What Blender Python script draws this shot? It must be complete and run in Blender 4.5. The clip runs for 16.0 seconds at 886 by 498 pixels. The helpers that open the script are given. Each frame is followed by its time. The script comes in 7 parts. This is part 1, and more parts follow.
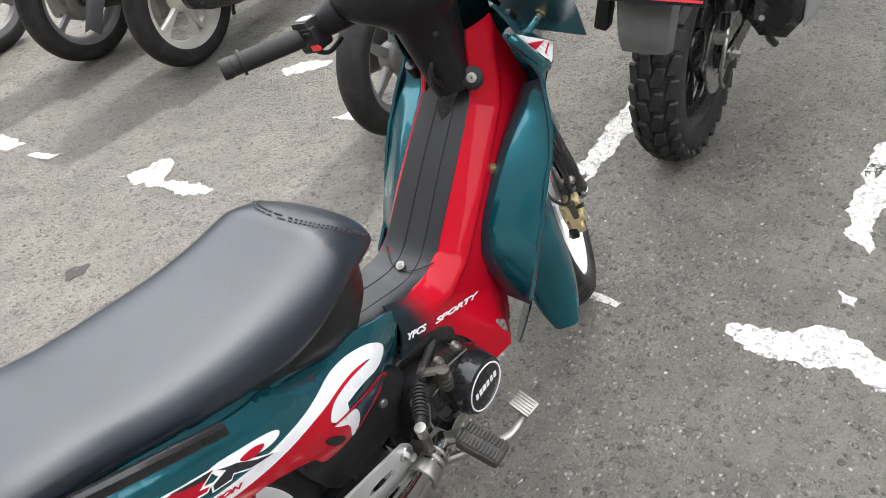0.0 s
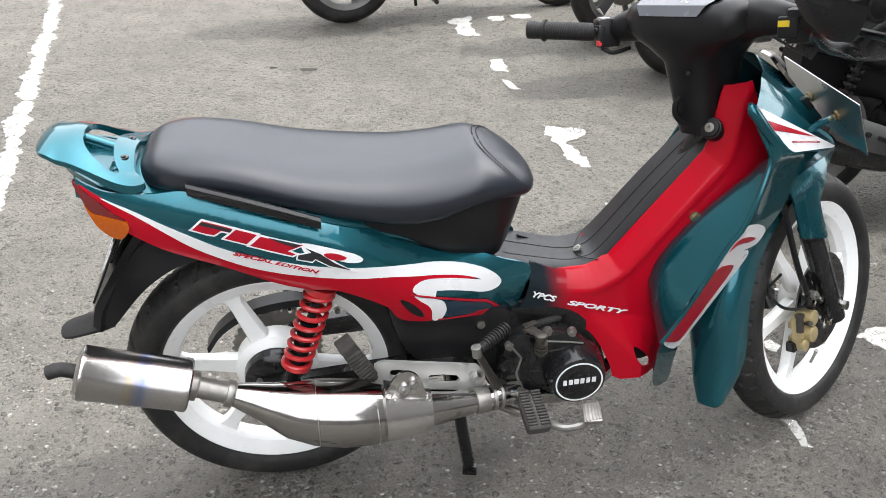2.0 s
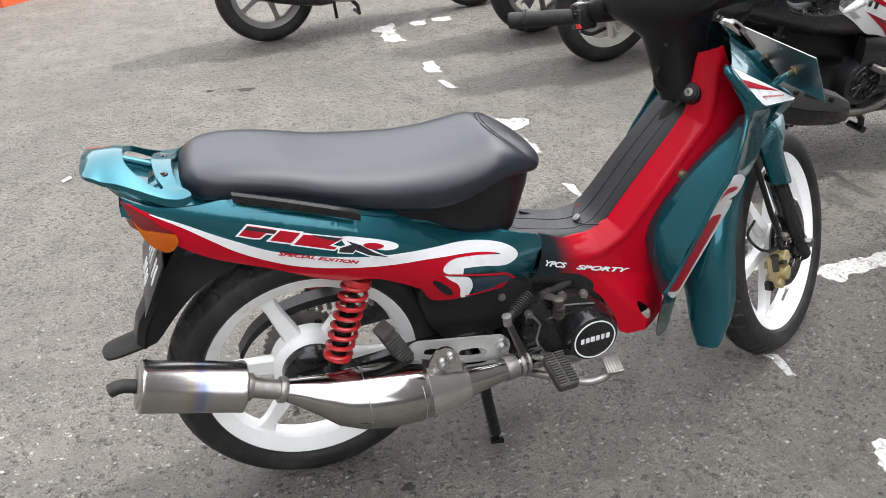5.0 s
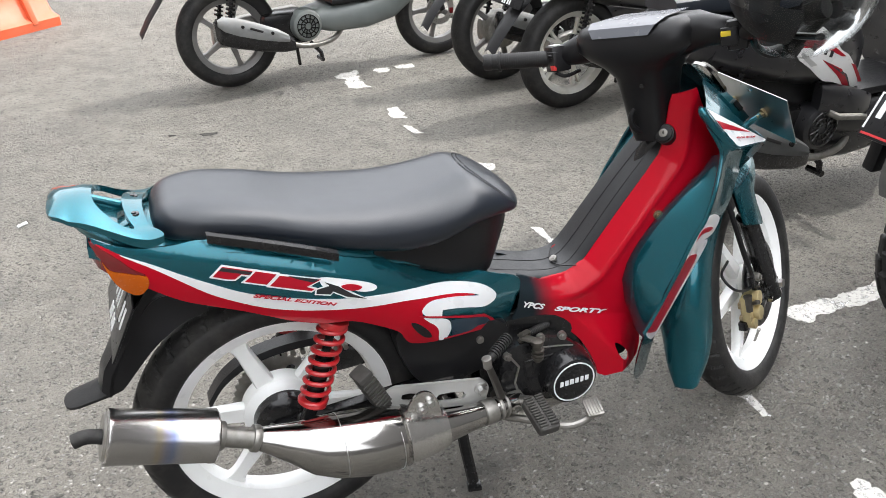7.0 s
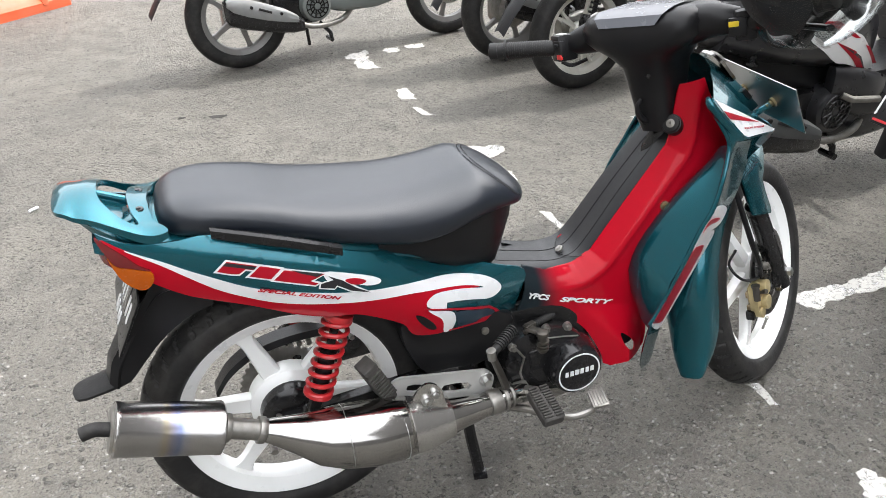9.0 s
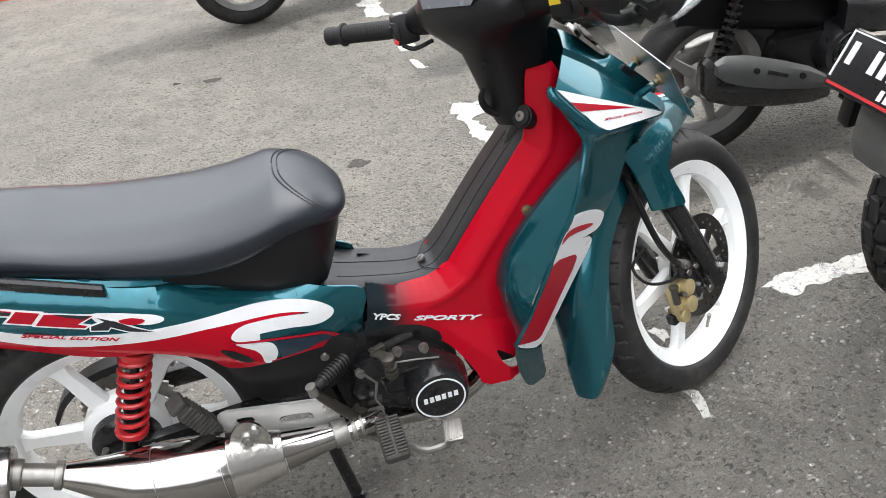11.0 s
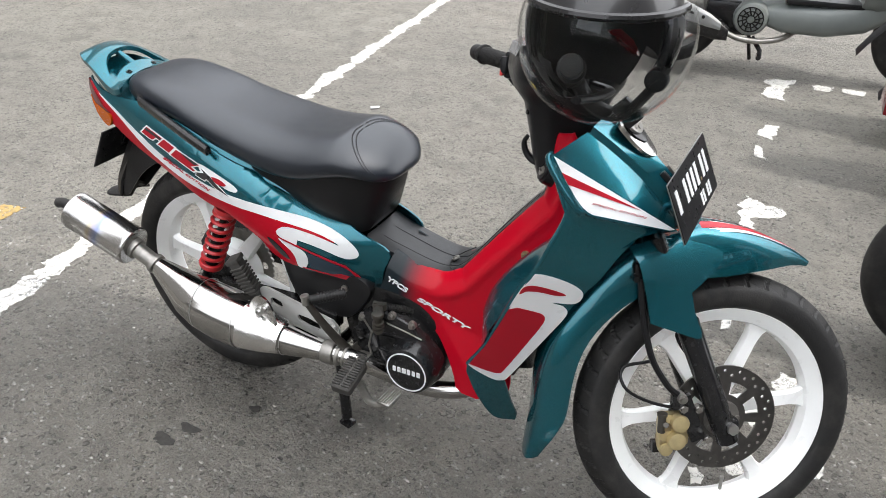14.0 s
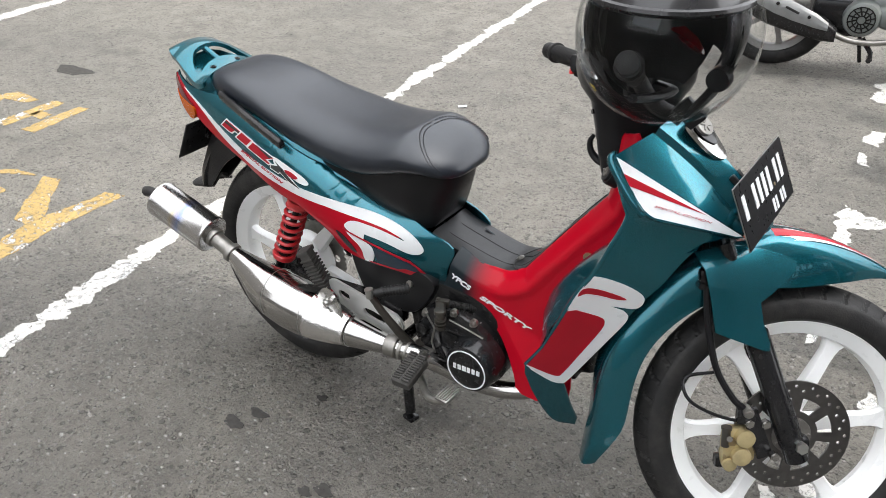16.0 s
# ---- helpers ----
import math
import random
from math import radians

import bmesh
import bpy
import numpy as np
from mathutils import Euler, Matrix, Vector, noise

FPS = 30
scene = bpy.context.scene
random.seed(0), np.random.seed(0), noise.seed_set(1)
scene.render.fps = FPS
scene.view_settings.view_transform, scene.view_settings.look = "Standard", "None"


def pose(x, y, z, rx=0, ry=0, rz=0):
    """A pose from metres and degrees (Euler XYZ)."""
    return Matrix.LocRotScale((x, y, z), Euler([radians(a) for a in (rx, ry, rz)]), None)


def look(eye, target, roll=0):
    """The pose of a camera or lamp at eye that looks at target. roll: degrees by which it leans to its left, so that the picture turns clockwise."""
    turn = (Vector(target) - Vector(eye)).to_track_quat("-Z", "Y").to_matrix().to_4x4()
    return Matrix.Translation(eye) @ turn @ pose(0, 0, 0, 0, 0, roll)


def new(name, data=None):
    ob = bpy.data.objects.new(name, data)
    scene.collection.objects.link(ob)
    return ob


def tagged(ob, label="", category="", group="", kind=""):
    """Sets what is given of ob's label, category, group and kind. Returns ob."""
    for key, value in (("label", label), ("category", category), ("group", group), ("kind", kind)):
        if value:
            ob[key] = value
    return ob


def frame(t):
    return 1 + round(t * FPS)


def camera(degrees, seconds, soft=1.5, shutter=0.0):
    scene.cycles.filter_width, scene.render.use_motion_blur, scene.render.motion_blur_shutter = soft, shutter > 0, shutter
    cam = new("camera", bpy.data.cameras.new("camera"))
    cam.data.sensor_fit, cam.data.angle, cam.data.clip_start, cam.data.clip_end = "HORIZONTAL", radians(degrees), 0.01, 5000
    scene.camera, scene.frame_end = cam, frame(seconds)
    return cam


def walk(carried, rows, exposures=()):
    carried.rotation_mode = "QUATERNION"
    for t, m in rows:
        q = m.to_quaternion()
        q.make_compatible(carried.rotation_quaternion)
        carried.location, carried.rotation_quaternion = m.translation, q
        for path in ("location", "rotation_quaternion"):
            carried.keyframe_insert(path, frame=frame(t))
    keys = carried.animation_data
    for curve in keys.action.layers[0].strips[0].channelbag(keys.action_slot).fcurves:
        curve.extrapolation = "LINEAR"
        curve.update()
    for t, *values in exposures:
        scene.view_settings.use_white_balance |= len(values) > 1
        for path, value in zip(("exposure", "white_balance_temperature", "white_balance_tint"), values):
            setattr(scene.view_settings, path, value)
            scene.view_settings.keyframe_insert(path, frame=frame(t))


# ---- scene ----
cam = camera(57.0, 16.0, 0.85)
PATH = [
    (0, (-0.136, -0.789, 1.334), (1.048, 0.272, 0.119), -11.3),
    (0.5, (-0.002, -0.831, 1.311), (0.924, 0.486, 0.125), -6.7),
    (1, (0.098, -1.003, 1.312), (0.727, 0.534, 0.198), -1.7),
    (1.5, (0.159, -1.219, 1.31), (0.547, 0.432, 0.249), 0.5),
    (2, (0.159, -1.283, 1.316), (0.432, 0.388, 0.252), 0.5),
    (2.5, (0.157, -1.288, 1.321), (0.372, 0.392, 0.256), -0.2),
    (3, (0.157, -1.288, 1.324), (0.357, 0.393, 0.258), -0.4),
    (3.5, (0.152, -1.296, 1.326), (0.349, 0.385, 0.26), -0.6),
    (4, (0.067, -1.307, 1.336), (0.253, 0.377, 0.274), -2.5),
    (4.5, (-0.016, -1.328, 1.323), (0.284, 0.338, 0.258), -3.5),
    (5, (-0.057, -1.346, 1.328), (0.422, 0.289, 0.28), -2.7),
    (5.2, (-0.065, -1.351, 1.321), (0.469, 0.285, 0.301), -2.2),
    (7.3, (-0.088, -1.31, 1.305), (0.512, 0.345, 0.355), -1.3),
    (7.5, (-0.084, -1.307, 1.305), (0.514, 0.341, 0.344), -1.3),
    (8, (-0.075, -1.307, 1.313), (0.504, 0.332, 0.323), -1.4),
    (8.5, (-0.075, -1.302, 1.322), (0.488, 0.335, 0.32), -1.6),
    (9, (-0.068, -1.308, 1.331), (0.49, 0.331, 0.33), -1.8),
    (9.5, (0.006, -1.317, 1.346), (0.565, 0.317, 0.337), -4.5),
    (9.7, (0.065, -1.316, 1.345), (0.619, 0.312, 0.324), -6.0),
    (11.8, (0.799, -1.117, 1.327), (0.544, 0.455, 0.118), -5.9),
    (12, (0.876, -1.1, 1.347), (0.455, 0.424, 0.123), -4.4),
    (12.5, (0.944, -1.133, 1.355), (0.341, 0.333, 0.137), -1.8),
    (13, (0.965, -1.213, 1.345), (0.357, 0.285, 0.169), -1.3),
    (13.5, (1.114, -1.26, 1.356), (0.522, 0.311, 0.268), 0.3),
    (14, (1.259, -1.301, 1.349), (0.486, 0.238, 0.332), 1.6),
    (14.5, (1.328, -1.311, 1.347), (0.404, 0.128, 0.311), 0.3),
    (15, (1.34, -1.32, 1.335), (0.375, 0.106, 0.318), 0.2),
    (15.5, (1.331, -1.288, 1.339), (0.353, 0.13, 0.322), -0.3),
    (16, (1.316, -1.268, 1.344), (0.34, 0.15, 0.326), -0.3),
]
walk(cam, [(t, look(eye, target, roll)) for t, eye, target, roll in PATH], [(0.0, 1.10), (1.0, 1.09), (2.5, 0.94), (5.0, 0.90), (9.5, 0.94), (12.5, 0.92), (14.0, 0.79), (16.0, 0.76)])

# ---- light: sun through thin cloud from ahead of the parked bikes, an unseen building placed to shade the near side ----
world = bpy.data.worlds.new("sky")
scene.world = world
world.use_nodes = True
_n = world.node_tree.nodes
_bg = _n["Background"]
_sky = _n.new("ShaderNodeTexSky")
_sky.sky_type = "NISHITA"
_sky.sun_disc = False
SUN_EL, SUN_AZ = 54.0, 8.0
_sky.sun_elevation = radians(SUN_EL)
_sky.sun_rotation = radians(90 - SUN_AZ)
_sky.air_density, _sky.dust_density, _sky.ozone_density = 1.0, 6.0, 1.0
_mix = _n.new("ShaderNodeMix")
_mix.data_type = "RGBA"
_mix.inputs["Factor"].default_value = 0.85
# thin cloud: brighter overhead than at the horizon, and round the veiled sun
_d = Vector((math.cos(radians(SUN_EL)) * math.cos(radians(SUN_AZ)), math.cos(radians(SUN_EL)) * math.sin(radians(SUN_AZ)), math.sin(radians(SUN_EL))))
_tc = _n.new("ShaderNodeTexCoord")


def _lobe(way, power, low, gain):
    dot, top, up, out = (_n.new(k) for k in ("ShaderNodeVectorMath", "ShaderNodeMath", "ShaderNodeMath", "ShaderNodeMath"))
    dot.operation, top.operation, up.operation, out.operation = "DOT_PRODUCT", "MAXIMUM", "POWER", "MULTIPLY_ADD"
    dot.inputs[1].default_value = way
    top.inputs[1].default_value, up.inputs[1].default_value = 0.0, power
    out.inputs[1].default_value, out.inputs[2].default_value = gain, low
    for a, b in ((_tc.outputs["Generated"], dot.inputs[0]), (dot.outputs["Value"], top.inputs[0]), (top.outputs[0], up.inputs[0]), (up.outputs[0], out.inputs[0])):
        world.node_tree.links.new(a, b)
    return out


_over, _glow = _lobe((0, 0, 1), 1.0, 0.58, 0.42), _lobe(_d, 7.0, 0.0, 1.1)
world.node_tree.links.new(_over.outputs[0], _glow.inputs[2])
_cloud = _n.new("ShaderNodeVectorMath")
_cloud.operation = "SCALE"
_cloud.inputs[0].default_value = (15.4, 15.6, 16.1)
world.node_tree.links.new(_glow.outputs[0], _cloud.inputs["Scale"])
world.node_tree.links.new(_cloud.outputs[0], _mix.inputs["B"])
world.node_tree.links.new(_sky.outputs[0], _mix.inputs["A"])
world.node_tree.links.new(_mix.outputs["Result"], _bg.inputs["Color"])
_bg.inputs["Strength"].default_value = 0.15
scene.world.name = "sky"
sun = new("sun", bpy.data.lights.new("sun", "SUN"))
sun.data.energy, sun.data.angle, sun.data.color = 1.87, radians(0.8), (1.0, 0.965, 0.91)
sun.matrix_world = look(_d * 20, (0, 0, 0))

# ---- small makers ----
V = Vector


def ramp(x, xs, ys):
    return float(np.interp(x, xs, ys))


def glide(x, xs, ys):
    """Like ramp, but without kinks: cubic between the stops, flat beyond them."""
    if x <= xs[0] or x >= xs[-1]:
        return float(ys[0] if x <= xs[0] else ys[-1])
    i = max(k for k in range(len(xs) - 1) if xs[k] <= x)
    n = len(xs) - 1

    def slope(k):
        a, b = max(0, k - 1), min(n, k + 1)
        return (ys[b] - ys[a]) / (xs[b] - xs[a])

    h = xs[i + 1] - xs[i]
    t = (x - xs[i]) / h
    return float(ys[i] * (1 + 2 * t) * (1 - t) ** 2 + h * slope(i) * t * (1 - t) ** 2 + ys[i + 1] * t * t * (3 - 2 * t) + h * slope(i + 1) * t * t * (t - 1))


def catmull(pts, n=6, closed=False):
    """A smooth line through points of any dimension."""
    p = [np.array(q, float) for q in pts]
    k = len(p)
    out = []
    for i in range(k if closed else k - 1):
        a, b, c, d = (p[(i - 1) % k] if closed or i else 2 * p[0] - p[1]), p[i], p[(i + 1) % k], (p[(i + 2) % k] if closed or i + 2 < k else 2 * p[-1] - p[-2])
        for j in range(n):
            t = j / n
            out.append(0.5 * (2 * b + (c - a) * t + (2 * a - 5 * b + 4 * c - d) * t * t + (3 * b - a - 3 * c + d) * t ** 3))
    if not closed:
        out.append(p[-1])
    return [tuple(float(v) for v in q) for q in out]


def loft(rings, close_ring=True, caps=True):
    bm = bmesh.new()
    rows = [[bm.verts.new(v) for v in r] for r in rings]
    m = len(rows[0])
    for a, b in zip(rows, rows[1:]):
        for i in range(m if close_ring else m - 1):
            j = (i + 1) % m
            bm.faces.new((a[i], a[j], b[j], b[i]))
    if caps and close_ring:
        bm.faces.new(rows[0][::-1])
        bm.faces.new(rows[-1])
    bmesh.ops.recalc_face_normals(bm, faces=bm.faces)
    return bm


def tube(pts, r, seg=10, flat=1.0):
    """A swept round bar; r is one radius or one for each point."""
    pts = [V(p) for p in pts]
    rs = [r] * len(pts) if isinstance(r, (int, float)) else list(r)
    up = V((0, 0, 1)) if abs((pts[1] - pts[0]).normalized().z) < 0.9 else V((0, 1, 0))
    rings = []
    for i, p in enumerate(pts):
        d = (pts[min(i + 1, len(pts) - 1)] - pts[max(i - 1, 0)]).normalized()
        s = d.cross(up).normalized()
        u = s.cross(d).normalized()
        up = u
        rings.append([p + (s * math.cos(a) * flat + u * math.sin(a)) * rs[i] for a in (2 * math.pi * k / seg for k in range(seg))])
    return loft(rings)


def lathe(profile, seg=48, closed=False):
    """Turns (radius, y) points round the y axis."""
    rings = [[(r * math.cos(a), y, r * math.sin(a)) for a in (2 * math.pi * k / seg for k in range(seg))] for r, y in profile]
    if closed:
        rings.append(rings[0])
    bm = loft(rings, caps=not closed)
    if closed:
        bmesh.ops.remove_doubles(bm, verts=bm.verts, dist=1e-6)
        bmesh.ops.recalc_face_normals(bm, faces=bm.faces)
    return bm


def box(size, at=(0, 0, 0), bevel=0.0, turn=(0, 0, 0), seg=2):
    bm = bmesh.new()
    bmesh.ops.create_cube(bm, size=1)
    bmesh.ops.scale(bm, vec=size, verts=bm.verts)
    if bevel:
        bmesh.ops.bevel(bm, geom=bm.edges[:], offset=bevel, segments=seg, affect="EDGES", profile=0.6)
    bmesh.ops.transform(bm, matrix=pose(*at, *turn), verts=bm.verts)
    return bm


def cyl(a, b, r, seg=16, bevel=0.0, r2=None):
    a, b = V(a), V(b)
    bm = bmesh.new()
    bmesh.ops.create_cone(bm, cap_ends=True, segments=seg, radius1=r, radius2=r if r2 is None else r2, depth=(b - a).length)
    if bevel:
        rim = [e for e in bm.edges if abs(e.verts[0].co.z - e.verts[1].co.z) < 1e-6]
        bmesh.ops.bevel(bm, geom=rim, offset=bevel, segments=2, affect="EDGES", profile=0.6)
    q = (b - a).to_track_quat("Z", "Y").to_matrix().to_4x4()
    bmesh.ops.transform(bm, matrix=Matrix.Translation((a + b) / 2) @ q, verts=bm.verts)
    return bm


def join(*bms):
    """One mesh of one part out of several pieces."""
    out = bmesh.new()
    for b in bms:
        me = bpy.data.meshes.new("tmp")
        b.to_mesh(me)
        b.free()
        out.from_mesh(me)
        bpy.data.meshes.remove(me)
    return out


def flat_fill(loops):
    """A flat sheet in x, y with holes: the first loop is the outline."""
    bm = bmesh.new()
    edges = []
    for lp in loops:
        vs = [bm.verts.new((p[0], p[1], 0)) for p in lp]
        edges += [bm.edges.new((vs[i], vs[(i + 1) % len(vs)])) for i in range(len(vs))]
    bmesh.ops.triangle_fill(bm, edges=edges, use_beauty=True, use_dissolve=False)
    return bm


def plate(loops, thick, m=None, bevel=0.0):
    """A flat plate with holes, thick along its own z."""
    bm = flat_fill(loops)
    got = bmesh.ops.extrude_face_region(bm, geom=bm.faces[:])
    bmesh.ops.translate(bm, vec=(0, 0, thick), verts=[v for v in got["geom"] if isinstance(v, bmesh.types.BMVert)])
    bmesh.ops.recalc_face_normals(bm, faces=bm.faces)
    if m is not None:
        bmesh.ops.transform(bm, matrix=m, verts=bm.verts)
    return bm


def sheet(loops, f, step=0.02, thick=0.003, lift=0.0):
    """A shell over an outline in x, z whose y follows f(x, z); f gives the right side (minus y)."""
    bm = flat_fill(loops)
    xs = [v.co.x for v in bm.verts]
    zs = [v.co.y for v in bm.verts]
    for axis, lo, hi in ((0, min(xs), max(xs)), (1, min(zs), max(zs))):
        k = math.floor(lo / step) + 1
        while k * step < hi:
            co, no = [0, 0, 0], [0, 0, 0]
            co[axis], no[axis] = k * step, 1
            bmesh.ops.bisect_plane(bm, geom=bm.verts[:] + bm.edges[:] + bm.faces[:], plane_co=co, plane_no=no, dist=1e-5)
            k += 1
    for v in bm.verts:
        x, z = v.co.x, v.co.y
        v.co = (x, f(x, z) - lift, z)
    bmesh.ops.recalc_face_normals(bm, faces=bm.faces)
    if sum(fc.normal.y for fc in bm.faces) > 0:
        bmesh.ops.reverse_faces(bm, faces=bm.faces)
    if thick:
        got = bmesh.ops.extrude_face_region(bm, geom=bm.faces[:], use_keep_orig=True)
        for v in [v for v in got["geom"] if isinstance(v, bmesh.types.BMVert)]:
            v.co.y += thick
        bmesh.ops.recalc_face_normals(bm, faces=bm.faces)
    return bm


def mirrored(bm):
    """A copy on the other side of the y = 0 plane."""
    out = bm.copy()
    bmesh.ops.scale(out, vec=(1, -1, 1), verts=out.verts)
    bmesh.ops.reverse_faces(out, faces=out.faces)
    return out


def shape(name, bm, material, parent=None, m=None, sharp=35, sub=0):
    me = bpy.data.meshes.new(name)
    bm.to_mesh(me)
    bm.free()
    for p in me.polygons:
        p.use_smooth = True
    me.set_sharp_from_angle(angle=radians(sharp))
    for mt in material if isinstance(material, (list, tuple)) else [material]:
        me.materials.append(mt)
    ob = new(name, me)
    if m is not None:
        ob.matrix_basis = m
    if parent is not None:
        ob.parent = parent
    if sub:
        s = ob.modifiers.new("smooth", "SUBSURF")
        s.levels = s.render_levels = sub
    return ob


def part(name, bm, material, parent, label="", m=None, sharp=35, sub=0):
    ob = shape(name, bm, material, parent, m, sharp, sub)
    if label:
        ob["label"] = label
    return ob


def thing(name, label, category, at=(0, 0, 0), turn=0.0, group=""):
    ob = new(name)
    ob.empty_display_size = 0.1
    ob.matrix_basis = pose(*at, 0, 0, turn)
    return tagged(ob, label, category, group)


def words(text, size, m, material, parent, name="lettering", slant=0.0, stretch=1.0, proud=0.0006, bold=0.0):
    """Raised letters in the built-in font, turned into a mesh; m carries them from their own x, y plane."""
    cu = bpy.data.curves.new(name, "FONT")
    cu.body, cu.size, cu.shear, cu.align_x, cu.extrude, cu.offset = text, size, slant, "LEFT", proud, bold
    tmp = bpy.data.objects.new("tmp", cu)
    scene.collection.objects.link(tmp)
    me = bpy.data.meshes.new_from_object(tmp.evaluated_get(bpy.context.evaluated_depsgraph_get()))
    bpy.data.objects.remove(tmp)
    bpy.data.curves.remove(cu)
    bm = bmesh.new()
    bm.from_mesh(me)
    bpy.data.meshes.remove(me)
    bmesh.ops.scale(bm, vec=(stretch, 1, 1), verts=bm.verts)
    bmesh.ops.transform(bm, matrix=m, verts=bm.verts)
    return part(name, bm, material, parent)


def arc(cx, cy, r, a0, a1, n=8):
    return [(cx + r * math.cos(radians(a0 + (a1 - a0) * i / n)), cy + r * math.sin(radians(a0 + (a1 - a0) * i / n))) for i in range(n + 1)]


def circle(cx, cy, r, n=16):
    return arc(cx, cy, r, 0, 360 * (n - 1) / n, n - 1)


# ---- materials ----
def material(name, colour, rough=0.5, metal=0.0, vary=0.08, scale=30.0, bump=0.0, bump_scale=200.0, coat=0.0, dirt=0.0, dirt_colour=(0.16, 0.14, 0.12), spec=0.5, rough_vary=0.1, flake=0.0):
    mt = bpy.data.materials.new(name)
    mt.use_nodes = True
    nt = mt.node_tree
    N, L = nt.nodes, nt.links
    b = N["Principled BSDF"]
    b.inputs["Metallic"].default_value = metal
    b.inputs["Specular IOR Level"].default_value = spec
    b.inputs["Coat Weight"].default_value = coat
    b.inputs["Coat Roughness"].default_value = 0.04
    tc = N.new("ShaderNodeTexCoord")
    n1 = N.new("ShaderNodeTexNoise")
    n1.inputs["Scale"].default_value, n1.inputs["Detail"].default_value = scale, 6
    L.new(tc.outputs["Object"], n1.inputs["Vector"])
    hsv = N.new("ShaderNodeHueSaturation")
    hsv.inputs["Color"].default_value = (*colour, 1)
    mr = N.new("ShaderNodeMapRange")
    mr.inputs["To Min"].default_value, mr.inputs["To Max"].default_value = 1 - vary * 1.6, 1 + vary * 1.6
    L.new(n1.outputs["Fac"], mr.inputs["Value"])
    L.new(mr.outputs[0], hsv.inputs["Value"])
    col = hsv.outputs[0]
    if flake:
        vo = N.new("ShaderNodeTexVoronoi")
        vo.inputs["Scale"].default_value = 900
        L.new(tc.outputs["Object"], vo.inputs["Vector"])
        fm = N.new("ShaderNodeMix")
        fm.data_type, fm.blend_type = "RGBA", "SOFT_LIGHT"
        fm.inputs["Factor"].default_value = flake
        L.new(col, fm.inputs["A"])
        L.new(vo.outputs["Color"], fm.inputs["B"])
        col = fm.outputs["Result"]
    if dirt:
        n2 = N.new("ShaderNodeTexNoise")
        n2.inputs["Scale"].default_value, n2.inputs["Detail"].default_value, n2.inputs["Roughness"].default_value = scale * 0.35, 8, 0.65
        L.new(tc.outputs["Object"], n2.inputs["Vector"])
        cr = N.new("ShaderNodeMapRange")
        cr.inputs["From Min"].default_value, cr.inputs["From Max"].default_value, cr.inputs["To Max"].default_value = 0.48, 0.72, dirt
        L.new(n2.outputs["Fac"], cr.inputs["Value"])
        mx = N.new("ShaderNodeMix")
        mx.data_type = "RGBA"
        mx.inputs["B"].default_value = (*dirt_colour, 1)
        L.new(cr.outputs[0], mx.inputs["Factor"])
        L.new(col, mx.inputs["A"])
        col = mx.outputs["Result"]
    L.new(col, b.inputs["Base Color"])
    rr = N.new("ShaderNodeMapRange")
    rr.inputs["To Min"].default_value, rr.inputs["To Max"].default_value = max(0.02, rough - rough_vary), min(1, rough + rough_vary)
    n3 = N.new("ShaderNodeTexNoise")
    n3.inputs["Scale"].default_value, n3.inputs["Detail"].default_value = scale * 2.2, 5
    L.new(tc.outputs["Object"], n3.inputs["Vector"])
    L.new(n3.outputs["Fac"], rr.inputs["Value"])
    L.new(rr.outputs[0], b.inputs["Roughness"])
    if bump:
        nb = N.new("ShaderNodeTexNoise")
        nb.inputs["Scale"].default_value, nb.inputs["Detail"].default_value = bump_scale, 4
        L.new(tc.outputs["Object"], nb.inputs["Vector"])
        bp = N.new("ShaderNodeBump")
        bp.inputs["Strength"].default_value, bp.inputs["Distance"].default_value = bump, 0.002
        L.new(nb.outputs["Fac"], bp.inputs["Height"])
        L.new(bp.outputs[0], b.inputs["Normal"])
    return mt


TEAL = material("teal metallic lacquer", (0.008, 0.112, 0.145), 0.25, 0.75, 0.05, 12, coat=0.8, flake=0.10, rough_vary=0.03, spec=0.2)
RED = material("deep red lacquer", (0.40, 0.003, 0.014), 0.32, 0.0, 0.05, 10, coat=0.3, rough_vary=0.04, spec=0.05)
WHITE = material("white decal film", (0.74, 0.75, 0.76), 0.3, 0, 0.03, 20, coat=0.5)
DECALRED = material("red decal film", (0.36, 0.004, 0.016), 0.35, 0, 0.04, 20, coat=0.2, spec=0.2)
DARKDECAL = material("black decal film", (0.012, 0.012, 0.016), 0.3, 0, 0.04, 20, coat=0.5)
NAVY = material("dark teal decal film", (0.012, 0.03, 0.05), 0.3, 0, 0.05, 20, coat=0.6)
PLASTIC = material("black satin plastic", (0.009, 0.009, 0.010), 0.36, 0, 0.12, 25, spec=0.26, bump=0.12, bump_scale=700, dirt=0.1, dirt_colour=(0.04, 0.038, 0.035))
FADEDGREY = material("faded grey moulded plastic", (0.085, 0.085, 0.083), 0.6, 0, 0.12, 25, bump=0.2, bump_scale=400, dirt=0.35, dirt_colour=(0.2, 0.19, 0.17))
# scuffed silencer shield, the deep shade among the parked scooters put into its colour
SHADEDSHIELD = material("scuffed silencer shield in shade", (0.055, 0.057, 0.058), 0.45, 0.1, 0.15, 25, dirt=0.35, dirt_colour=(0.12, 0.115, 0.105))
LEATHER = material("black seat vinyl", (0.009, 0.0125, 0.019), 0.31, 0, 0.08, 18, bump=0.16, bump_scale=520, rough_vary=0.05, spec=0.62)
MATBLACK = material("black moulded mat", (0.014, 0.015, 0.017), 0.42, 0, 0.1, 30, bump=0.12, bump_scale=600, spec=0.4, dirt=0.12, dirt_colour=(0.05, 0.048, 0.045))
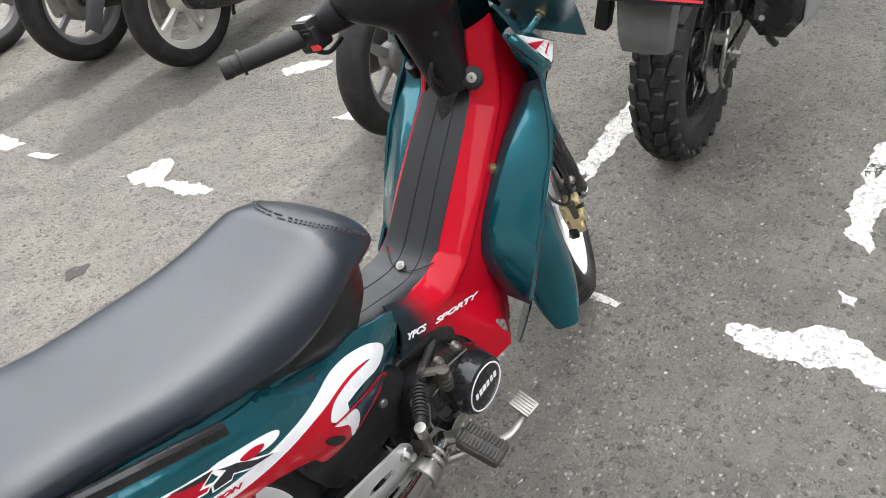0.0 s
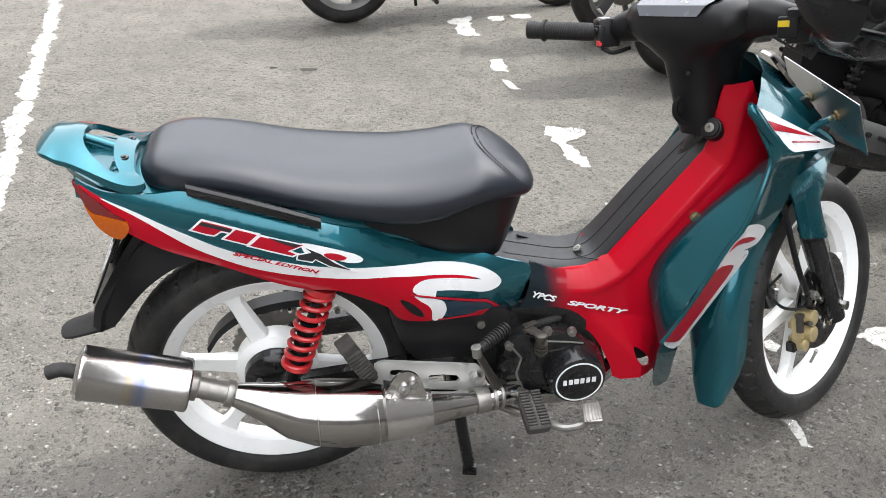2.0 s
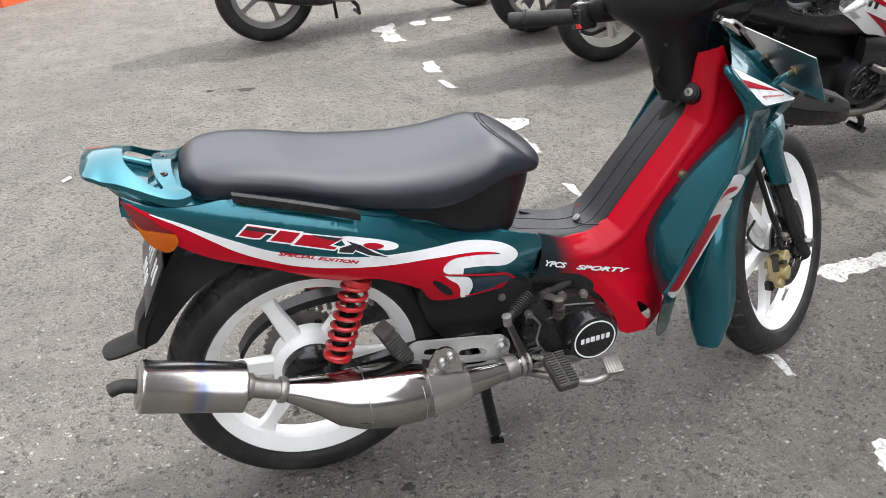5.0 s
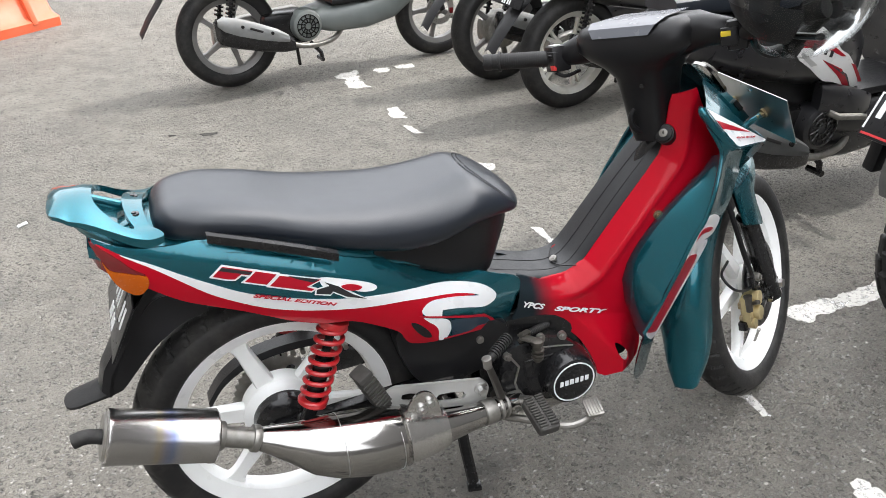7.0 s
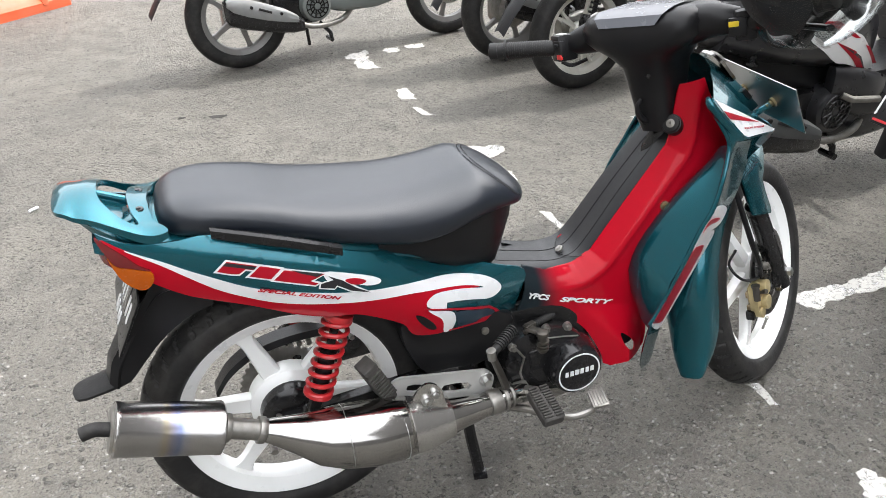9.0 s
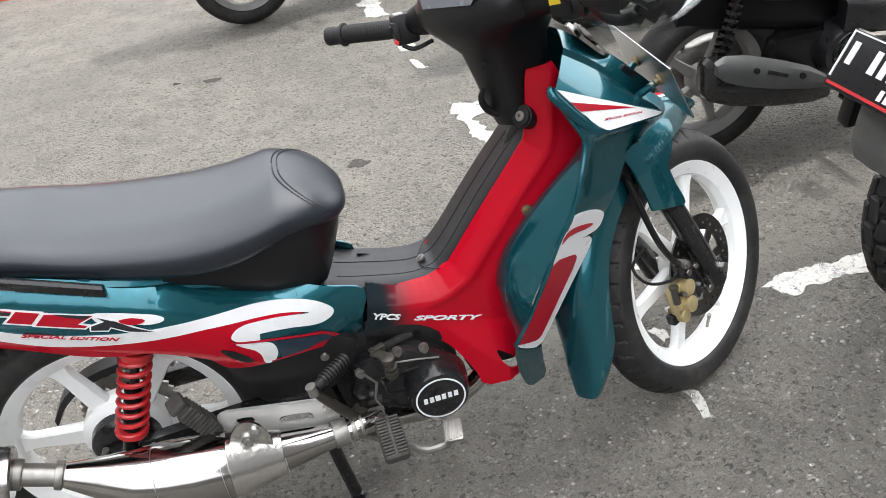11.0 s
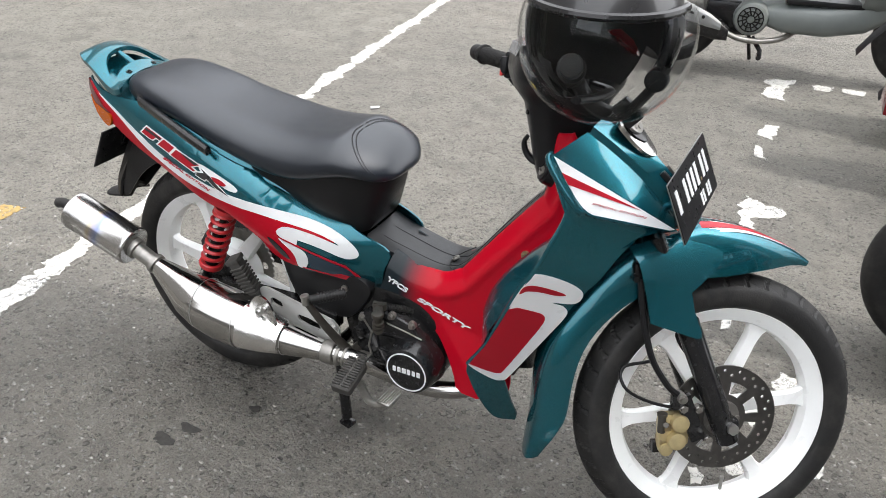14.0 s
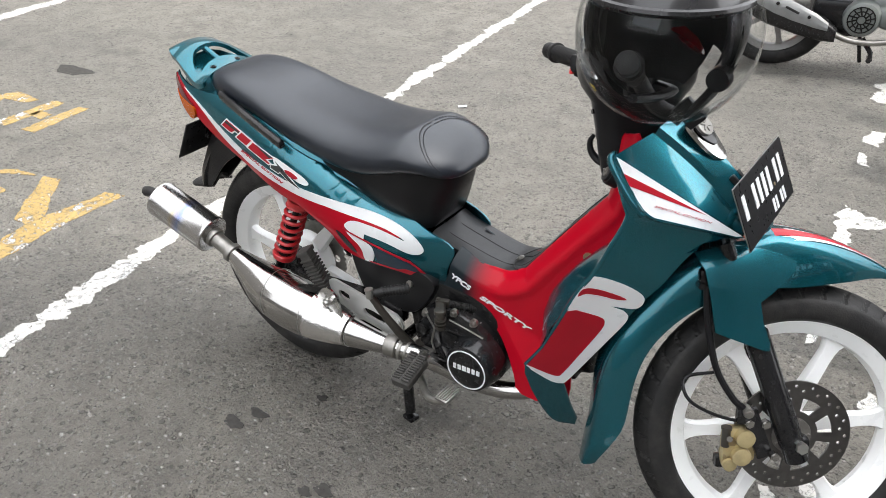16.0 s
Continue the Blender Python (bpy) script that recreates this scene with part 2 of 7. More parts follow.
THREAD = material("black seam thread", (0.03, 0.03, 0.032), 0.7)
RUBBER = material("worn black rubber", (0.014, 0.0137, 0.0137), 0.58, 0, 0.2, 40, spec=0.32, bump=0.3, bump_scale=300, dirt=0.35, dirt_colour=(0.08, 0.075, 0.068))
FOOTRUBBER = material("grey worn foot rubber", (0.045, 0.043, 0.040), 0.6, 0, 0.2, 60, spec=0.35, dirt=0.4, dirt_colour=(0.12, 0.11, 0.10))
WHEELWHITE = material("white wheel enamel", (0.86, 0.87, 0.86), 0.3, 0, 0.03, 14, coat=0.4, dirt=0.1, dirt_colour=(0.45, 0.43, 0.4))
CHROME = material("polished chrome", (0.43, 0.42, 0.405), 0.13, 1.0, 0.06, 25, rough_vary=0.05)
SADDLE = material("bright hammered steel", (0.66, 0.65, 0.63), 0.20, 1.0, 0.06, 60, bump=0.25, bump_scale=120, rough_vary=0.1)
STEEL = material("brushed alloy", (0.55, 0.55, 0.54), 0.3, 1.0, 0.1, 40, dirt=0.25, dirt_colour=(0.2, 0.18, 0.16))
SILVER = material("silver painted bracket", (0.52, 0.52, 0.505), 0.35, 0.5, 0.06, 20, dirt=0.3, dirt_colour=(0.3, 0.28, 0.25))
DULLSTEEL = material("dull worn steel", (0.30, 0.29, 0.27), 0.45, 0.9, 0.2, 60, dirt=0.4, dirt_colour=(0.1, 0.085, 0.07))
BLACKMETAL = material("black enamelled metal", (0.011, 0.011, 0.012), 0.25, 0.1, 0.15, 40, dirt=0.12, coat=0.3, spec=0.3, dirt_colour=(0.08, 0.07, 0.06))
ENGINEDARK = material("dark oily casting", (0.008, 0.008, 0.0085), 0.24, 0.1, 0.2, 60, bump=0.08, bump_scale=250, dirt=0.15, dirt_colour=(0.05, 0.047, 0.043), spec=0.4)
SPRINGRED = material("red spring enamel", (0.40, 0.010, 0.014), 0.35, 0, 0.08, 40, coat=0.4)
GOLD = material("gold anodised caliper", (0.50, 0.41, 0.22), 0.42, 0.55, 0.12, 60, dirt=0.3, dirt_colour=(0.15, 0.12, 0.08))
DARKSTEEL = material("brown worn steel", (0.085, 0.078, 0.068), 0.42, 0.7, 0.2, 60, dirt=0.4, dirt_colour=(0.06, 0.05, 0.04))
DISCSTEEL = material("dark brake disc steel", (0.17, 0.165, 0.16), 0.32, 1.0, 0.15, 60, dirt=0.3, dirt_colour=(0.05, 0.045, 0.04))
BRASS = material("worn brass plating", (0.34, 0.27, 0.16), 0.4, 0.8, 0.15, 80, dirt=0.3)
AMBER = material("amber lens", (0.44, 0.088, 0.003), 0.25, 0, 0.1, 120, coat=0.2, spec=0.25)
REDLENS = material("red lens", (0.13, 0.004, 0.006), 0.15, 0, 0.1, 120, coat=0.8)
REDBUTTON = material("red switch plastic", (0.6, 0.03, 0.03), 0.4)
YELLOWBUTTON = material("yellow switch plastic", (0.75, 0.55, 0.02), 0.4)
ALU = material("bare plate aluminium", (0.46, 0.47, 0.47), 0.3, 1.0, 0.12, 15, rough_vary=0.08)
PLATEBLACK = material("black plate enamel", (0.010, 0.010, 0.011), 0.3, 0, 0.1, 30, spec=0.22)
METER = material("smoked meter glass", (0.12, 0.125, 0.14), 0.25, 0, 0.05, 20, spec=0.35)
GREYBODY = material("faded grey green scooter panel", (0.13, 0.145, 0.14), 0.45, 0, 0.12, 12, dirt=0.3, dirt_colour=(0.2, 0.19, 0.17))
SHIELDGREY = material("dusty silencer shield", (0.20, 0.205, 0.205), 0.5, 0.2, 0.15, 25, dirt=0.4, dirt_colour=(0.28, 0.26, 0.23))
ALLOYGREY = material("grey wheel enamel", (0.20, 0.195, 0.19), 0.4, 0.3, 0.1, 25, dirt=0.4, dirt_colour=(0.16, 0.14, 0.12))
ALLOYPALE = material("pale alloy wheel", (0.58, 0.57, 0.52), 0.35, 0.3, 0.08, 25, dirt=0.35, dirt_colour=(0.3, 0.27, 0.22))
BODYWHITE = material("white scooter panel", (0.76, 0.76, 0.75), 0.3, 0, 0.03, 12, coat=0.6)
BODYBLACK = material("black scooter panel", (0.014, 0.014, 0.016), 0.3, 0, 0.1, 15, coat=0.5, dirt=0.15, dirt_colour=(0.1, 0.09, 0.08))
ORANGE = material("orange barrier plastic", (0.62, 0.10, 0.035), 0.5, 0, 0.08, 8, dirt=0.3, dirt_colour=(0.3, 0.16, 0.1))
LINER = material("dark helmet foam", (0.02, 0.02, 0.022), 0.85, 0, 0.2, 60, bump=0.3, bump_scale=300)
CONCRETE = material("plain block render", (0.17, 0.165, 0.16), 0.9, 0, 0.1, 2)


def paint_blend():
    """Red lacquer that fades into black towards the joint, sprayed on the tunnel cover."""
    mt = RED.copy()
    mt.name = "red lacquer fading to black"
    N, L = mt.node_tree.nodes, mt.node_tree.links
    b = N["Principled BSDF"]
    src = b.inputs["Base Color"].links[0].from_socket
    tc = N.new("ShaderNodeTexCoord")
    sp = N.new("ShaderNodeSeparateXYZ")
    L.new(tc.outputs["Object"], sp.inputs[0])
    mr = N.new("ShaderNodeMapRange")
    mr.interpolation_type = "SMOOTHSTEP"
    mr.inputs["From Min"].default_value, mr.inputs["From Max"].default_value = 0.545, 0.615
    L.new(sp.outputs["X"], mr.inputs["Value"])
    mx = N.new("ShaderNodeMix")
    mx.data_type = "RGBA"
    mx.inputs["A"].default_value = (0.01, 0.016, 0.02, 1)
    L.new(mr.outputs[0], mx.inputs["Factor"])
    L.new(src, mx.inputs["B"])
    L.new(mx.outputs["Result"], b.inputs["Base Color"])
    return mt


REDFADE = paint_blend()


def heat_steel():
    """Polished stainless with the straw and blue band that heat leaves."""
    mt = CHROME.copy()
    mt.name = "polished stainless with heat tint"
    N, L = mt.node_tree.nodes, mt.node_tree.links
    b = N["Principled BSDF"]
    tc = N.new("ShaderNodeTexCoord")
    sp = N.new("ShaderNodeSeparateXYZ")
    L.new(tc.outputs["Object"], sp.inputs[0])
    ns = N.new("ShaderNodeTexNoise")
    ns.inputs["Scale"].default_value = 14
    L.new(tc.outputs["Object"], ns.inputs["Vector"])
    ad = N.new("ShaderNodeMath")
    ad.operation = "MULTIPLY_ADD"
    ad.inputs[1].default_value = 0.02
    L.new(ns.outputs["Fac"], ad.inputs[0])
    L.new(sp.outputs["Y"], ad.inputs[2])
    mr = N.new("ShaderNodeMapRange")
    mr.inputs["From Min"].default_value, mr.inputs["From Max"].default_value = -0.085, 0.105
    L.new(ad.outputs[0], mr.inputs["Value"])
    cr = N.new("ShaderNodeValToRGB")
    e = cr.color_ramp.elements
    steel = (0.47, 0.46, 0.45, 1)
    e[0].position, e[0].color = 0.40, steel
    e[1].position, e[1].color = 0.66, steel
    for p, c in ((0.45, (0.47, 0.42, 0.32, 1)), (0.50, (0.33, 0.32, 0.40, 1)), (0.55, (0.25, 0.29, 0.45, 1)), (0.60, (0.42, 0.43, 0.47, 1))):
        k = e.new(p)
        k.color = c
    L.new(mr.outputs[0], cr.inputs[0])
    L.new(cr.outputs[0], b.inputs["Base Color"])
    for k in list(b.inputs["Roughness"].links):
        L.remove(k)
    b.inputs["Roughness"].default_value = 0.24
    return mt


HEATSTEEL = heat_steel()


def tyre_material(name, grooves=42, slant=60.0):
    """Rubber with slanted tread grooves cut round the crown; the tyre turns about its own y axis."""
    mt = RUBBER.copy()
    mt.name = name
    N, L = mt.node_tree.nodes, mt.node_tree.links
    b = N["Principled BSDF"]
    tc = N.new("ShaderNodeTexCoord")
    sp = N.new("ShaderNodeSeparateXYZ")
    L.new(tc.outputs["Object"], sp.inputs[0])

    def op(kind, a, c=None):
        m = N.new("ShaderNodeMath")
        m.operation = kind
        for s, v in ((m.inputs[0], a), (m.inputs[1], c)):
            if v is None:
                continue
            if isinstance(v, (int, float)):
                s.default_value = v
            else:
                L.new(v, s)
        return m.outputs[0]

    ang = op("ARCTAN2", sp.outputs["Z"], sp.outputs["X"])
    ay = op("ABSOLUTE", sp.outputs["Y"])
    ph = op("ADD", op("MULTIPLY", ang, grooves / (2 * math.pi)), op("MULTIPLY", ay, slant))
    saw = op("FRACT", ph)
    groove = op("LESS_THAN", saw, 0.16)
    lim = op("MULTIPLY", op("GREATER_THAN", ay, 0.006), op("LESS_THAN", ay, 0.036))
    rad = op("SQRT", op("ADD", op("MULTIPLY", sp.outputs["X"], sp.outputs["X"]), op("MULTIPLY", sp.outputs["Z"], sp.outputs["Z"])))
    g = op("MULTIPLY", op("MULTIPLY", groove, lim), op("GREATER_THAN", rad, 0.20))
    bp = N.new("ShaderNodeBump")
    bp.invert = True
    bp.inputs["Strength"].default_value, bp.inputs["Distance"].default_value = 1.0, 0.004
    L.new(g, bp.inputs["Height"])
    old = b.inputs["Normal"].links[0].from_socket
    L.new(old, bp.inputs["Normal"])
    L.new(bp.outputs[0], b.inputs["Normal"])
    return mt


TYRE = tyre_material("road tyre rubber")
TYRE2 = tyre_material("scooter tyre rubber", 36, 45.0)


def asphalt():
    """Worn parking asphalt: stones in a pale dusty binder, darker tracks and stains."""
    mt = bpy.data.materials.new("worn asphalt")
    mt.use_nodes = True
    N, L = mt.node_tree.nodes, mt.node_tree.links
    b = N["Principled BSDF"]
    tc = N.new("ShaderNodeTexCoord")

    def noise_at(scale, detail=5, rough=0.6):
        t = N.new("ShaderNodeTexNoise")
        t.inputs["Scale"].default_value, t.inputs["Detail"].default_value, t.inputs["Roughness"].default_value = scale, detail, rough
        L.new(tc.outputs["Object"], t.inputs["Vector"])
        return t.outputs["Fac"]

    def span(v, a, c, lo=0.0, hi=1.0):
        m = N.new("ShaderNodeMapRange")
        m.inputs["From Min"].default_value, m.inputs["From Max"].default_value = a, c
        m.inputs["To Min"].default_value, m.inputs["To Max"].default_value = lo, hi
        L.new(v, m.inputs["Value"])
        return m.outputs[0]

    def mix(fac, a, c):
        m = N.new("ShaderNodeMix")
        m.data_type = "RGBA"
        for s, v in ((m.inputs["Factor"], fac), (m.inputs["A"], a), (m.inputs["B"], c)):
            if isinstance(v, tuple):
                s.default_value = (*v, 1)
            elif isinstance(v, float):
                s.default_value = v
            else:
                L.new(v, s)
        return m.outputs["Result"]

    def cells(scale, lo, hi):
        v = N.new("ShaderNodeTexVoronoi")
        v.inputs["Scale"].default_value = scale
        L.new(warp, v.inputs["Vector"])
        p = N.new("ShaderNodeSeparateColor")
        L.new(v.outputs["Color"], p.inputs[0])
        return span(v.outputs["Distance"], lo, hi, 1.0, 0.0), p.outputs[0], p.outputs[1]

    def times(a, c):
        m = N.new("ShaderNodeMath")
        m.operation = "MULTIPLY"
        L.new(a, m.inputs[0])
        L.new(c, m.inputs[1])
        return m.outputs[0]

    # cells bent a little, so that the stones are not all round
    wn = N.new("ShaderNodeTexNoise")
    wn.inputs["Scale"].default_value = 60
    L.new(tc.outputs["Object"], wn.inputs["Vector"])
    wv = N.new("ShaderNodeVectorMath")
    wv.operation = "MULTIPLY_ADD"
    wv.inputs[1].default_value = (0.012, 0.012, 0.012)
    L.new(wn.outputs["Color"], wv.inputs[0])
    L.new(tc.outputs["Object"], wv.inputs[2])
    warp = wv.outputs[0]
    base = mix(span(noise_at(0.8, 6), 0.38, 0.64), (0.238, 0.226, 0.202), (0.318, 0.299, 0.262))
    base = mix(span(noise_at(2.6, 6, 0.65), 0.50, 0.66, 0, 0.55), base, (0.355, 0.330, 0.285))
    base = mix(span(noise_at(7, 8, 0.75), 0.44, 0.64, 0, 0.75), base, (0.185, 0.177, 0.160))
    # fine grit, dark and pale
    base = mix(span(noise_at(240, 4, 0.8), 0.52, 0.60, 0, 0.60), base, (0.125, 0.119, 0.108))
    base = mix(span(noise_at(330, 4, 0.8), 0.56, 0.64, 0, 0.60), base, (0.39, 0.372, 0.335))
    s1, r1, g1 = cells(150, 0.30, 0.42)
    base = mix(times(s1, span(g1, 0.50, 0.56, 0, 0.8)), base, mix(span(r1, 0.1, 0.9), (0.125, 0.119, 0.11), (0.345, 0.33, 0.298)))
    # larger stones set in the binder, broken shade at each rim put into the colour
    s2, r2, g2 = cells(58, 0.30, 0.40)
    stone = times(s2, span(g2, 0.58, 0.62, 0, 1))
    halo, r3, g3 = cells(58, 0.44, 0.56)
    rim_shade = times(times(halo, span(g3, 0.58, 0.62, 0, 1)), span(noise_at(40, 4, 0.7), 0.46, 0.58, 0, 0.9))
    base = mix(rim_shade, base, (0.085, 0.081, 0.074))
    col = mix(times(stone, span(g2, 0.58, 1.0, 0.55, 0.9)), base, mix(span(r2, 0.1, 0.95), (0.17, 0.163, 0.15), (0.335, 0.320, 0.290)))
    # drawn-out pits with their shade put into the colour, pale flecks and broad dark tracks
    pit_shade = times(span(noise_at(62, 5, 0.72), 0.575, 0.625, 0, 0.85), span(noise_at(4.5, 3, 0.6), 0.40, 0.60, 0.25, 1.0))
    col = mix(pit_shade, col, (0.066, 0.063, 0.058))
    specks = span(noise_at(120, 3, 0.8), 0.67, 0.71, 0, 0.7)
    col = mix(specks, col, (0.44, 0.425, 0.39))
    dark = span(noise_at(3.2, 5, 0.6), 0.58, 0.72, 0, 0.5)
    col = mix(dark, col, (0.12, 0.115, 0.106))
    L.new(col, b.inputs["Base Color"])
    b.inputs["Roughness"].default_value = 0.85
    b.inputs["Specular IOR Level"].default_value = 0.35
    # relief: chips standing proud, broken by small pits
    chips = N.new("ShaderNodeTexVoronoi")
    chips.feature = "SMOOTH_F1"
    chips.inputs["Scale"].default_value, chips.inputs["Smoothness"].default_value = 95, 0.2
    L.new(warp, chips.inputs["Vector"])

    def add(v, w, k):
        m = N.new("ShaderNodeMath")
        m.operation = "MULTIPLY_ADD"
        m.inputs[1].default_value = k
        L.new(v, m.inputs[0])
        L.new(w, m.inputs[2])
        return m.outputs[0]

    worn = times(span(noise_at(5, 5, 0.7), 0.36, 0.62, 0.1, 1.0), span(chips.outputs["Distance"], 0.0, 1.0, 1.0, 0.0))
    h = add(worn, noise_at(70, 8, 0.8), 0.7)
    h = add(stone, h, 0.8)
    h = add(noise_at(220, 3, 0.7), h, 0.35)
    bp = N.new("ShaderNodeBump")
    bp.inputs["Strength"].default_value, bp.inputs["Distance"].default_value = 1.0, 0.030
    L.new(h, bp.inputs["Height"])
    L.new(bp.outputs[0], b.inputs["Normal"])
    return mt


def road_paint(name, colour, wear=0.42):
    """Old road paint, scuffed and worn through to the asphalt under it."""
    mt = bpy.data.materials.new(name)
    mt.use_nodes = True
    N, L = mt.node_tree.nodes, mt.node_tree.links
    b = N["Principled BSDF"]
    tc = N.new("ShaderNodeTexCoord")

    def field(scale, detail, rough, lo, hi):
        t = N.new("ShaderNodeTexNoise")
        t.inputs["Scale"].default_value, t.inputs["Detail"].default_value, t.inputs["Roughness"].default_value = scale, detail, rough
        L.new(tc.outputs["Object"], t.inputs["Vector"])
        m = N.new("ShaderNodeMapRange")
        m.inputs["From Min"].default_value, m.inputs["From Max"].default_value = lo, hi
        L.new(t.outputs["Fac"], m.inputs["Value"])
        return m.outputs[0], t.outputs["Fac"]

    small, grain = field(55, 9, 0.78, wear - 0.07, wear + 0.0)
    large, _a = field(11, 6, 0.7, wear - 0.09, wear - 0.04)
    grime, _b = field(8, 8, 0.7, 0.40, 0.66)
    keep = N.new("ShaderNodeMath")
    keep.operation = "MULTIPLY"
    L.new(small, keep.inputs[0])
    L.new(large, keep.inputs[1])
    x = N.new("ShaderNodeMix")
    x.data_type = "RGBA"
    x.inputs["A"].default_value, x.inputs["B"].default_value = (*[c * 0.80 for c in colour], 1), (*colour, 1)
    L.new(grime, x.inputs["Factor"])
    L.new(x.outputs["Result"], b.inputs["Base Color"])
    b.inputs["Roughness"].default_value = 0.8
    bp = N.new("ShaderNodeBump")
    bp.inputs["Strength"].default_value, bp.inputs["Distance"].default_value = 0.5, 0.003
    L.new(grain, bp.inputs["Height"])
    L.new(bp.outputs[0], b.inputs["Normal"])
    tr, mx = N.new("ShaderNodeBsdfTransparent"), N.new("ShaderNodeMixShader")
    L.new(keep.outputs[0], mx.inputs[0])
    L.new(tr.outputs[0], mx.inputs[1])
    L.new(b.outputs[0], mx.inputs[2])
    L.new(mx.outputs[0], N["Material Output"].inputs["Surface"])
    return mt


ASPHALT = asphalt()


def grit():
    mt = bpy.data.materials.new("loose grit")
    mt.use_nodes = True
    N, L = mt.node_tree.nodes, mt.node_tree.links
    g = N.new("ShaderNodeNewGeometry")
    cr = N.new("ShaderNodeValToRGB")
    e = cr.color_ramp.elements
    e[0].color, e[1].color = (0.11, 0.105, 0.098, 1), (0.34, 0.326, 0.297, 1)
    for p, v in ((0.45, 0.18), (0.93, 0.24)):
        k = e.new(p)
        k.color = (v, v * 0.955, v * 0.88, 1)
    L.new(g.outputs["Random Per Island"], cr.inputs[0])
    L.new(cr.outputs[0], N["Principled BSDF"].inputs["Base Color"])
    N["Principled BSDF"].inputs["Roughness"].default_value = 0.85
    return mt


GRIT = grit()
LINEWHITE = road_paint("worn white road paint", (0.53, 0.52, 0.485), 0.475)
LINEYELLOW = road_paint("worn yellow road paint", (0.34, 0.235, 0.085), 0.485)
STAIN = material("oily stain", (0.048, 0.046, 0.043), 0.85, 0, 0.3, 60, bump=0.6, bump_scale=150, spec=0.1)

# ---- the ground ----
bm = bmesh.new()
bmesh.ops.create_grid(bm, x_segments=8, y_segments=8, size=150)
ground = shape("ground", bm, ASPHALT)
tagged(ground, "worn grey asphalt of a parking area, gritty and stained", "ground", kind="structure")


def patch(outline, z=0.004, rough_edge=0.012, seed=0, steps=5):
    """A ragged flat patch of old paint lying on the ground, its edge eaten away at two scales."""
    rnd = random.Random(seed)
    pts = []
    wide = min(max(p[a] for p in outline) - min(p[a] for p in outline) for a in (0, 1))
    rough_edge = min(rough_edge, wide * 0.11)
    k = len(outline)
    drift = 0.0
    for i in range(k):
        a, b = np.array(outline[i], float), np.array(outline[(i + 1) % k], float)
        n = max(2, int(np.linalg.norm(b - a) / 0.009)) if steps else 1
        n = min(n, 150)
        side = np.array((b[1] - a[1], a[0] - b[0])) / (np.linalg.norm(b - a) + 1e-9)
        for j in range(n):
            drift = 0.82 * drift + rnd.uniform(-1, 1) * rough_edge * 0.6
            end = min(1.0, 3.0 * min(j, n - j) / n + 0.15)
            q = a + (b - a) * j / n + side * (drift * end + rnd.uniform(-1, 1) * rough_edge * 0.25)
            pts.append((q[0], q[1]))
    bm = plate([pts], z)
    return bm


def ground_mark(name, outline, mt, label, category, group="", rough_edge=0.012, seed=0, z=0.002):
    ob = shape(name, patch(outline, z, rough_edge, seed), mt)
    return tagged(ob, label, category, group, "structure")

# ---- painted markings ----
def slanted(x0, slope, y0, y1, half, n=40):
    ys = np.linspace(y0, y1, n)
    return [(x0 + slope * y - half, y) for y in ys] + [(x0 + slope * y + half, y) for y in ys[::-1]]


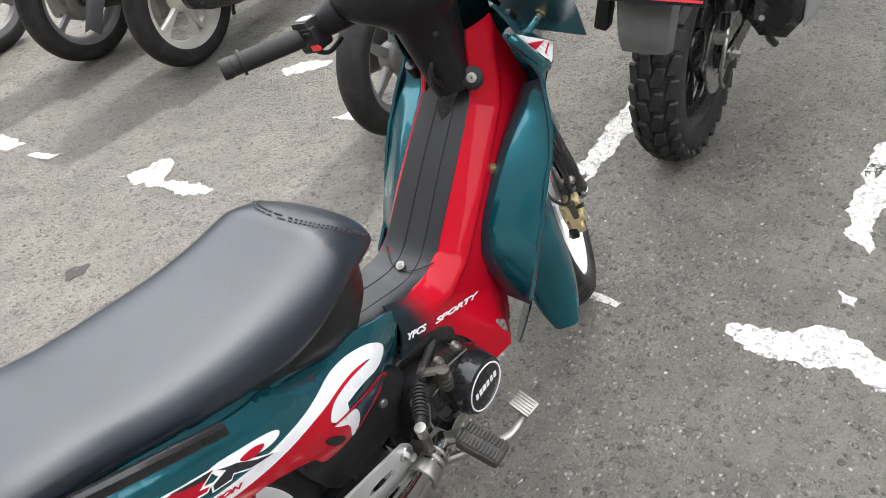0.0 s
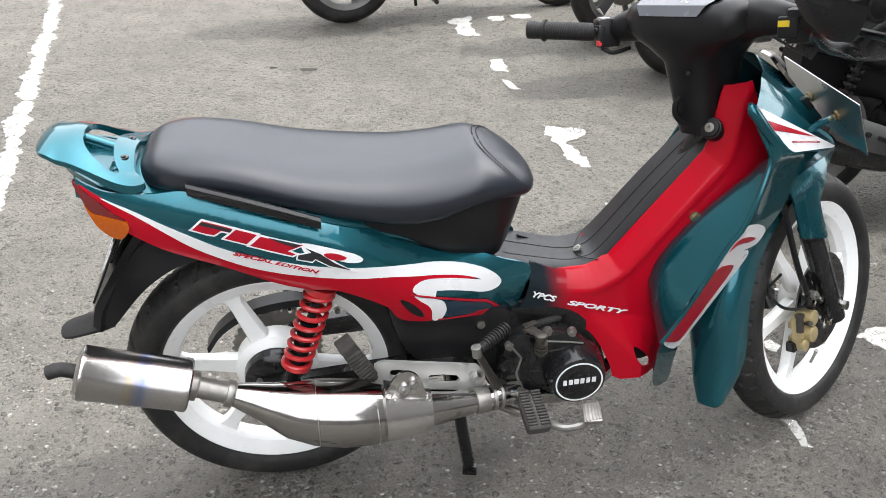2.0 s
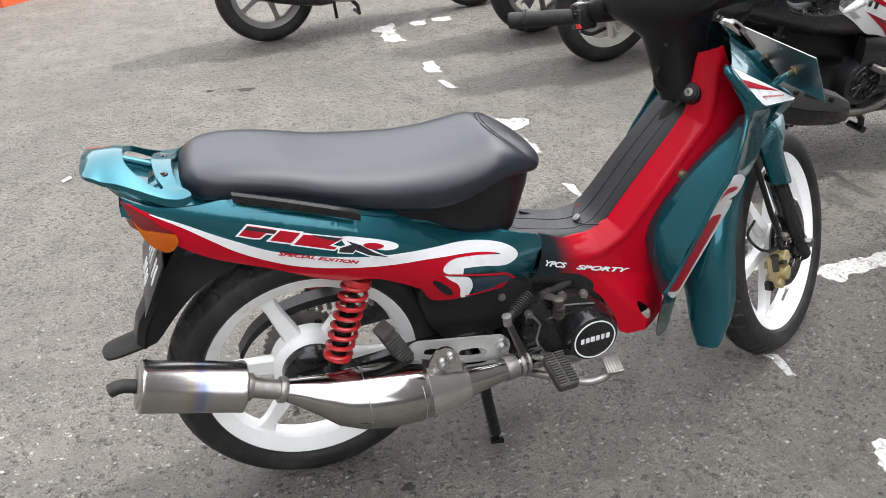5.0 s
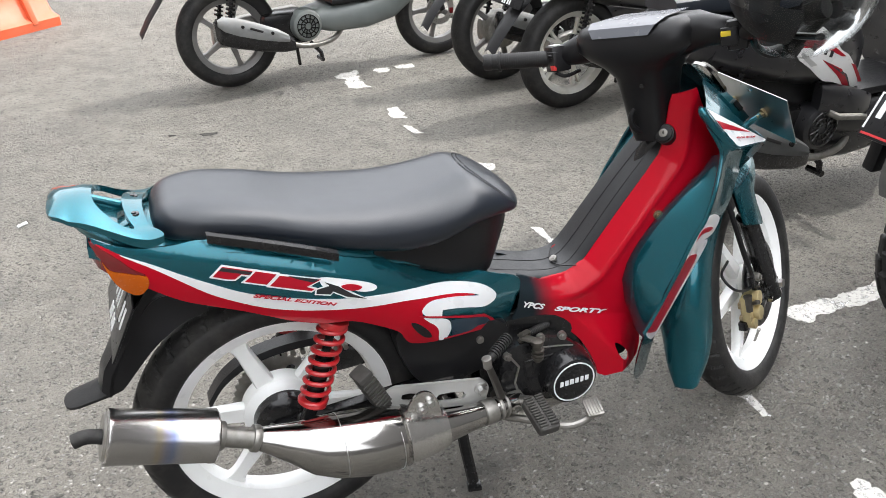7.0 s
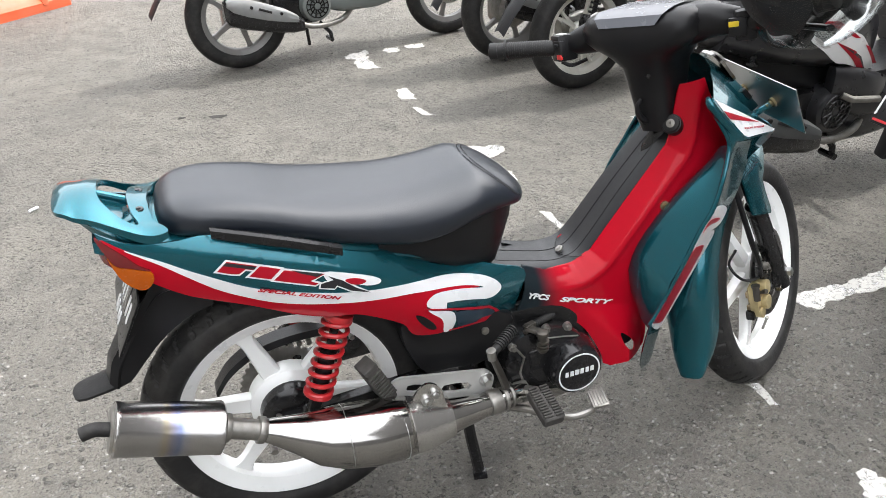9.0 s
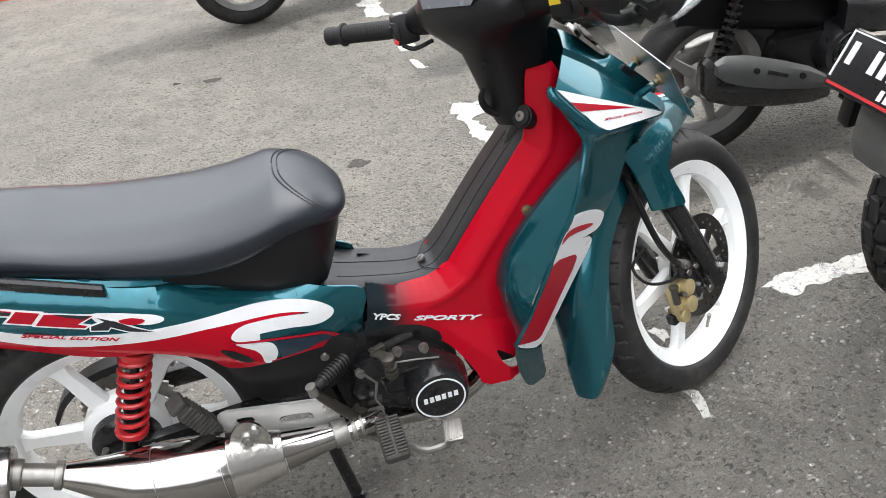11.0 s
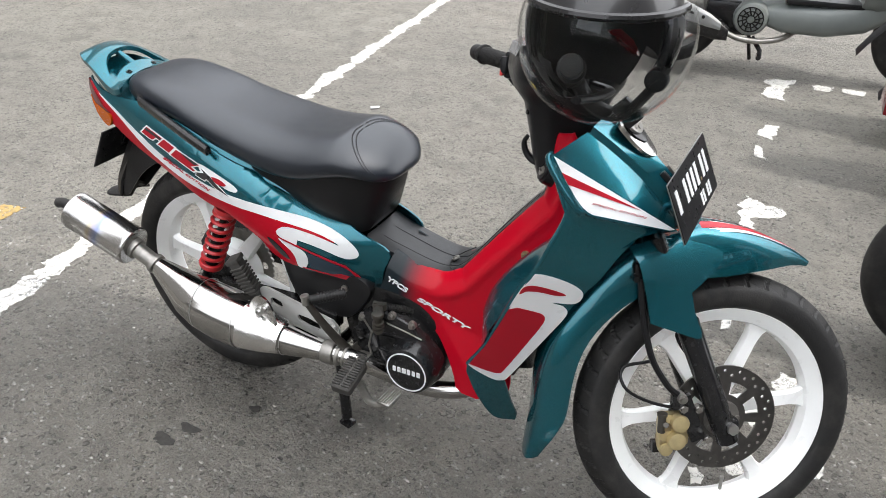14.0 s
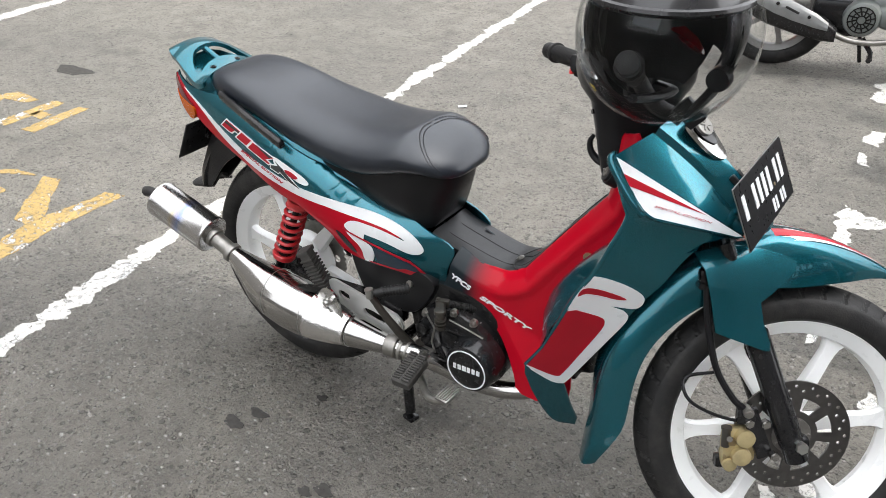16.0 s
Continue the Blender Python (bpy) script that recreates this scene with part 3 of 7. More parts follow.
ground_mark("bay_line", slanted(-0.745, -0.145, -1.3, 7.0, 0.034, 30), LINEWHITE, "long worn white bay line painted on the asphalt", "road marking", "bay lines", 0.024, 3)
ground_mark("bay_line", slanted(-3.62, -0.19, -1.0, 6.0, 0.05, 30), LINEWHITE, "long worn white bay line painted on the asphalt", "road marking", "bay lines", 0.024, 4)
FLAKES = [
    [(1.035, 1.66), (1.10, 1.61), (1.185, 1.57), (1.14, 1.50), (1.085, 1.47), (1.095, 1.36), (1.110, 1.25), (1.060, 1.29), (1.048, 1.42), (1.050, 1.53), (1.028, 1.57)],
    [(0.985, 2.43), (1.045, 2.44), (1.04, 2.26), (0.97, 2.29)],
    [(0.985, 2.17), (1.02, 2.14), (1.055, 2.03), (1.0, 2.05)],
    [(0.88, 3.09), (1.03, 3.17), (0.995, 2.99), (1.02, 2.80), (0.90, 2.85), (0.93, 2.99)],
    [(1.11, 3.12), (1.21, 3.15), (1.20, 3.06), (1.13, 3.05)],
    [(1.25, 3.15), (1.36, 3.16), (1.35, 3.08), (1.26, 3.09)],
    [(1.075, 0.99), (1.11, 0.965), (1.11, 0.87), (1.085, 0.85)],
    [(1.143, -0.05), (1.178, -0.06), (1.175, -0.10), (1.172, -0.145), (1.148, -0.138), (1.150, -0.09)],
    [(1.487, 0.20), (1.60, 0.225), (1.70, 0.22), (1.85, 0.24), (2.05, 0.25), (2.05, 0.18), (1.81, 0.165), (1.68, 0.17), (1.54, 0.145)],
    [(2.05, -0.49), (1.76, -0.50), (1.62, -0.515), (1.56, -0.59), (1.70, -0.57), (1.90, -0.60), (2.1, -0.58)],
    [(1.175, -0.385), (1.215, -0.40), (1.235, -0.51), (1.29, -0.585), (1.23, -0.70), (1.15, -0.72), (1.18, -0.63), (1.15, -0.53), (1.145, -0.45)],
    [(1.41, -0.555), (1.37, -0.575), (1.365, -0.605), (1.40, -0.60)],
    [(1.84, 1.66), (1.93, 1.63), (1.99, 1.50), (1.90, 1.52), (1.82, 1.60)],
    [(1.62, 1.18), (1.70, 1.14), (1.72, 1.02), (1.64, 1.05)],
    [(1.30, 0.62), (1.38, 0.60), (1.36, 0.50), (1.29, 0.54)],
    [(1.22, 0.47), (1.29, 0.45), (1.27, 0.36), (1.21, 0.40)],
    [(1.36, 0.33), (1.44, 0.34), (1.43, 0.26), (1.35, 0.28)],
    [(1.161, 0.156), (1.18, 0.163), (1.202, 0.144), (1.20, 0.115), (1.179, 0.106)],
    [(1.234, 0.217), (1.265, 0.227), (1.279, 0.197), (1.258, 0.177), (1.239, 0.186)],
    [(1.118, 0.795), (1.14, 0.792), (1.14, 0.756), (1.12, 0.734)],
]
for i, o in enumerate(FLAKES):
    ground_mark("paint_patch", o, LINEWHITE, "ragged flake of an old white line on the asphalt", "road marking", "paint flakes", 0.018, 20 + i)
STROKES = [
    [(-1.15, 0.27), (-1.235, 0.25), (-1.25, -0.06), (-1.17, -0.36), (-1.08, -0.32), (-1.14, -0.05)],
    [(-1.47, 0.22), (-1.55, 0.20), (-1.32, -0.06), (-1.25, -0.06), (-1.24, 0.0)],
    [(-1.58, 0.19), (-1.69, 0.18), (-1.80, 0.10), (-1.74, -0.02), (-1.56, 0.0), (-1.55, 0.05), (-1.70, 0.05), (-1.72, 0.12)],
    [(-2.03, 0.74), (-2.09, 0.73), (-2.06, 0.42), (-1.98, 0.43)],
    [(-2.10, 0.60), (-2.20, 0.60), (-2.20, 0.54), (-2.10, 0.54)],
    [(-2.19, 0.72), (-2.26, 0.71), (-2.24, 0.40), (-2.16, 0.41)],
    [(-2.33, 0.68), (-2.52, 0.69), (-2.56, 0.60), (-2.48, 0.42), (-2.33, 0.42), (-2.36, 0.47), (-2.46, 0.50), (-2.49, 0.60), (-2.36, 0.62)],
]
for i, o in enumerate(STROKES):
    ground_mark("yellow_stroke", o, LINEYELLOW, "worn yellow painted letter stroke on the asphalt", "road marking", "yellow letters", 0.006, 60 + i, 0.002)
for i, (x, y, r) in enumerate([(0.10, -0.29, 0.020), (0.07, -0.345, 0.022), (0.39, -0.385, 0.018), (0.36, -0.41, 0.013), (0.19, -0.16, 0.012), (0.62, -0.40, 0.012), (-2.58, 1.03, 0.09), (0.12, 2.42, 0.030), (-0.04, 2.47, 0.014), (0.63, 1.33, 0.03), (1.9, -0.55, 0.06)]):
    o = [(x + r * (1 + 0.35 * math.sin(3 * a + i)) * math.cos(a) * 1.25, y + r * (1 + 0.3 * math.cos(2 * a + i)) * math.sin(a) * 0.8) for a in np.linspace(0, 2 * math.pi, 14)[:-1]]
    ground_mark("stain", o, STAIN, "dark oily stain soaked into the asphalt", "stain", "stains", 0.006, 90 + i, 0.0012)

# ---- wheels ----
SIX = [90, 150, 210, 270, 330, 30]


def wheel(parent, name, m, r, width, rim_r, spokes, rim_mat, tyre_mat, hub_r=0.045, spoke_w=(0.034, 0.022), first=90.0, forked=False, dish=0.0, hub_mat=None, valve=True, treads=0):
    """A cast wheel in its own frame: the rim carries tyre, spokes and hub. The wheel turns about y; minus y is its right face."""
    w = width * 0.36
    ri = rim_r - 0.026
    prof = [(rim_r, -w), (rim_r, -w + 0.004), (rim_r - 0.010, -w + 0.007), (ri + 0.004, -w * 0.45), (ri + 0.004, w * 0.45), (rim_r - 0.010, w - 0.007), (rim_r, w - 0.004), (rim_r, w), (rim_r - 0.004, w + 0.002), (rim_r - 0.015, w - 0.003), (ri - 0.004, w * 0.62), (ri - 0.010, 0.0), (ri - 0.004, -w * 0.62), (rim_r - 0.015, -w + 0.003), (rim_r - 0.004, -w - 0.002)]
    rim = part(name, lathe(prof, 72, True), rim_mat, parent, m=m)
    h = width / 2
    tp = [(rim_r - 0.006, -w + 0.003), (rim_r + 0.004, -h * 0.93), (rim_r + (r - rim_r) * 0.35, -h * 1.02), (rim_r + (r - rim_r) * 0.62, -h * 0.95), (r - 0.012, -h * 0.68), (r - 0.003, -h * 0.34), (r, 0)]
    tp = catmull(tp + [(a, -b) for a, b in tp[-2::-1]], 7 if treads else 4)
    tp.append((rim_r - 0.02, 0))
    tb = lathe(tp, 378 if treads else 96, True)
    if treads:
        for v in tb.verts:
            ang, ay, rad = math.atan2(v.co.z, v.co.x), abs(v.co.y), math.hypot(v.co.x, v.co.z)
            ph = (ang / (2 * math.pi) * treads + (0.5 if v.co.y > 0 else 0) - ay * 26 + 300 * ay * ay) % 1.0
            if ph < 0.15 and 0.006 < ay < h * 0.86 and rad > rim_r + 0.025:
                k = (rad - 0.0035) / rad
                v.co.x, v.co.z = v.co.x * k, v.co.z * k
    part("tyre", tb, tyre_mat, rim, "black road tyre with slanted grooves", sharp=28)
    for k in range(spokes):
        a0 = first + 360.0 * k / spokes
        for da in ((-7, 7) if forked else (0,)):
            rings = []
            for s in (0, 0.2, 0.45, 0.7, 0.8, 0.88, 0.94, 1.0):
                rr = hub_r * 0.85 + (ri - hub_r * 0.85) * s
                a = radians(a0 + da * s)
                sw = (spoke_w[0] + (spoke_w[1] - spoke_w[0]) * min(1, s * 1.3)) / 2 * (0.62 if forked else 1)
                sw *= ramp(s, [0.7, 0.8, 0.88, 0.94, 1.0], [1.0, 1.1, 1.32, 1.75, 2.6]) if not forked else (1.5 if s > 0.9 else 1.0)
                th = 0.013 - 0.003 * s
                y0 = dish * (1 - s)
                c, t = V((math.cos(a) * rr, y0, math.sin(a) * rr)), V((-math.sin(a), 0, math.cos(a)))
                rings.append([c + t * sw + V((0, th * 0.5, 0)), c + t * sw * 0.8 + V((0, th, 0)), c - t * sw * 0.8 + V((0, th, 0)), c - t * sw + V((0, th * 0.5, 0)), c - t * sw + V((0, -th * 0.5, 0)), c - t * sw * 0.8 + V((0, -th, 0)), c + t * sw * 0.8 + V((0, -th, 0)), c + t * sw + V((0, -th * 0.5, 0))])
            part("spoke", loft(rings), rim_mat, rim)
    hm = hub_mat or rim_mat
    part("hub", lathe([(0.012, -0.036), (hub_r * 0.7, -0.034), (hub_r * 0.92, -0.026), (hub_r, -0.018), (hub_r, 0.018), (hub_r * 0.92, 0.026), (hub_r * 0.7, 0.034), (0.012, 0.036)], 40), hm, rim)
    if valve:
        a = radians(first + 215)
        p = V((math.cos(a) * (ri - 0.006), -0.004, math.sin(a) * (ri - 0.006)))
        q = V((math.cos(a) * (ri - 0.04), -0.020, math.sin(a) * (ri - 0.04)))
        part("valve_stem", join(cyl(p, q, 0.0035, 8), cyl(q, q + (q - p).normalized() * 0.008, 0.0045, 8)), DULLSTEEL, rim)
    return rim


# ---- the motorcycle ----
bike = thing("motorcycle", "clean teal, red and white underbone motorcycle propped on its stand", "motorcycle")


def axis_y(x):
    """The bike stands a little askew: its middle plane drifts to the right towards the tail."""
    return -0.030 * min(1.15, max(0.0, (0.55 - x) / 0.75))


def askew(bm, half=None):
    """Moves a symmetric part onto the bike's middle plane; with a half width its right edge stays where it is."""
    for v in bm.verts:
        c = axis_y(v.co.x)
        v.co.y = c + v.co.y * ((half + c) / half if half else 1.0)
    return bm


def other_side(bm):
    """The left-hand twin of a right-hand part, about the bike's middle plane."""
    out = bm.copy()
    for v in out.verts:
        v.co.y = -v.co.y + 2 * axis_y(v.co.x)
    bmesh.ops.reverse_faces(out, faces=out.faces)
    return out


def both(name, bm, mt, label=""):
    other = other_side(bm)
    a = part(name, bm, mt, bike, label)
    b = part(name, other, mt, bike, label)
    return a, b


def f_tail(x, z):
    h = glide(x, [-0.30, -0.2, -0.1, 0, 0.1, 0.2, 0.3, 0.4, 0.47, 0.53], [0.075, 0.125, 0.137, 0.148, 0.158, 0.160, 0.145, 0.115, 0.092, 0.072])
    zc = glide(x, [-0.2, 0, 0.2, 0.35, 0.5], [0.70, 0.64, 0.57, 0.48, 0.47])
    return -(h - 3 * (z - zc) ** 2 - 150 * max(0.0, z - zc - 0.02) ** 3)


def f_shield(x, z):
    """The wing's outer face, leaning in a little below the crease of the hood."""
    d = (x - 0.756) * 0.908 - (z - 0.37) * 0.419
    h = 0.7305 - (x - 0.9355) * 0.247 - z
    u = min(1.0, max(0.0, (x - 0.885) / 0.03))
    return -(0.176 - (0.65 * d if d > 0 else -0.15 * d) - max(0, z - 0.6) * 0.2 - 0.011 * u * min(1.0, max(0.0, h / 0.02)) * min(1.0, max(0.0, (0.15 - h) / 0.10)))


RED_EDGE = catmull([(0.524, 0.490), (0.575, 0.470), (0.629, 0.468), (0.652, 0.476)], 3) + catmull([(0.676, 0.492), (0.756, 0.600), (0.830, 0.694)], 3)
RED_LINE = RED_EDGE + [(0.836, 0.720), (0.842, 0.80), (0.846, 0.815)]


def f_red(x, z):
    """The tunnel and leg cover bulges out from the mat's edge; its foot flares out under a slanted fold."""
    d = 0.2
    p = np.array((x, z))
    for q, r in zip(RED_LINE, RED_LINE[1:]):
        a, b = np.array(q), np.array(r)
        t = min(1, max(0, ((p - a) @ (b - a)) / ((b - a) @ (b - a))))
        d = min(d, float(np.linalg.norm(p - a - t * (b - a))))
    s = min(1, d / 0.040)
    fold = 0.005 * math.exp(-((d - 0.034) / 0.010) ** 2) * min(1.0, max(0.0, (x - 0.60) / 0.06))
    along, under = (x - 0.637) * 0.974 - (z - 0.388) * 0.228, -(x - 0.637) * 0.228 - (z - 0.388) * 0.974
    flare = 0.34 * min(max(under, 0.0), max(along, 0.0) * 0.7) * min(1.0, max(0.0, (0.80 - x) / 0.05))
    top = 0.083 - max(0, z - 0.55) * 0.05
    return -(0.049 + (top - 0.049) * (1 - (1 - s) ** 2.2) + fold + flare)


# rear wheel, drum, sprocket, chain
REAR = pose(0.041, -0.018, 0.278)
rw = wheel(bike, "rear_wheel", REAR, 0.278, 0.092, 0.217, 6, WHEELWHITE, TYRE, 0.078, (0.040, 0.028), 112, treads=42)
part("brake_drum", lathe([(0.006, -0.062), (0.03, -0.062), (0.052, -0.058), (0.060, -0.050), (0.062, -0.034), (0.062, -0.02), (0.006, -0.02)], 36), BLACKMETAL, rw)
part("axle_nut", join(cyl((0, -0.086, 0), (0, -0.060, 0), 0.008, 6), cyl((0, -0.074, 0), (0, -0.064, 0), 0.013, 6)), STEEL, rw)
part("brake_arm", join(tube([(-0.03, -0.07, 0.02), (-0.045, -0.072, -0.03), (-0.05, -0.074, -0.055)], 0.006, 8), cyl((-0.05, -0.085, -0.055), (-0.05, -0.06, -0.055), 0.007, 8)), DULLSTEEL, rw)
teeth = [((0.084 + (0.006 if k % 2 else 0)) * math.cos(2 * math.pi * k / 72), (0.084 + (0.006 if k % 2 else 0)) * math.sin(2 * math.pi * k / 72)) for k in range(72)]
holes = [circle(0.06 * math.cos(a), 0.06 * math.sin(a), 0.010, 10) for a in np.linspace(0, 2 * math.pi, 7)[:-1]]
part("sprocket", plate([teeth] + holes, 0.005, pose(0, 0.052, 0, 90, 0, 0)), DULLSTEEL, rw)
CH = 0.068
chain_pts = [(-0.048, 0.052, CH - 0.04), (0.0, 0.052, 0.086), (0.2, 0.052, 0.065), (0.42, 0.052, 0.045)]
links = []
for a, b in zip(catmull(chain_pts, 10), catmull(chain_pts, 10)[1:]):
    c = (V(a) + V(b)) / 2
    links.append(cyl(c + V((0, -0.006, 0)), c + V((0, 0.006, 0)), 0.0055, 8))
part("chain", join(*links), DULLSTEEL, bike, "greasy steel drive chain", m=REAR)
gx = [(-0.135, 0.015), (-0.10, 0.062), (-0.04, 0.098), (0.05, 0.112), (0.16, 0.105), (0.24, 0.098)]
cg = catmull(gx, 5)
part("chain_guard", loft([[(x, 0.040, z - 0.012), (x, 0.040, z + 0.005), (x, 0.075, z + 0.005), (x, 0.075, z - 0.02)] for x, z in cg]), PLASTIC, bike, m=REAR)
for sy in (-1, 1):
    part("swingarm", loft([[(x, sy * 0.086 + a, z + b) for a, b in ((-0.011, -h), (0.011, -h), (0.013, 0), (0.011, h), (-0.011, h), (-0.013, 0))] for x, z, h in ((0.0, 0.277, 0.014), (0.06, 0.279, 0.018), (0.2, 0.287, 0.022), (0.40, 0.300, 0.024))]), BLACKMETAL, bike)


# shock absorbers
def shock(sy):
    top, low = V((0.140, sy * 0.118, 0.520)), V((0.066, sy * 0.135, 0.318))
    ax = (low - top).normalized()
    u = ax.cross(V((0, 1, 0))).normalized()
    w = ax.cross(u)
    L = (low - top).length
    s0, s1, turns = 0.012, 0.166, 7.5
    pts = []
    for i in range(150):
        t = i / 149
        a = 2 * math.pi * turns * t
        pts.append(top + ax * (s0 + (s1 - s0) * t) + (u * math.cos(a) + w * math.sin(a)) * 0.0235)
    body = part("shock_absorber", join(cyl(top, top + ax * 0.11, 0.008, 12), cyl(top + ax * 0.075, top + ax * (s1 + 0.004), 0.0155, 16), cyl(top + ax * (s1 - 0.01), low, 0.014, 14), cyl(low + V((0, -0.018, 0)), low + V((0, 0.018, 0)), 0.016, 14), cyl(low + V((0, -0.028, 0)), low + V((0, 0.028, 0)), 0.008, 6)), ENGINEDARK, bike, "rear shock absorber with a dark body and red coil spring")
    part("spring", tube(pts, 0.0046, 8), SPRINGRED, body)
    part("spring_seat", cyl(top + ax * (s1 - 0.006), top + ax * (s1 + 0.004), 0.0275, 20, 0.003), SPRINGRED, body)
    part("spring_seat", cyl(top, top + ax * 0.014, 0.027, 20, 0.003), SPRINGRED, body)


shock(-1)
shock(1)

# rear mudguard, plate bracket and flap
mg = [(-0.07, 0.600), (-0.12, 0.618), (-0.163, 0.610), (-0.205, 0.550), (-0.236, 0.500), (-0.250, 0.476), (-0.258, 0.450), (-0.262, 0.436)]
gr = []
for x, z in catmull(mg, 4):
    hw = ramp(x, [-0.262, -0.2, -0.07], [0.034, 0.040, 0.062])
    gr.append([(x + 0.010, -hw, z - 0.012), (x, -hw * 0.85, z), (x - 0.005, 0, z + 0.004), (x, hw * 0.85, z), (x + 0.010, hw, z - 0.012), (x + 0.014, hw * 0.9, z - 0.016), (x + 0.006, 0, z - 0.008), (x + 0.014, -hw * 0.9, z - 0.016)])
part("rear_mudguard", askew(loft(gr)), PLASTIC, bike, "black plastic rear mudguard")
fl = []
for x, w, zn, zm in ((-0.228, 0.030, 0.428, 0.452), (-0.250, 0.031, 0.421, 0.442), (-0.278, 0.031, 0.415, 0.429), (-0.305, 0.031, 0.410, 0.418), (-0.319, 0.027, 0.408, 0.413), (-0.326, 0.019, 0.408, 0.411), (-0.329, 0.008, 0.409, 0.410)):
    fl.append([(x, -0.022 - w, zn), (x, -0.022 - w * 0.7, zn * 0.4 + zm * 0.6), (x, -0.022, zm), (x, -0.022 + w * 0.7, zn * 0.4 + zm * 0.6), (x, -0.022 + w, zn), (x, -0.022 + w, zn - 0.005), (x, -0.022, zm - 0.006), (x, -0.022 - w, zn - 0.005)])
part("mud_flap", loft(fl), RUBBER, bike, "dull black rubber mud flap")
side = sheet([catmull([(-0.06, 0.61), (-0.11, 0.625), (-0.150, 0.625), (-0.169, 0.603), (-0.208, 0.545), (-0.234, 0.503), (-0.249, 0.478), (-0.258, 0.452), (-0.262, 0.436)], 3) + catmull([(-0.246, 0.430), (-0.227, 0.431), (-0.197, 0.466), (-0.164, 0.503), (-0.128, 0.532), (-0.10, 0.548), (-0.067, 0.558)], 3)], lambda x, z: -(0.060 + 0.06 * max(0, z - 0.45)) - 0.004 * min(1.0, max(0.0, (x + 0.25) / 0.05)), 0.02, 0.004)
both("mudguard_side", side, PLASTIC)
part("plate_bracket", box((0.012, 0.09, 0.10), (-0.184, -0.03, 0.615), 0.003, (0, 27, 0)), BLACKMETAL, bike)
pl = shape("number_plate", box((0.004, 0.25, 0.105), (0, 0, 0), 0.0015), PLATEBLACK, bike, pose(-0.202, -0.020, 0.586, 0, 27, 1))
pl["label"] = "black rear number plate with white characters"
for i, y in enumerate((0.105, 0.055, 0.03, 0.005, -0.02, -0.065, -0.09)):
    part("character_bar", box((0.002, 0.009, 0.036), (-0.0028, y, 0.012), 0.0004), WHITE, pl)
for y in (0.03, 0.012, -0.012, -0.03):
    part("character_bar", box((0.002, 0.010, 0.022), (-0.0028, y, -0.034), 0.0004), WHITE, pl)

# tail side covers
tail_low = catmull([(-0.216, 0.748), (-0.211, 0.735), (-0.197, 0.700), (-0.151, 0.658), (-0.105, 0.623), (-0.063, 0.604), (-0.019, 0.587), (0.025, 0.567), (0.070, 0.546), (0.116, 0.533), (0.165, 0.530), (0.210, 0.508), (0.249, 0.481), (0.261, 0.459), (0.272, 0.444), (0.290, 0.437), (0.331, 0.430), (0.374, 0.422), (0.402, 0.418), (0.455, 0.402), (0.488, 0.384)], 4)
tail_up = catmull([(0.497, 0.392), (0.507, 0.442), (0.519, 0.494), (0.450, 0.527), (0.367, 0.560), (0.276, 0.608), (0.144, 0.656), (0.03, 0.697), (-0.054, 0.718), (-0.11, 0.720), (-0.165, 0.727), (-0.205, 0.743)], 4)
both("tail_cover", sheet([tail_low + tail_up], f_tail, 0.011, 0.004), TEAL, "teal lacquered tail side cover")
red_top = catmull([(0.331, 0.432), (0.331, 0.456), (0.322, 0.474), (0.296, 0.500), (0.297, 0.515), (0.310, 0.528), (0.345, 0.521), (0.404, 0.503), (0.405, 0.507), (0.351, 0.526), (0.309, 0.539), (0.259, 0.551), (0.211, 0.557), (0.164, 0.562), (0.118, 0.568), (0.072, 0.576), (0.027, 0.588), (-0.016, 0.607), (-0.058, 0.631), (-0.098, 0.662), (-0.137, 0.693), (-0.179, 0.721), (-0.205, 0.738)], 3)
both("red_flank", sheet([[p for p in tail_low if -0.214 < p[0] < 0.331] + red_top], f_tail, 0.011, 0.0015, 0.0007), RED, "deep red painted lower flank")
white_a = catmull([(-0.179, 0.7205), (-0.136, 0.697), (-0.096, 0.672), (-0.055, 0.649), (-0.014, 0.627), (0.030, 0.610), (0.075, 0.599), (0.120, 0.589), (0.156, 0.583), (0.193, 0.578), (0.231, 0.573), (0.270, 0.566), (0.311, 0.555), (0.353, 0.542), (0.395, 0.529), (0.427, 0.516), (0.448, 0.501), (0.460, 0.485), (0.456, 0.474), (0.440, 0.469), (0.421, 0.472), (0.393, 0.483), (0.361, 0.494), (0.336, 0.501)], 4)
white_b = catmull([(0.334, 0.489), (0.308, 0.499), (0.295, 0.509), (0.294, 0.518), (0.304, 0.526), (0.319, 0.527), (0.340, 0.522), (0.372, 0.513), (0.404, 0.502), (0.420, 0.497), (0.410, 0.504), (0.383, 0.515), (0.351, 0.525), (0.309, 0.537), (0.259, 0.549), (0.211, 0.555), (0.164, 0.560), (0.118, 0.566), (0.072, 0.574), (0.027, 0.586), (-0.016, 0.605), (-0.058, 0.629), (-0.098, 0.660), (-0.137, 0.691), (-0.178, 0.7185)], 4)
both("white_stripe", sheet([white_a + white_b], f_tail, 0.011, 0.001, 0.0014), WHITE, "white swoosh decal ending in a hook")
both("white_foot", sheet([catmull([(0.296, 0.500), (0.310, 0.494), (0.338, 0.482), (0.351, 0.471), (0.355, 0.453), (0.351, 0.440), (0.344, 0.431), (0.330, 0.433), (0.328, 0.457), (0.321, 0.473), (0.309, 0.485)], 3, True)], f_tail, 0.011, 0.001, 0.0014), WHITE)
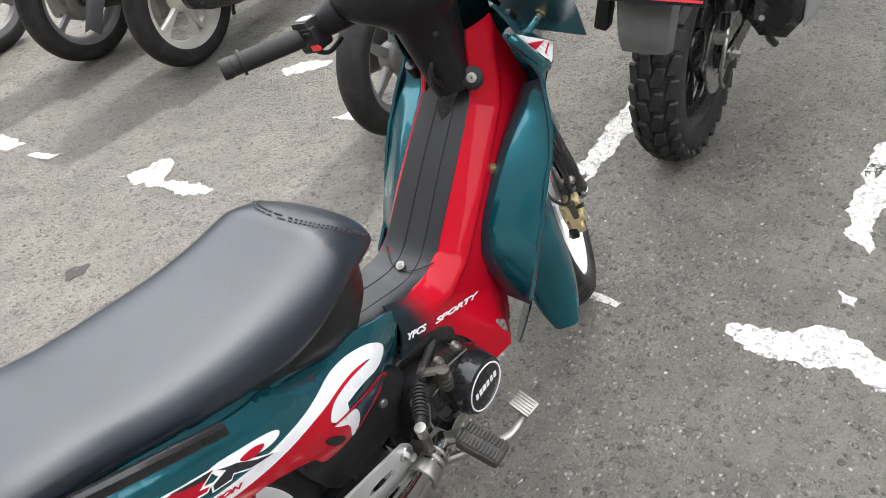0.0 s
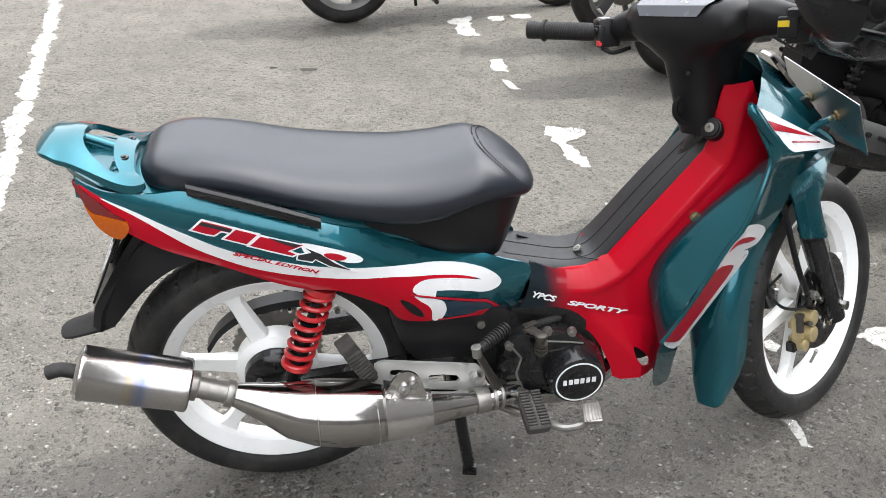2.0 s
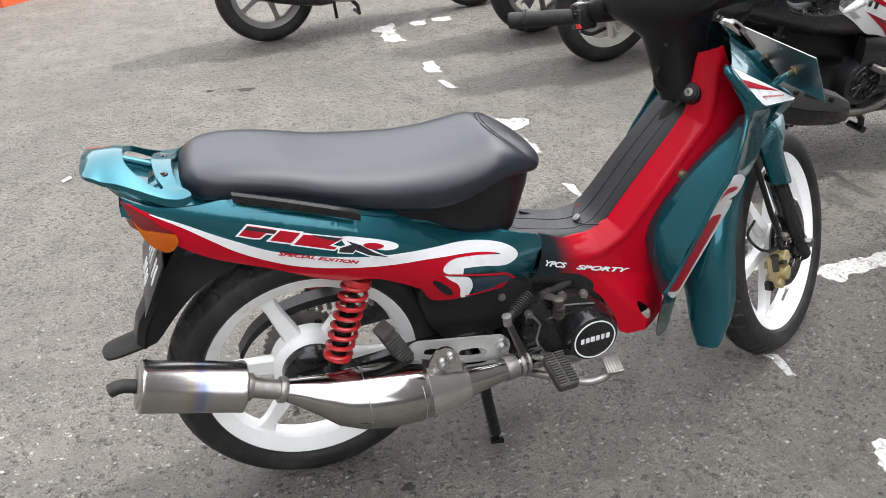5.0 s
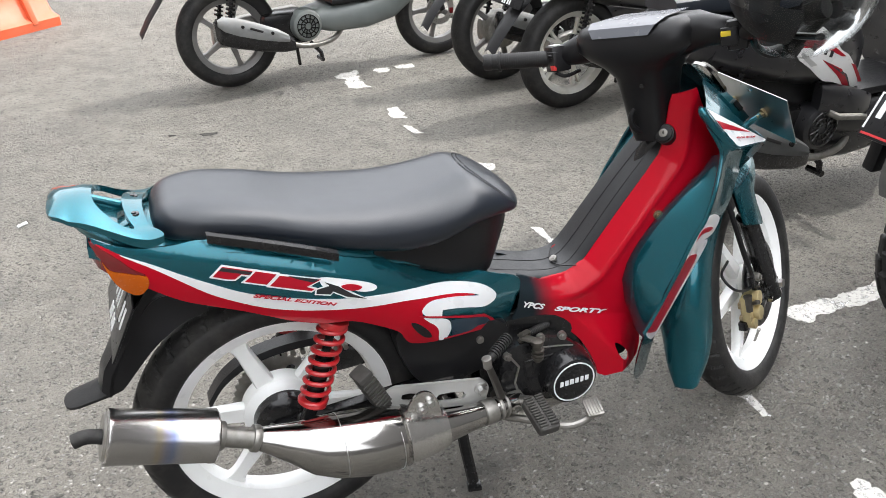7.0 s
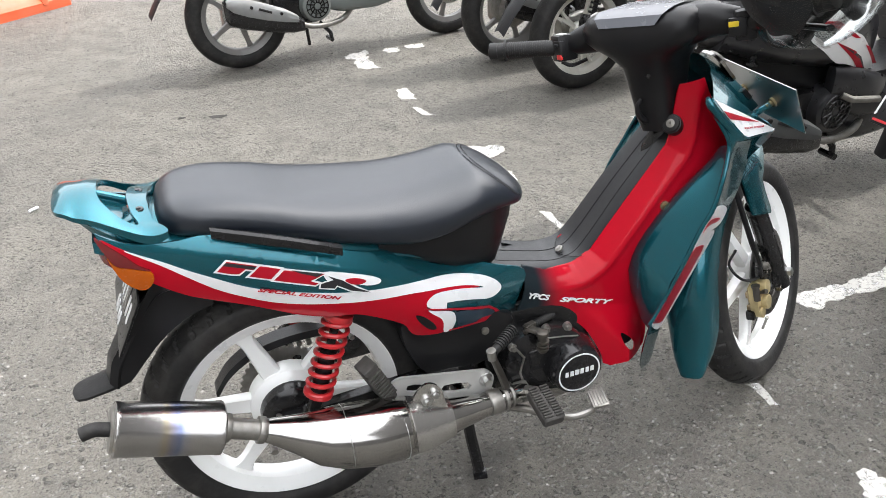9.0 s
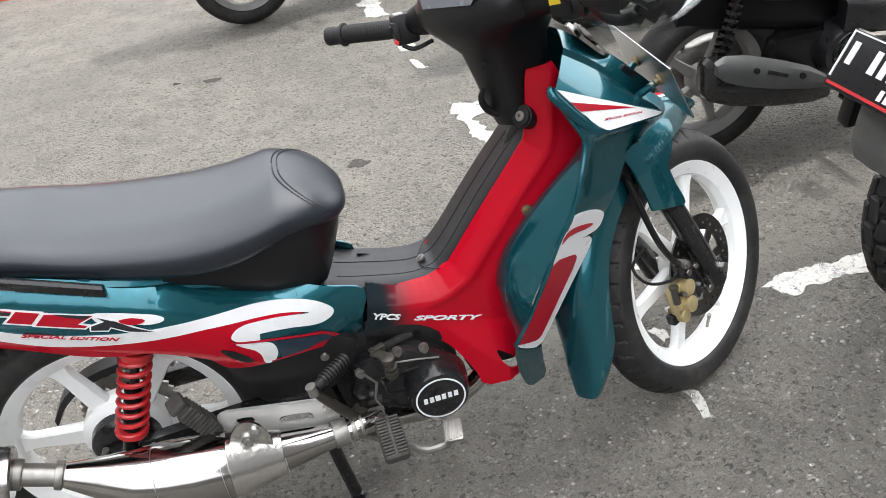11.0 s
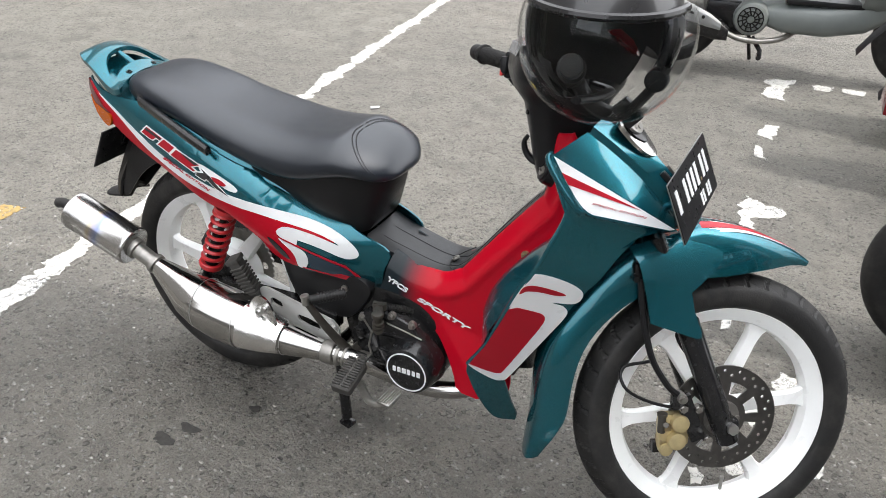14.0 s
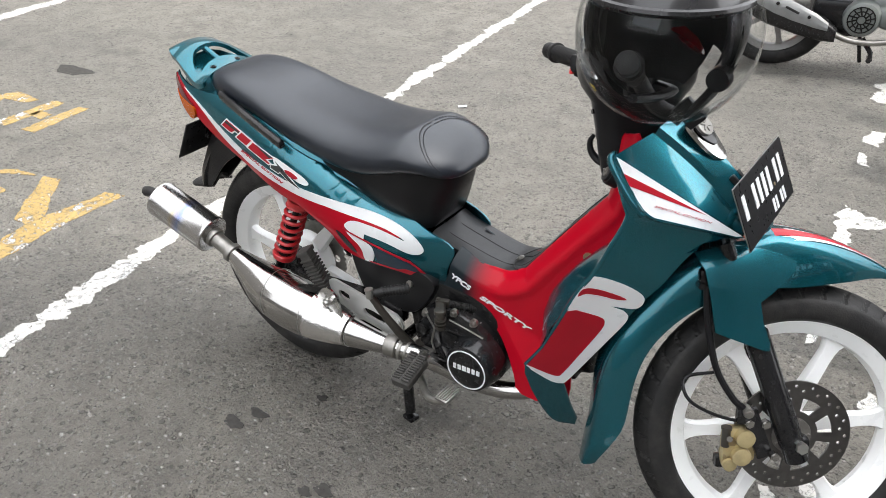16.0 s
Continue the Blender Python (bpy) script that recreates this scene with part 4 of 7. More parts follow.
both("dark_inset", sheet([[(0.353, 0.474), (0.394, 0.458), (0.428, 0.445), (0.440, 0.437), (0.453, 0.419), (0.418, 0.426), (0.402, 0.422), (0.358, 0.432), (0.357, 0.455)]], f_tail, 0.011, 0.001, 0.0013), NAVY, "dark teal inset with a red outline")
rb_o = [(0.288, 0.508), (0.340, 0.487), (0.394, 0.465), (0.433, 0.451), (0.454, 0.431), (0.474, 0.403), (0.458, 0.404), (0.403, 0.418), (0.340, 0.431)]
rb_i = [(0.340, 0.434), (0.402, 0.423), (0.419, 0.427), (0.453, 0.419), (0.442, 0.437), (0.430, 0.446), (0.394, 0.460), (0.340, 0.483), (0.288, 0.505)]
both("red_outline", sheet([rb_o + rb_i], f_tail, 0.011, 0.001, 0.0020), DECALRED)
vent = catmull([(0.271, 0.498), (0.286, 0.490), (0.304, 0.470), (0.312, 0.456), (0.312, 0.448), (0.299, 0.453), (0.287, 0.467), (0.276, 0.484)], 3, True)
both("vent_hole", sheet([vent], f_tail, 0.011, 0.001, 0.0022), PLASTIC)

# the name decal, as plain slanted shapes
def on_tail(name, loops, mt, lift):
    bm = sheet(loops, f_tail, 0.011, 0.0008, lift)
    other = other_side(bm)
    part(name, bm, mt, bike)
    part(name, other, mt, bike)


def inset(loop, d):
    """The same outline drawn in by d on every side."""
    turn = sum(a[0] * b[1] - b[0] * a[1] for a, b in zip(loop, loop[1:] + loop[:1]))
    out = []
    for a, p, b in zip(loop[-1:] + loop[:-1], loop, loop[1:] + loop[:1]):
        u, v = Vector((p[0] - a[0], p[1] - a[1])).normalized(), Vector((b[0] - p[0], b[1] - p[1])).normalized()
        n, m = Vector((-u.y, u.x)), Vector((-v.y, v.x))
        k = (n + m) / max(0.35, 1 + n.dot(m)) * (d if turn > 0 else -d)
        out.append((p[0] + k.x, p[1] + k.y))
    return out


for edge in (
    [(-0.057, 0.661), (-0.035, 0.680), (0.016, 0.663), (0.006, 0.652), (-0.007, 0.656), (-0.018, 0.649), (-0.030, 0.651)],
    [(-0.010, 0.644), (0.015, 0.6635), (0.053, 0.651), (0.030, 0.631)],
    [(0.028, 0.630), (0.051, 0.650), (0.122, 0.628), (0.098, 0.619), (0.110, 0.613), (0.099, 0.607)],
):
    on_tail("emblem_edge", [edge], WHITE, 0.0018)
    on_tail("emblem_fill", [inset(edge, 0.0031)], DECALRED, 0.0025)
on_tail("emblem_fill", [[(-0.0355, 0.6755), (0.010, 0.6605), (0.006, 0.6565), (-0.041, 0.671)]], DARKDECAL, 0.0032)
on_tail("emblem_fill", [[(0.064, 0.6445), (0.113, 0.629), (0.103, 0.6255), (0.077, 0.637)]], DARKDECAL, 0.0032)
on_tail("emblem_edge", [catmull([(0.115, 0.631), (0.158, 0.619), (0.194, 0.605), (0.210, 0.594), (0.206, 0.588), (0.190, 0.589), (0.174, 0.594), (0.165, 0.599), (0.134, 0.604), (0.120, 0.612)], 3, True)], WHITE, 0.0020)
on_tail("emblem_edge", [[(0.103, 0.602), (0.106, 0.613), (0.126, 0.616), (0.117, 0.627), (0.146, 0.612), (0.168, 0.593), (0.199, 0.570), (0.156, 0.585), (0.134, 0.600), (0.129, 0.595)]], WHITE, 0.0026)
on_tail("emblem_fill", [[(0.106, 0.604), (0.108, 0.611), (0.129, 0.614), (0.121, 0.623), (0.144, 0.610), (0.166, 0.591), (0.190, 0.576), (0.156, 0.588), (0.134, 0.603), (0.129, 0.598)]], DARKDECAL, 0.0033)
on_tail("emblem_fill", [catmull([(0.148, 0.610), (0.167, 0.609), (0.184, 0.600), (0.175, 0.596), (0.158, 0.600)], 3, True)], DECALRED, 0.0032)


def on_face(x0, z0, x1, z1, f, out):
    """Letters' own plane laid on a side cover along a base line from (x0, z0) to (x1, z1)."""
    a, b = V((x0, f(x0, z0), z0)), V((x1, f(x1, z1), z1))
    u = (b - a).normalized()
    n = V((0, -1, 0))
    n = (n - u * n.dot(u)).normalized()
    v = n.cross(u)
    m = Matrix((u, v, n)).transposed().to_4x4()
    return Matrix.Translation(a + n * out) @ m, (b - a).length


m, L = on_face(0.005, 0.6145, 0.138, 0.5725, f_tail, 0.0032)
words("SPECIAL EDITION", 0.0088, m, DECALRED, bike, "lettering", 0.35, 1.98, bold=0.0002)

# tail top, grab rail and lamps
tt = []
for x, z, hw in ((-0.225, 0.722, 0.080), (-0.19, 0.716, 0.106), (-0.13, 0.712, 0.120), (-0.05, 0.718, 0.134), (0.05, 0.698, 0.146), (0.144, 0.664, 0.144), (0.276, 0.616, 0.112), (0.34, 0.580, 0.09)):
    up = ramp(x, [-0.20, -0.17, -0.06, 0.02], [0.006, 0.026, 0.026, 0.008])
    tt.append([(x, -hw, z - 0.016), (x, -hw * 0.90, z), (x, -hw * 0.66, z + up * 0.35), (x, -hw * 0.45, z + up), (x, hw * 0.45, z + up), (x, hw * 0.66, z + up * 0.35), (x, hw * 0.90, z), (x, hw, z - 0.016)])
part("tail_top", askew(loft(tt, False), 0.13), TEAL, bike)


def f_wing(x, y):
    """Top of the grab rail: flat along the middle, rolling down to its side edges."""
    t = min(1.0, max(0.0, (x + 0.228) / 0.105))
    half = ramp(x, [-0.270, -0.266, -0.255, -0.228, -0.18, -0.14, -0.11], [0.045, 0.054, 0.064, 0.074, 0.090, 0.101, 0.107])
    roll = glide(x, [-0.270, -0.250, -0.236, -0.20, -0.16, -0.13, -0.110], [0.004, 0.014, 0.021, 0.024, 0.016, 0.008, 0.003])
    return 0.796 - t * t * (3 - 2 * t) * (0.040 + 0.010 * (abs(y) / 0.1) ** 2) - roll * min(1.05, abs(y) / half) ** 2.0 - max(0, -x - 0.245) ** 2 * 14


wing_out = catmull([(-0.270, 0), (-0.270, 0.034), (-0.266, 0.052), (-0.255, 0.064), (-0.228, 0.074), (-0.18, 0.090), (-0.14, 0.101), (-0.118, 0.106), (-0.110, 0.104), (-0.114, 0.092), (-0.128, 0.069), (-0.133, 0.045), (-0.135, 0.02), (-0.136, 0.003)], 5)
wing_out = wing_out + [(x, -y) for x, y in wing_out[::-1]][0:-1]
hole = catmull([(-0.205, 0.0), (-0.203, 0.030), (-0.194, 0.050), (-0.178, 0.066), (-0.158, 0.077), (-0.151, 0.073), (-0.158, 0.054), (-0.163, 0.030), (-0.165, 0.0)], 4)
hole = hole + [(x, -y) for x, y in hole[1:-1]][::-1]
bm = flat_fill([wing_out, hole])
for axis in (0, 1):
    for k in np.arange(-0.28, 0.16, 0.005):
        co, no = [0, 0, 0], [0, 0, 0]
        co[axis], no[axis] = float(k), 1
        bmesh.ops.bisect_plane(bm, geom=bm.verts[:] + bm.edges[:] + bm.faces[:], plane_co=co, plane_no=no, dist=1e-5)
for v in bm.verts:
    x, y = v.co.x, v.co.y
    p, q = min(1.0, max(0.0, (x + 0.196) / 0.034)), min(1.0, max(0.0, (0.090 - abs(y)) / 0.026))
    v.co.z = f_wing(x, y) - 0.003 * p * p * (3 - 2 * p) * q * q * (3 - 2 * q)
bmesh.ops.recalc_face_normals(bm, faces=bm.faces)
if sum(f.normal.z for f in bm.faces) < 0:
    bmesh.ops.reverse_faces(bm, faces=bm.faces)
got = bmesh.ops.extrude_face_region(bm, geom=bm.faces[:], use_keep_orig=True)
low = [v for v in got["geom"] if isinstance(v, bmesh.types.BMVert)]
for v in low:
    v.co.z -= glide(v.co.x, [-0.268, -0.236, -0.20, -0.16, -0.13, -0.110], [0.006, 0.008, 0.010, 0.014, 0.014, 0.010])
bmesh.ops.recalc_face_normals(bm, faces=bm.faces)
wing = part("grab_rail", askew(bm), TEAL, bike, "teal rear grab rail with cut-outs", sharp=60)
for y in (-0.036, 0.036):
    z = f_wing(-0.149, y) - 0.006
    part("bolt", askew(join(cyl((-0.149, y, z - 0.01), (-0.149, y, z + 0.003), 0.008, 14, 0.001), cyl((-0.149, y, z), (-0.149, y, z + 0.005), 0.004, 6))), BLACKMETAL, wing)
part("cross_tube", askew(tube([(-0.214, 0, 0.781), (-0.19, 0, 0.770), (-0.154, 0, 0.752)], 0.0072, 12)), TEAL, wing)
part("under_rail", askew(loft([[(x, -w, z), (x, w, z), (x, w * 0.92, z - h), (x, -w * 0.92, z - h)] for x, z, w, h in ((-0.242, 0.762, 0.040, 0.006), (-0.226, 0.757, 0.060, 0.012), (-0.205, 0.747, 0.074, 0.022), (-0.18, 0.732, 0.084, 0.03), (-0.15, 0.716, 0.086, 0.03))])), TEAL, bike)
for sy in (-1, 1):
    lamp = sheet([catmull([(-0.205, 0.712), (-0.196, 0.697), (-0.175, 0.690), (-0.150, 0.681), (-0.145, 0.671), (-0.149, 0.660), (-0.160, 0.649), (-0.173, 0.651), (-0.190, 0.668), (-0.199, 0.690)], 4, True)], f_tail, 0.012, 0.018, 0.006)
    if sy > 0:
        lamp = other_side(lamp)
    part("indicator_lens", lamp, AMBER, bike, "amber rear indicator lens")
    upper = sheet([catmull([(-0.218, 0.744), (-0.200, 0.730), (-0.180, 0.712), (-0.165, 0.695), (-0.148, 0.682), (-0.175, 0.691), (-0.196, 0.698), (-0.206, 0.716)], 4, True)], f_tail, 0.012, 0.010, 0.0045)
    if sy > 0:
        upper = other_side(upper)
    part("lamp_wing", upper, REDLENS, bike, "dark red lens above the indicator")
part("tail_lamp", loft([[(x, axis_y(x) - w + 0.02, z0), (x, axis_y(x) - w + 0.02, z1), (x, axis_y(x) + w - 0.02, z1), (x, axis_y(x) + w - 0.02, z0)] for x, w, z0, z1 in ((-0.16, 0.11, 0.655, 0.698), (-0.195, 0.10, 0.675, 0.708), (-0.215, 0.085, 0.688, 0.716), (-0.224, 0.06, 0.696, 0.714))]), REDLENS, bike, "red rear lamp lens")

# slim black side rails under the seat
rail = loft([[(x, y - 0.009, z - 0.011), (x, y - 0.011, z - 0.004), (x, y - 0.011, z + 0.004), (x, y - 0.007, z + 0.008), (x, y - 0.002, z + 0.008), (x, y + 0.004, z + 0.004), (x, y + 0.006, z - 0.010)] for x, y, z in catmull([(-0.050, -0.132, 0.731), (0.03, -0.147, 0.710), (0.10, -0.156, 0.688), (0.148, -0.158, 0.670)], 4)])
a, b = both("side_rail", rail, BLACKMETAL, "slim black lift rail under the seat edge")
for o in (a, b):
    sy = -1 if o is a else 1
    for x, z in ((-0.02, 0.712), (0.03, 0.697), (0.115, 0.672)):
        part("clip", box((0.02, 0.012, 0.012), (x, sy * (-f_tail(x, z) - 0.002), z), 0.003), TEAL, o)

# seat
seat = []
SX = [-0.127, -0.125, -0.120, -0.111, -0.095, -0.066, -0.03, 0.034, 0.1, 0.165, 0.225, 0.282, 0.34, 0.39, 0.415, 0.446, 0.469, 0.491, 0.506, 0.516, 0.522, 0.525]
TOP = [0.738, 0.747, 0.756, 0.763, 0.769, 0.771, 0.768, 0.755, 0.735, 0.722, 0.714, 0.711, 0.715, 0.723, 0.727, 0.718, 0.707, 0.692, 0.680, 0.671, 0.664, 0.657]
LOW = [0.730, 0.724, 0.719, 0.715, 0.712, 0.710, 0.706, 0.692, 0.672, 0.650, 0.634, 0.622, 0.624, 0.637, 0.643, 0.648, 0.649, 0.646, 0.644, 0.645, 0.648, 0.653]
HALF = [0.034, 0.058, 0.080, 0.096, 0.111, 0.124, 0.130, 0.134, 0.138, 0.141, 0.142, 0.140, 0.136, 0.130, 0.125, 0.118, 0.110, 0.097, 0.080, 0.061, 0.044, 0.024]
SX_T, TAPER = [-0.12, 0.1, 0.28, 0.42, 0.53], [0.05, 0.11, 0.17, 0.27, 0.20]
fine = sorted(SX + [float(v) for v in np.linspace(-0.11, 0.50, 62) if min(abs(v - q) for q in SX) > 0.0045])
for x in fine:
    t, l, h = glide(x, SX, TOP), glide(x, SX, LOW), glide(x, SX, HALF)
    ring = []
    for k in range(44):
        a = 2 * math.pi * k / 44
        c, s = math.cos(a), math.sin(a)
        nose = glide(x, [0.0, 0.30, 0.415, 0.50], [0.0, 0.02, 0.08, 0.16])
        yy = h * math.copysign(abs(c) ** (0.48 + nose), c)
        mid = l + (t - l) * 0.42
        zz = mid + ((t - mid) * abs(s) ** (0.52 + nose) if s > 0 else -(mid - l) * abs(s) ** 0.5)
        if s <= 0:
            yy *= 0.97
        else:
            yy *= 1 - glide(x, SX_T, TAPER) * min(1.0, max(0.0, (zz - mid) / max(1e-4, t - mid))) ** 1.4
        ring.append((x, yy, zz))
    seat.append(ring)
seat = [[(x, y * (ramp(x, [0.02, 0.20], [1.0, 1.10]) if y > 0 else 1.0), z) for x, y, z in ring] for ring in seat]
sb = part("seat", askew(loft(seat), 0.14), LEATHER, bike, "long black vinyl seat with a stitched nose panel", sharp=80)
stitches = []
for dx in (0.0, 0.008):
    pts = []
    for k in np.linspace(-1, 1, 81):
        x = 0.420 + dx + 0.07 * abs(k) ** 1.6
        t, l, h = glide(x, SX, TOP), glide(x, SX, LOW), glide(x, SX, HALF)
        a = math.pi / 2 - k * math.pi / 2 * 0.93
        c, s = math.cos(a), math.sin(a)
        mid = l + (t - l) * 0.42
        nose = ramp(x, [0.0, 0.30, 0.415, 0.50], [0.0, 0.02, 0.08, 0.16])
        up = abs(s) ** (0.52 + nose)
        pts.append((x, h * math.copysign(abs(c) ** (0.48 + nose), c) * (1 - glide(x, SX_T, TAPER) * up ** 1.4) * 1.004, mid + (t - mid) * up + 0.0006))
    for a, b in list(zip(pts, pts[1:]))[(0 if dx else 1)::2]:
        stitches.append(tube([a, V(a).lerp(V(b), 0.5), b], 0.0013, 5))
stitch = join(*stitches)
for v in stitch.verts:
    v.co.y *= 1.10 if v.co.y > 0 else 1.0
part("stitching", askew(stitch, 0.14), THREAD, sb, "double row of black stitches")
base = []
for x, t, l, h in ((0.22, 0.645, 0.60, 0.118), (0.29, 0.632, 0.585, 0.112), (0.37, 0.642, 0.545, 0.110), (0.42, 0.652, 0.528, 0.105), (0.445, 0.660, 0.515, 0.096), (0.463, 0.660, 0.522, 0.084), (0.477, 0.656, 0.546, 0.072), (0.490, 0.650, 0.576, 0.057), (0.501, 0.644, 0.602, 0.040), (0.507, 0.640, 0.616, 0.022)):
    base.append([(x, -h, t), (x, -h * 1.02, (t + l) / 2), (x, -h * ramp(x, [0.3, 0.45], [0.92, 0.66]), l), (x, h * ramp(x, [0.3, 0.45], [0.92, 0.66]), l), (x, h * 1.02, (t + l) / 2), (x, h, t)])
part("seat_base", askew(loft(base), 0.11), PLASTIC, bike, "black plastic seat base and tank cover")

# tunnel, leg cover and mat
red_out = RED_EDGE + catmull([(0.836, 0.720), (0.842, 0.80), (0.846, 0.815)], 3) + catmull([(0.880, 0.831), (0.903, 0.79), (0.932, 0.740), (0.965, 0.680)], 4) + catmull([(0.925, 0.635), (0.86, 0.585), (0.81, 0.53), (0.775, 0.475), (0.765, 0.435), (0.772, 0.385), (0.790, 0.345), (0.806, 0.31)], 4) + catmull([(0.808, 0.270), (0.800, 0.236), (0.762, 0.236), (0.712, 0.228)], 3) + catmull([(0.696, 0.236), (0.688, 0.265), (0.66, 0.318), (0.630, 0.350), (0.584, 0.377), (0.52, 0.392), (0.487, 0.394)], 4) + [(0.500, 0.402), (0.513, 0.434)]
slot = catmull([(0.733, 0.304), (0.753, 0.291), (0.770, 0.267), (0.770, 0.252), (0.755, 0.260), (0.740, 0.279)], 3, True)
both("cover_lining", sheet([catmull([(0.71, 0.33), (0.76, 0.31), (0.79, 0.27), (0.785, 0.24), (0.74, 0.24), (0.71, 0.28)], 3, True)], lambda x, z: -0.062, 0.03, 0.003), PLASTIC)
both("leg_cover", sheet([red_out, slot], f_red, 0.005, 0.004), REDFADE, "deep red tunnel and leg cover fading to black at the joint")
m, L = on_face(0.5205, 0.4345, 0.572, 0.416, f_red, 0.003)
words("YPCS", 0.0168, m, WHITE, bike, "lettering", 0.15, 1.28, bold=0.0005)
m, L = on_face(0.592, 0.4095, 0.716, 0.3725, f_red, 0.004)
words("SPORTY", 0.0136, m, WHITE, bike, "lettering", 0.25, 2.44, bold=0.0004)
mat_line = catmull([(0.455, 0.505), (0.487, 0.492), (0.53, 0.481), (0.598, 0.466), (0.637, 0.468), (0.672, 0.490), (0.756, 0.603), (0.842, 0.708), (0.865, 0.738)], 4)
mr = []
for x, z in mat_line:
    hw = ramp(x, [0.45, 0.53, 0.64, 0.75, 0.86], [0.056, 0.053, 0.0485, 0.0485, 0.046])
    fw = hw + ramp(x, [0.50, 0.62, 0.68, 0.75, 0.86], [0.016, 0.018, 0.012, 0.007, 0.005])
    mr.append([(x, -hw, z - 0.012), (x, -hw, z - 0.001), (x, -hw * 0.86, z + 0.003), (x, -hw * 0.3, z + 0.002), (x, fw * 0.3, z + 0.002), (x, fw * 0.86, z + 0.004), (x, fw, z + 0.002), (x, fw, z - 0.012)])
mat_ob = part("tunnel_mat", loft(mr), MATBLACK, bike, "ribbed black rubber mat down the step-through")
for y in (-0.018, 0.018):
    part("groove", tube([(x, y * ramp(x, [0.5, 0.86], [1.3, 0.9]), z + 0.0024) for x, z in mat_line[3:-3]], 0.0009, 6), PLASTIC, mat_ob)
part("seam_lip", tube([(0.628 + 0.03 * (abs(k) ** 2), 0.052 * k, 0.4705 + 0.012 * abs(k) ** 2) for k in np.linspace(-1, 1, 13)], 0.0010, 6), PLASTIC, mat_ob)
part("screw", join(cyl((0.6355, 0.004, 0.472), (0.6325, 0.004, 0.4762), 0.0085, 16, 0.001), box((0.010, 0.002, 0.002), (0.6323, 0.004, 0.4766), 0, (0, -36, 0)), box((0.002, 0.010, 0.002), (0.6323, 0.004, 0.4766), 0, (0, -36, 0))), DULLSTEEL, mat_ob, "bright cross-head screw")
for sy in (-1, 1):
    y = sy * f_red(0.818, 0.580) * -1
    part("cover_bolt", join(cyl((0.818, y - sy * 0.006, 0.580), (0.818, y + sy * 0.004, 0.580), 0.0095, 18, 0.001), cyl((0.818, y, 0.580), (0.818, y + sy * 0.008, 0.580), 0.0055, 6)), BRASS, bike)
lock = part("ignition_lock", join(cyl((0.880, -0.022, 0.708), (0.829, -0.058, 0.742), 0.0198, 28, 0.004), cyl((0.835, -0.054, 0.738), (0.826, -0.060, 0.744), 0.0165, 24, 0.002)), PLASTIC, bike, "black ignition lock with a bright barrel")
part("key_barrel", join(cyl((0.832, -0.056, 0.740), (0.8245, -0.0612, 0.745), 0.0085, 20, 0.001), box((0.003, 0.003, 0.011), (0.8240, -0.0616, 0.7454), 0.0004, (0, -30, 29))), DULLSTEEL, lock)
hook_pts = catmull([(0.815, -0.018, 0.738), (0.793, -0.021, 0.742), (0.778, -0.022, 0.756), (0.774, -0.022, 0.774), (0.780, -0.022, 0.787)], 4)
part("bag_hook", tube(hook_pts, [0.0085 - 0.0003 * i for i in range(len(hook_pts))], 10), PLASTIC, bike)

# leg shields
wing_line = catmull([(0.856, 0.812), (0.872, 0.778), (0.898, 0.732), (0.903, 0.71), (0.888, 0.664), (0.868, 0.610)], 4) + catmull([(0.841, 0.560), (0.808, 0.478), (0.784, 0.419), (0.752, 0.366)], 4) + catmull([(0.750, 0.345), (0.762, 0.275), (0.788, 0.200), (0.826, 0.185)], 4) + catmull([(0.830, 0.205), (0.821, 0.25), (0.812, 0.316)], 3) + catmull([(0.850, 0.384), (0.890, 0.455), (0.943, 0.553), (0.966, 0.588), (0.990, 0.635), (1.014, 0.672)], 4) + [(1.071, 0.695), (1.02, 0.709), (0.9355, 0.730), (0.917, 0.748), (0.895, 0.776), (0.868, 0.806)]
both("leg_shield", sheet([wing_line], f_shield, 0.01, 0.004), TEAL, "teal leg shield wing with a red and white decal")


def on_shield(name, loops, mt, lift):
    bm = sheet(loops, f_shield, 0.01, 0.0008, lift)
    other = mirrored(bm)
    part(name, bm, mt, bike)
    part(name, other, mt, bike)


on_shield("shield_stripe", [catmull([(0.867, 0.606), (0.888, 0.602), (0.918, 0.586), (0.937, 0.569), (0.943, 0.555), (0.938, 0.538), (0.926, 0.531), (0.905, 0.534), (0.892, 0.536)], 3) + catmull([(0.912, 0.526), (0.919, 0.512), (0.913, 0.491), (0.886, 0.443), (0.848, 0.376), (0.819, 0.326), (0.809, 0.318), (0.793, 0.323), (0.766, 0.351), (0.755, 0.368)], 3) + catmull([(0.786, 0.421), (0.808, 0.474), (0.838, 0.548), (0.850, 0.574)], 3)], WHITE, 0.0012)
on_shield("shield_panel", [[(0.757, 0.371), (0.786, 0.421), (0.815, 0.488), (0.828, 0.520)] + catmull([(0.842, 0.524), (0.866, 0.514), (0.880, 0.506), (0.884, 0.494), (0.877, 0.472), (0.844, 0.407), (0.814, 0.350), (0.805, 0.341), (0.791, 0.346), (0.767, 0.363)], 3)], DECALRED, 0.0024)
on_shield("shield_slit", [catmull([(0.852, 0.574), (0.866, 0.579), (0.888, 0.572), (0.909, 0.561), (0.917, 0.553), (0.900, 0.554), (0.879, 0.562), (0.858, 0.565), (0.846, 0.558)], 3, True)], DECALRED, 0.0024)
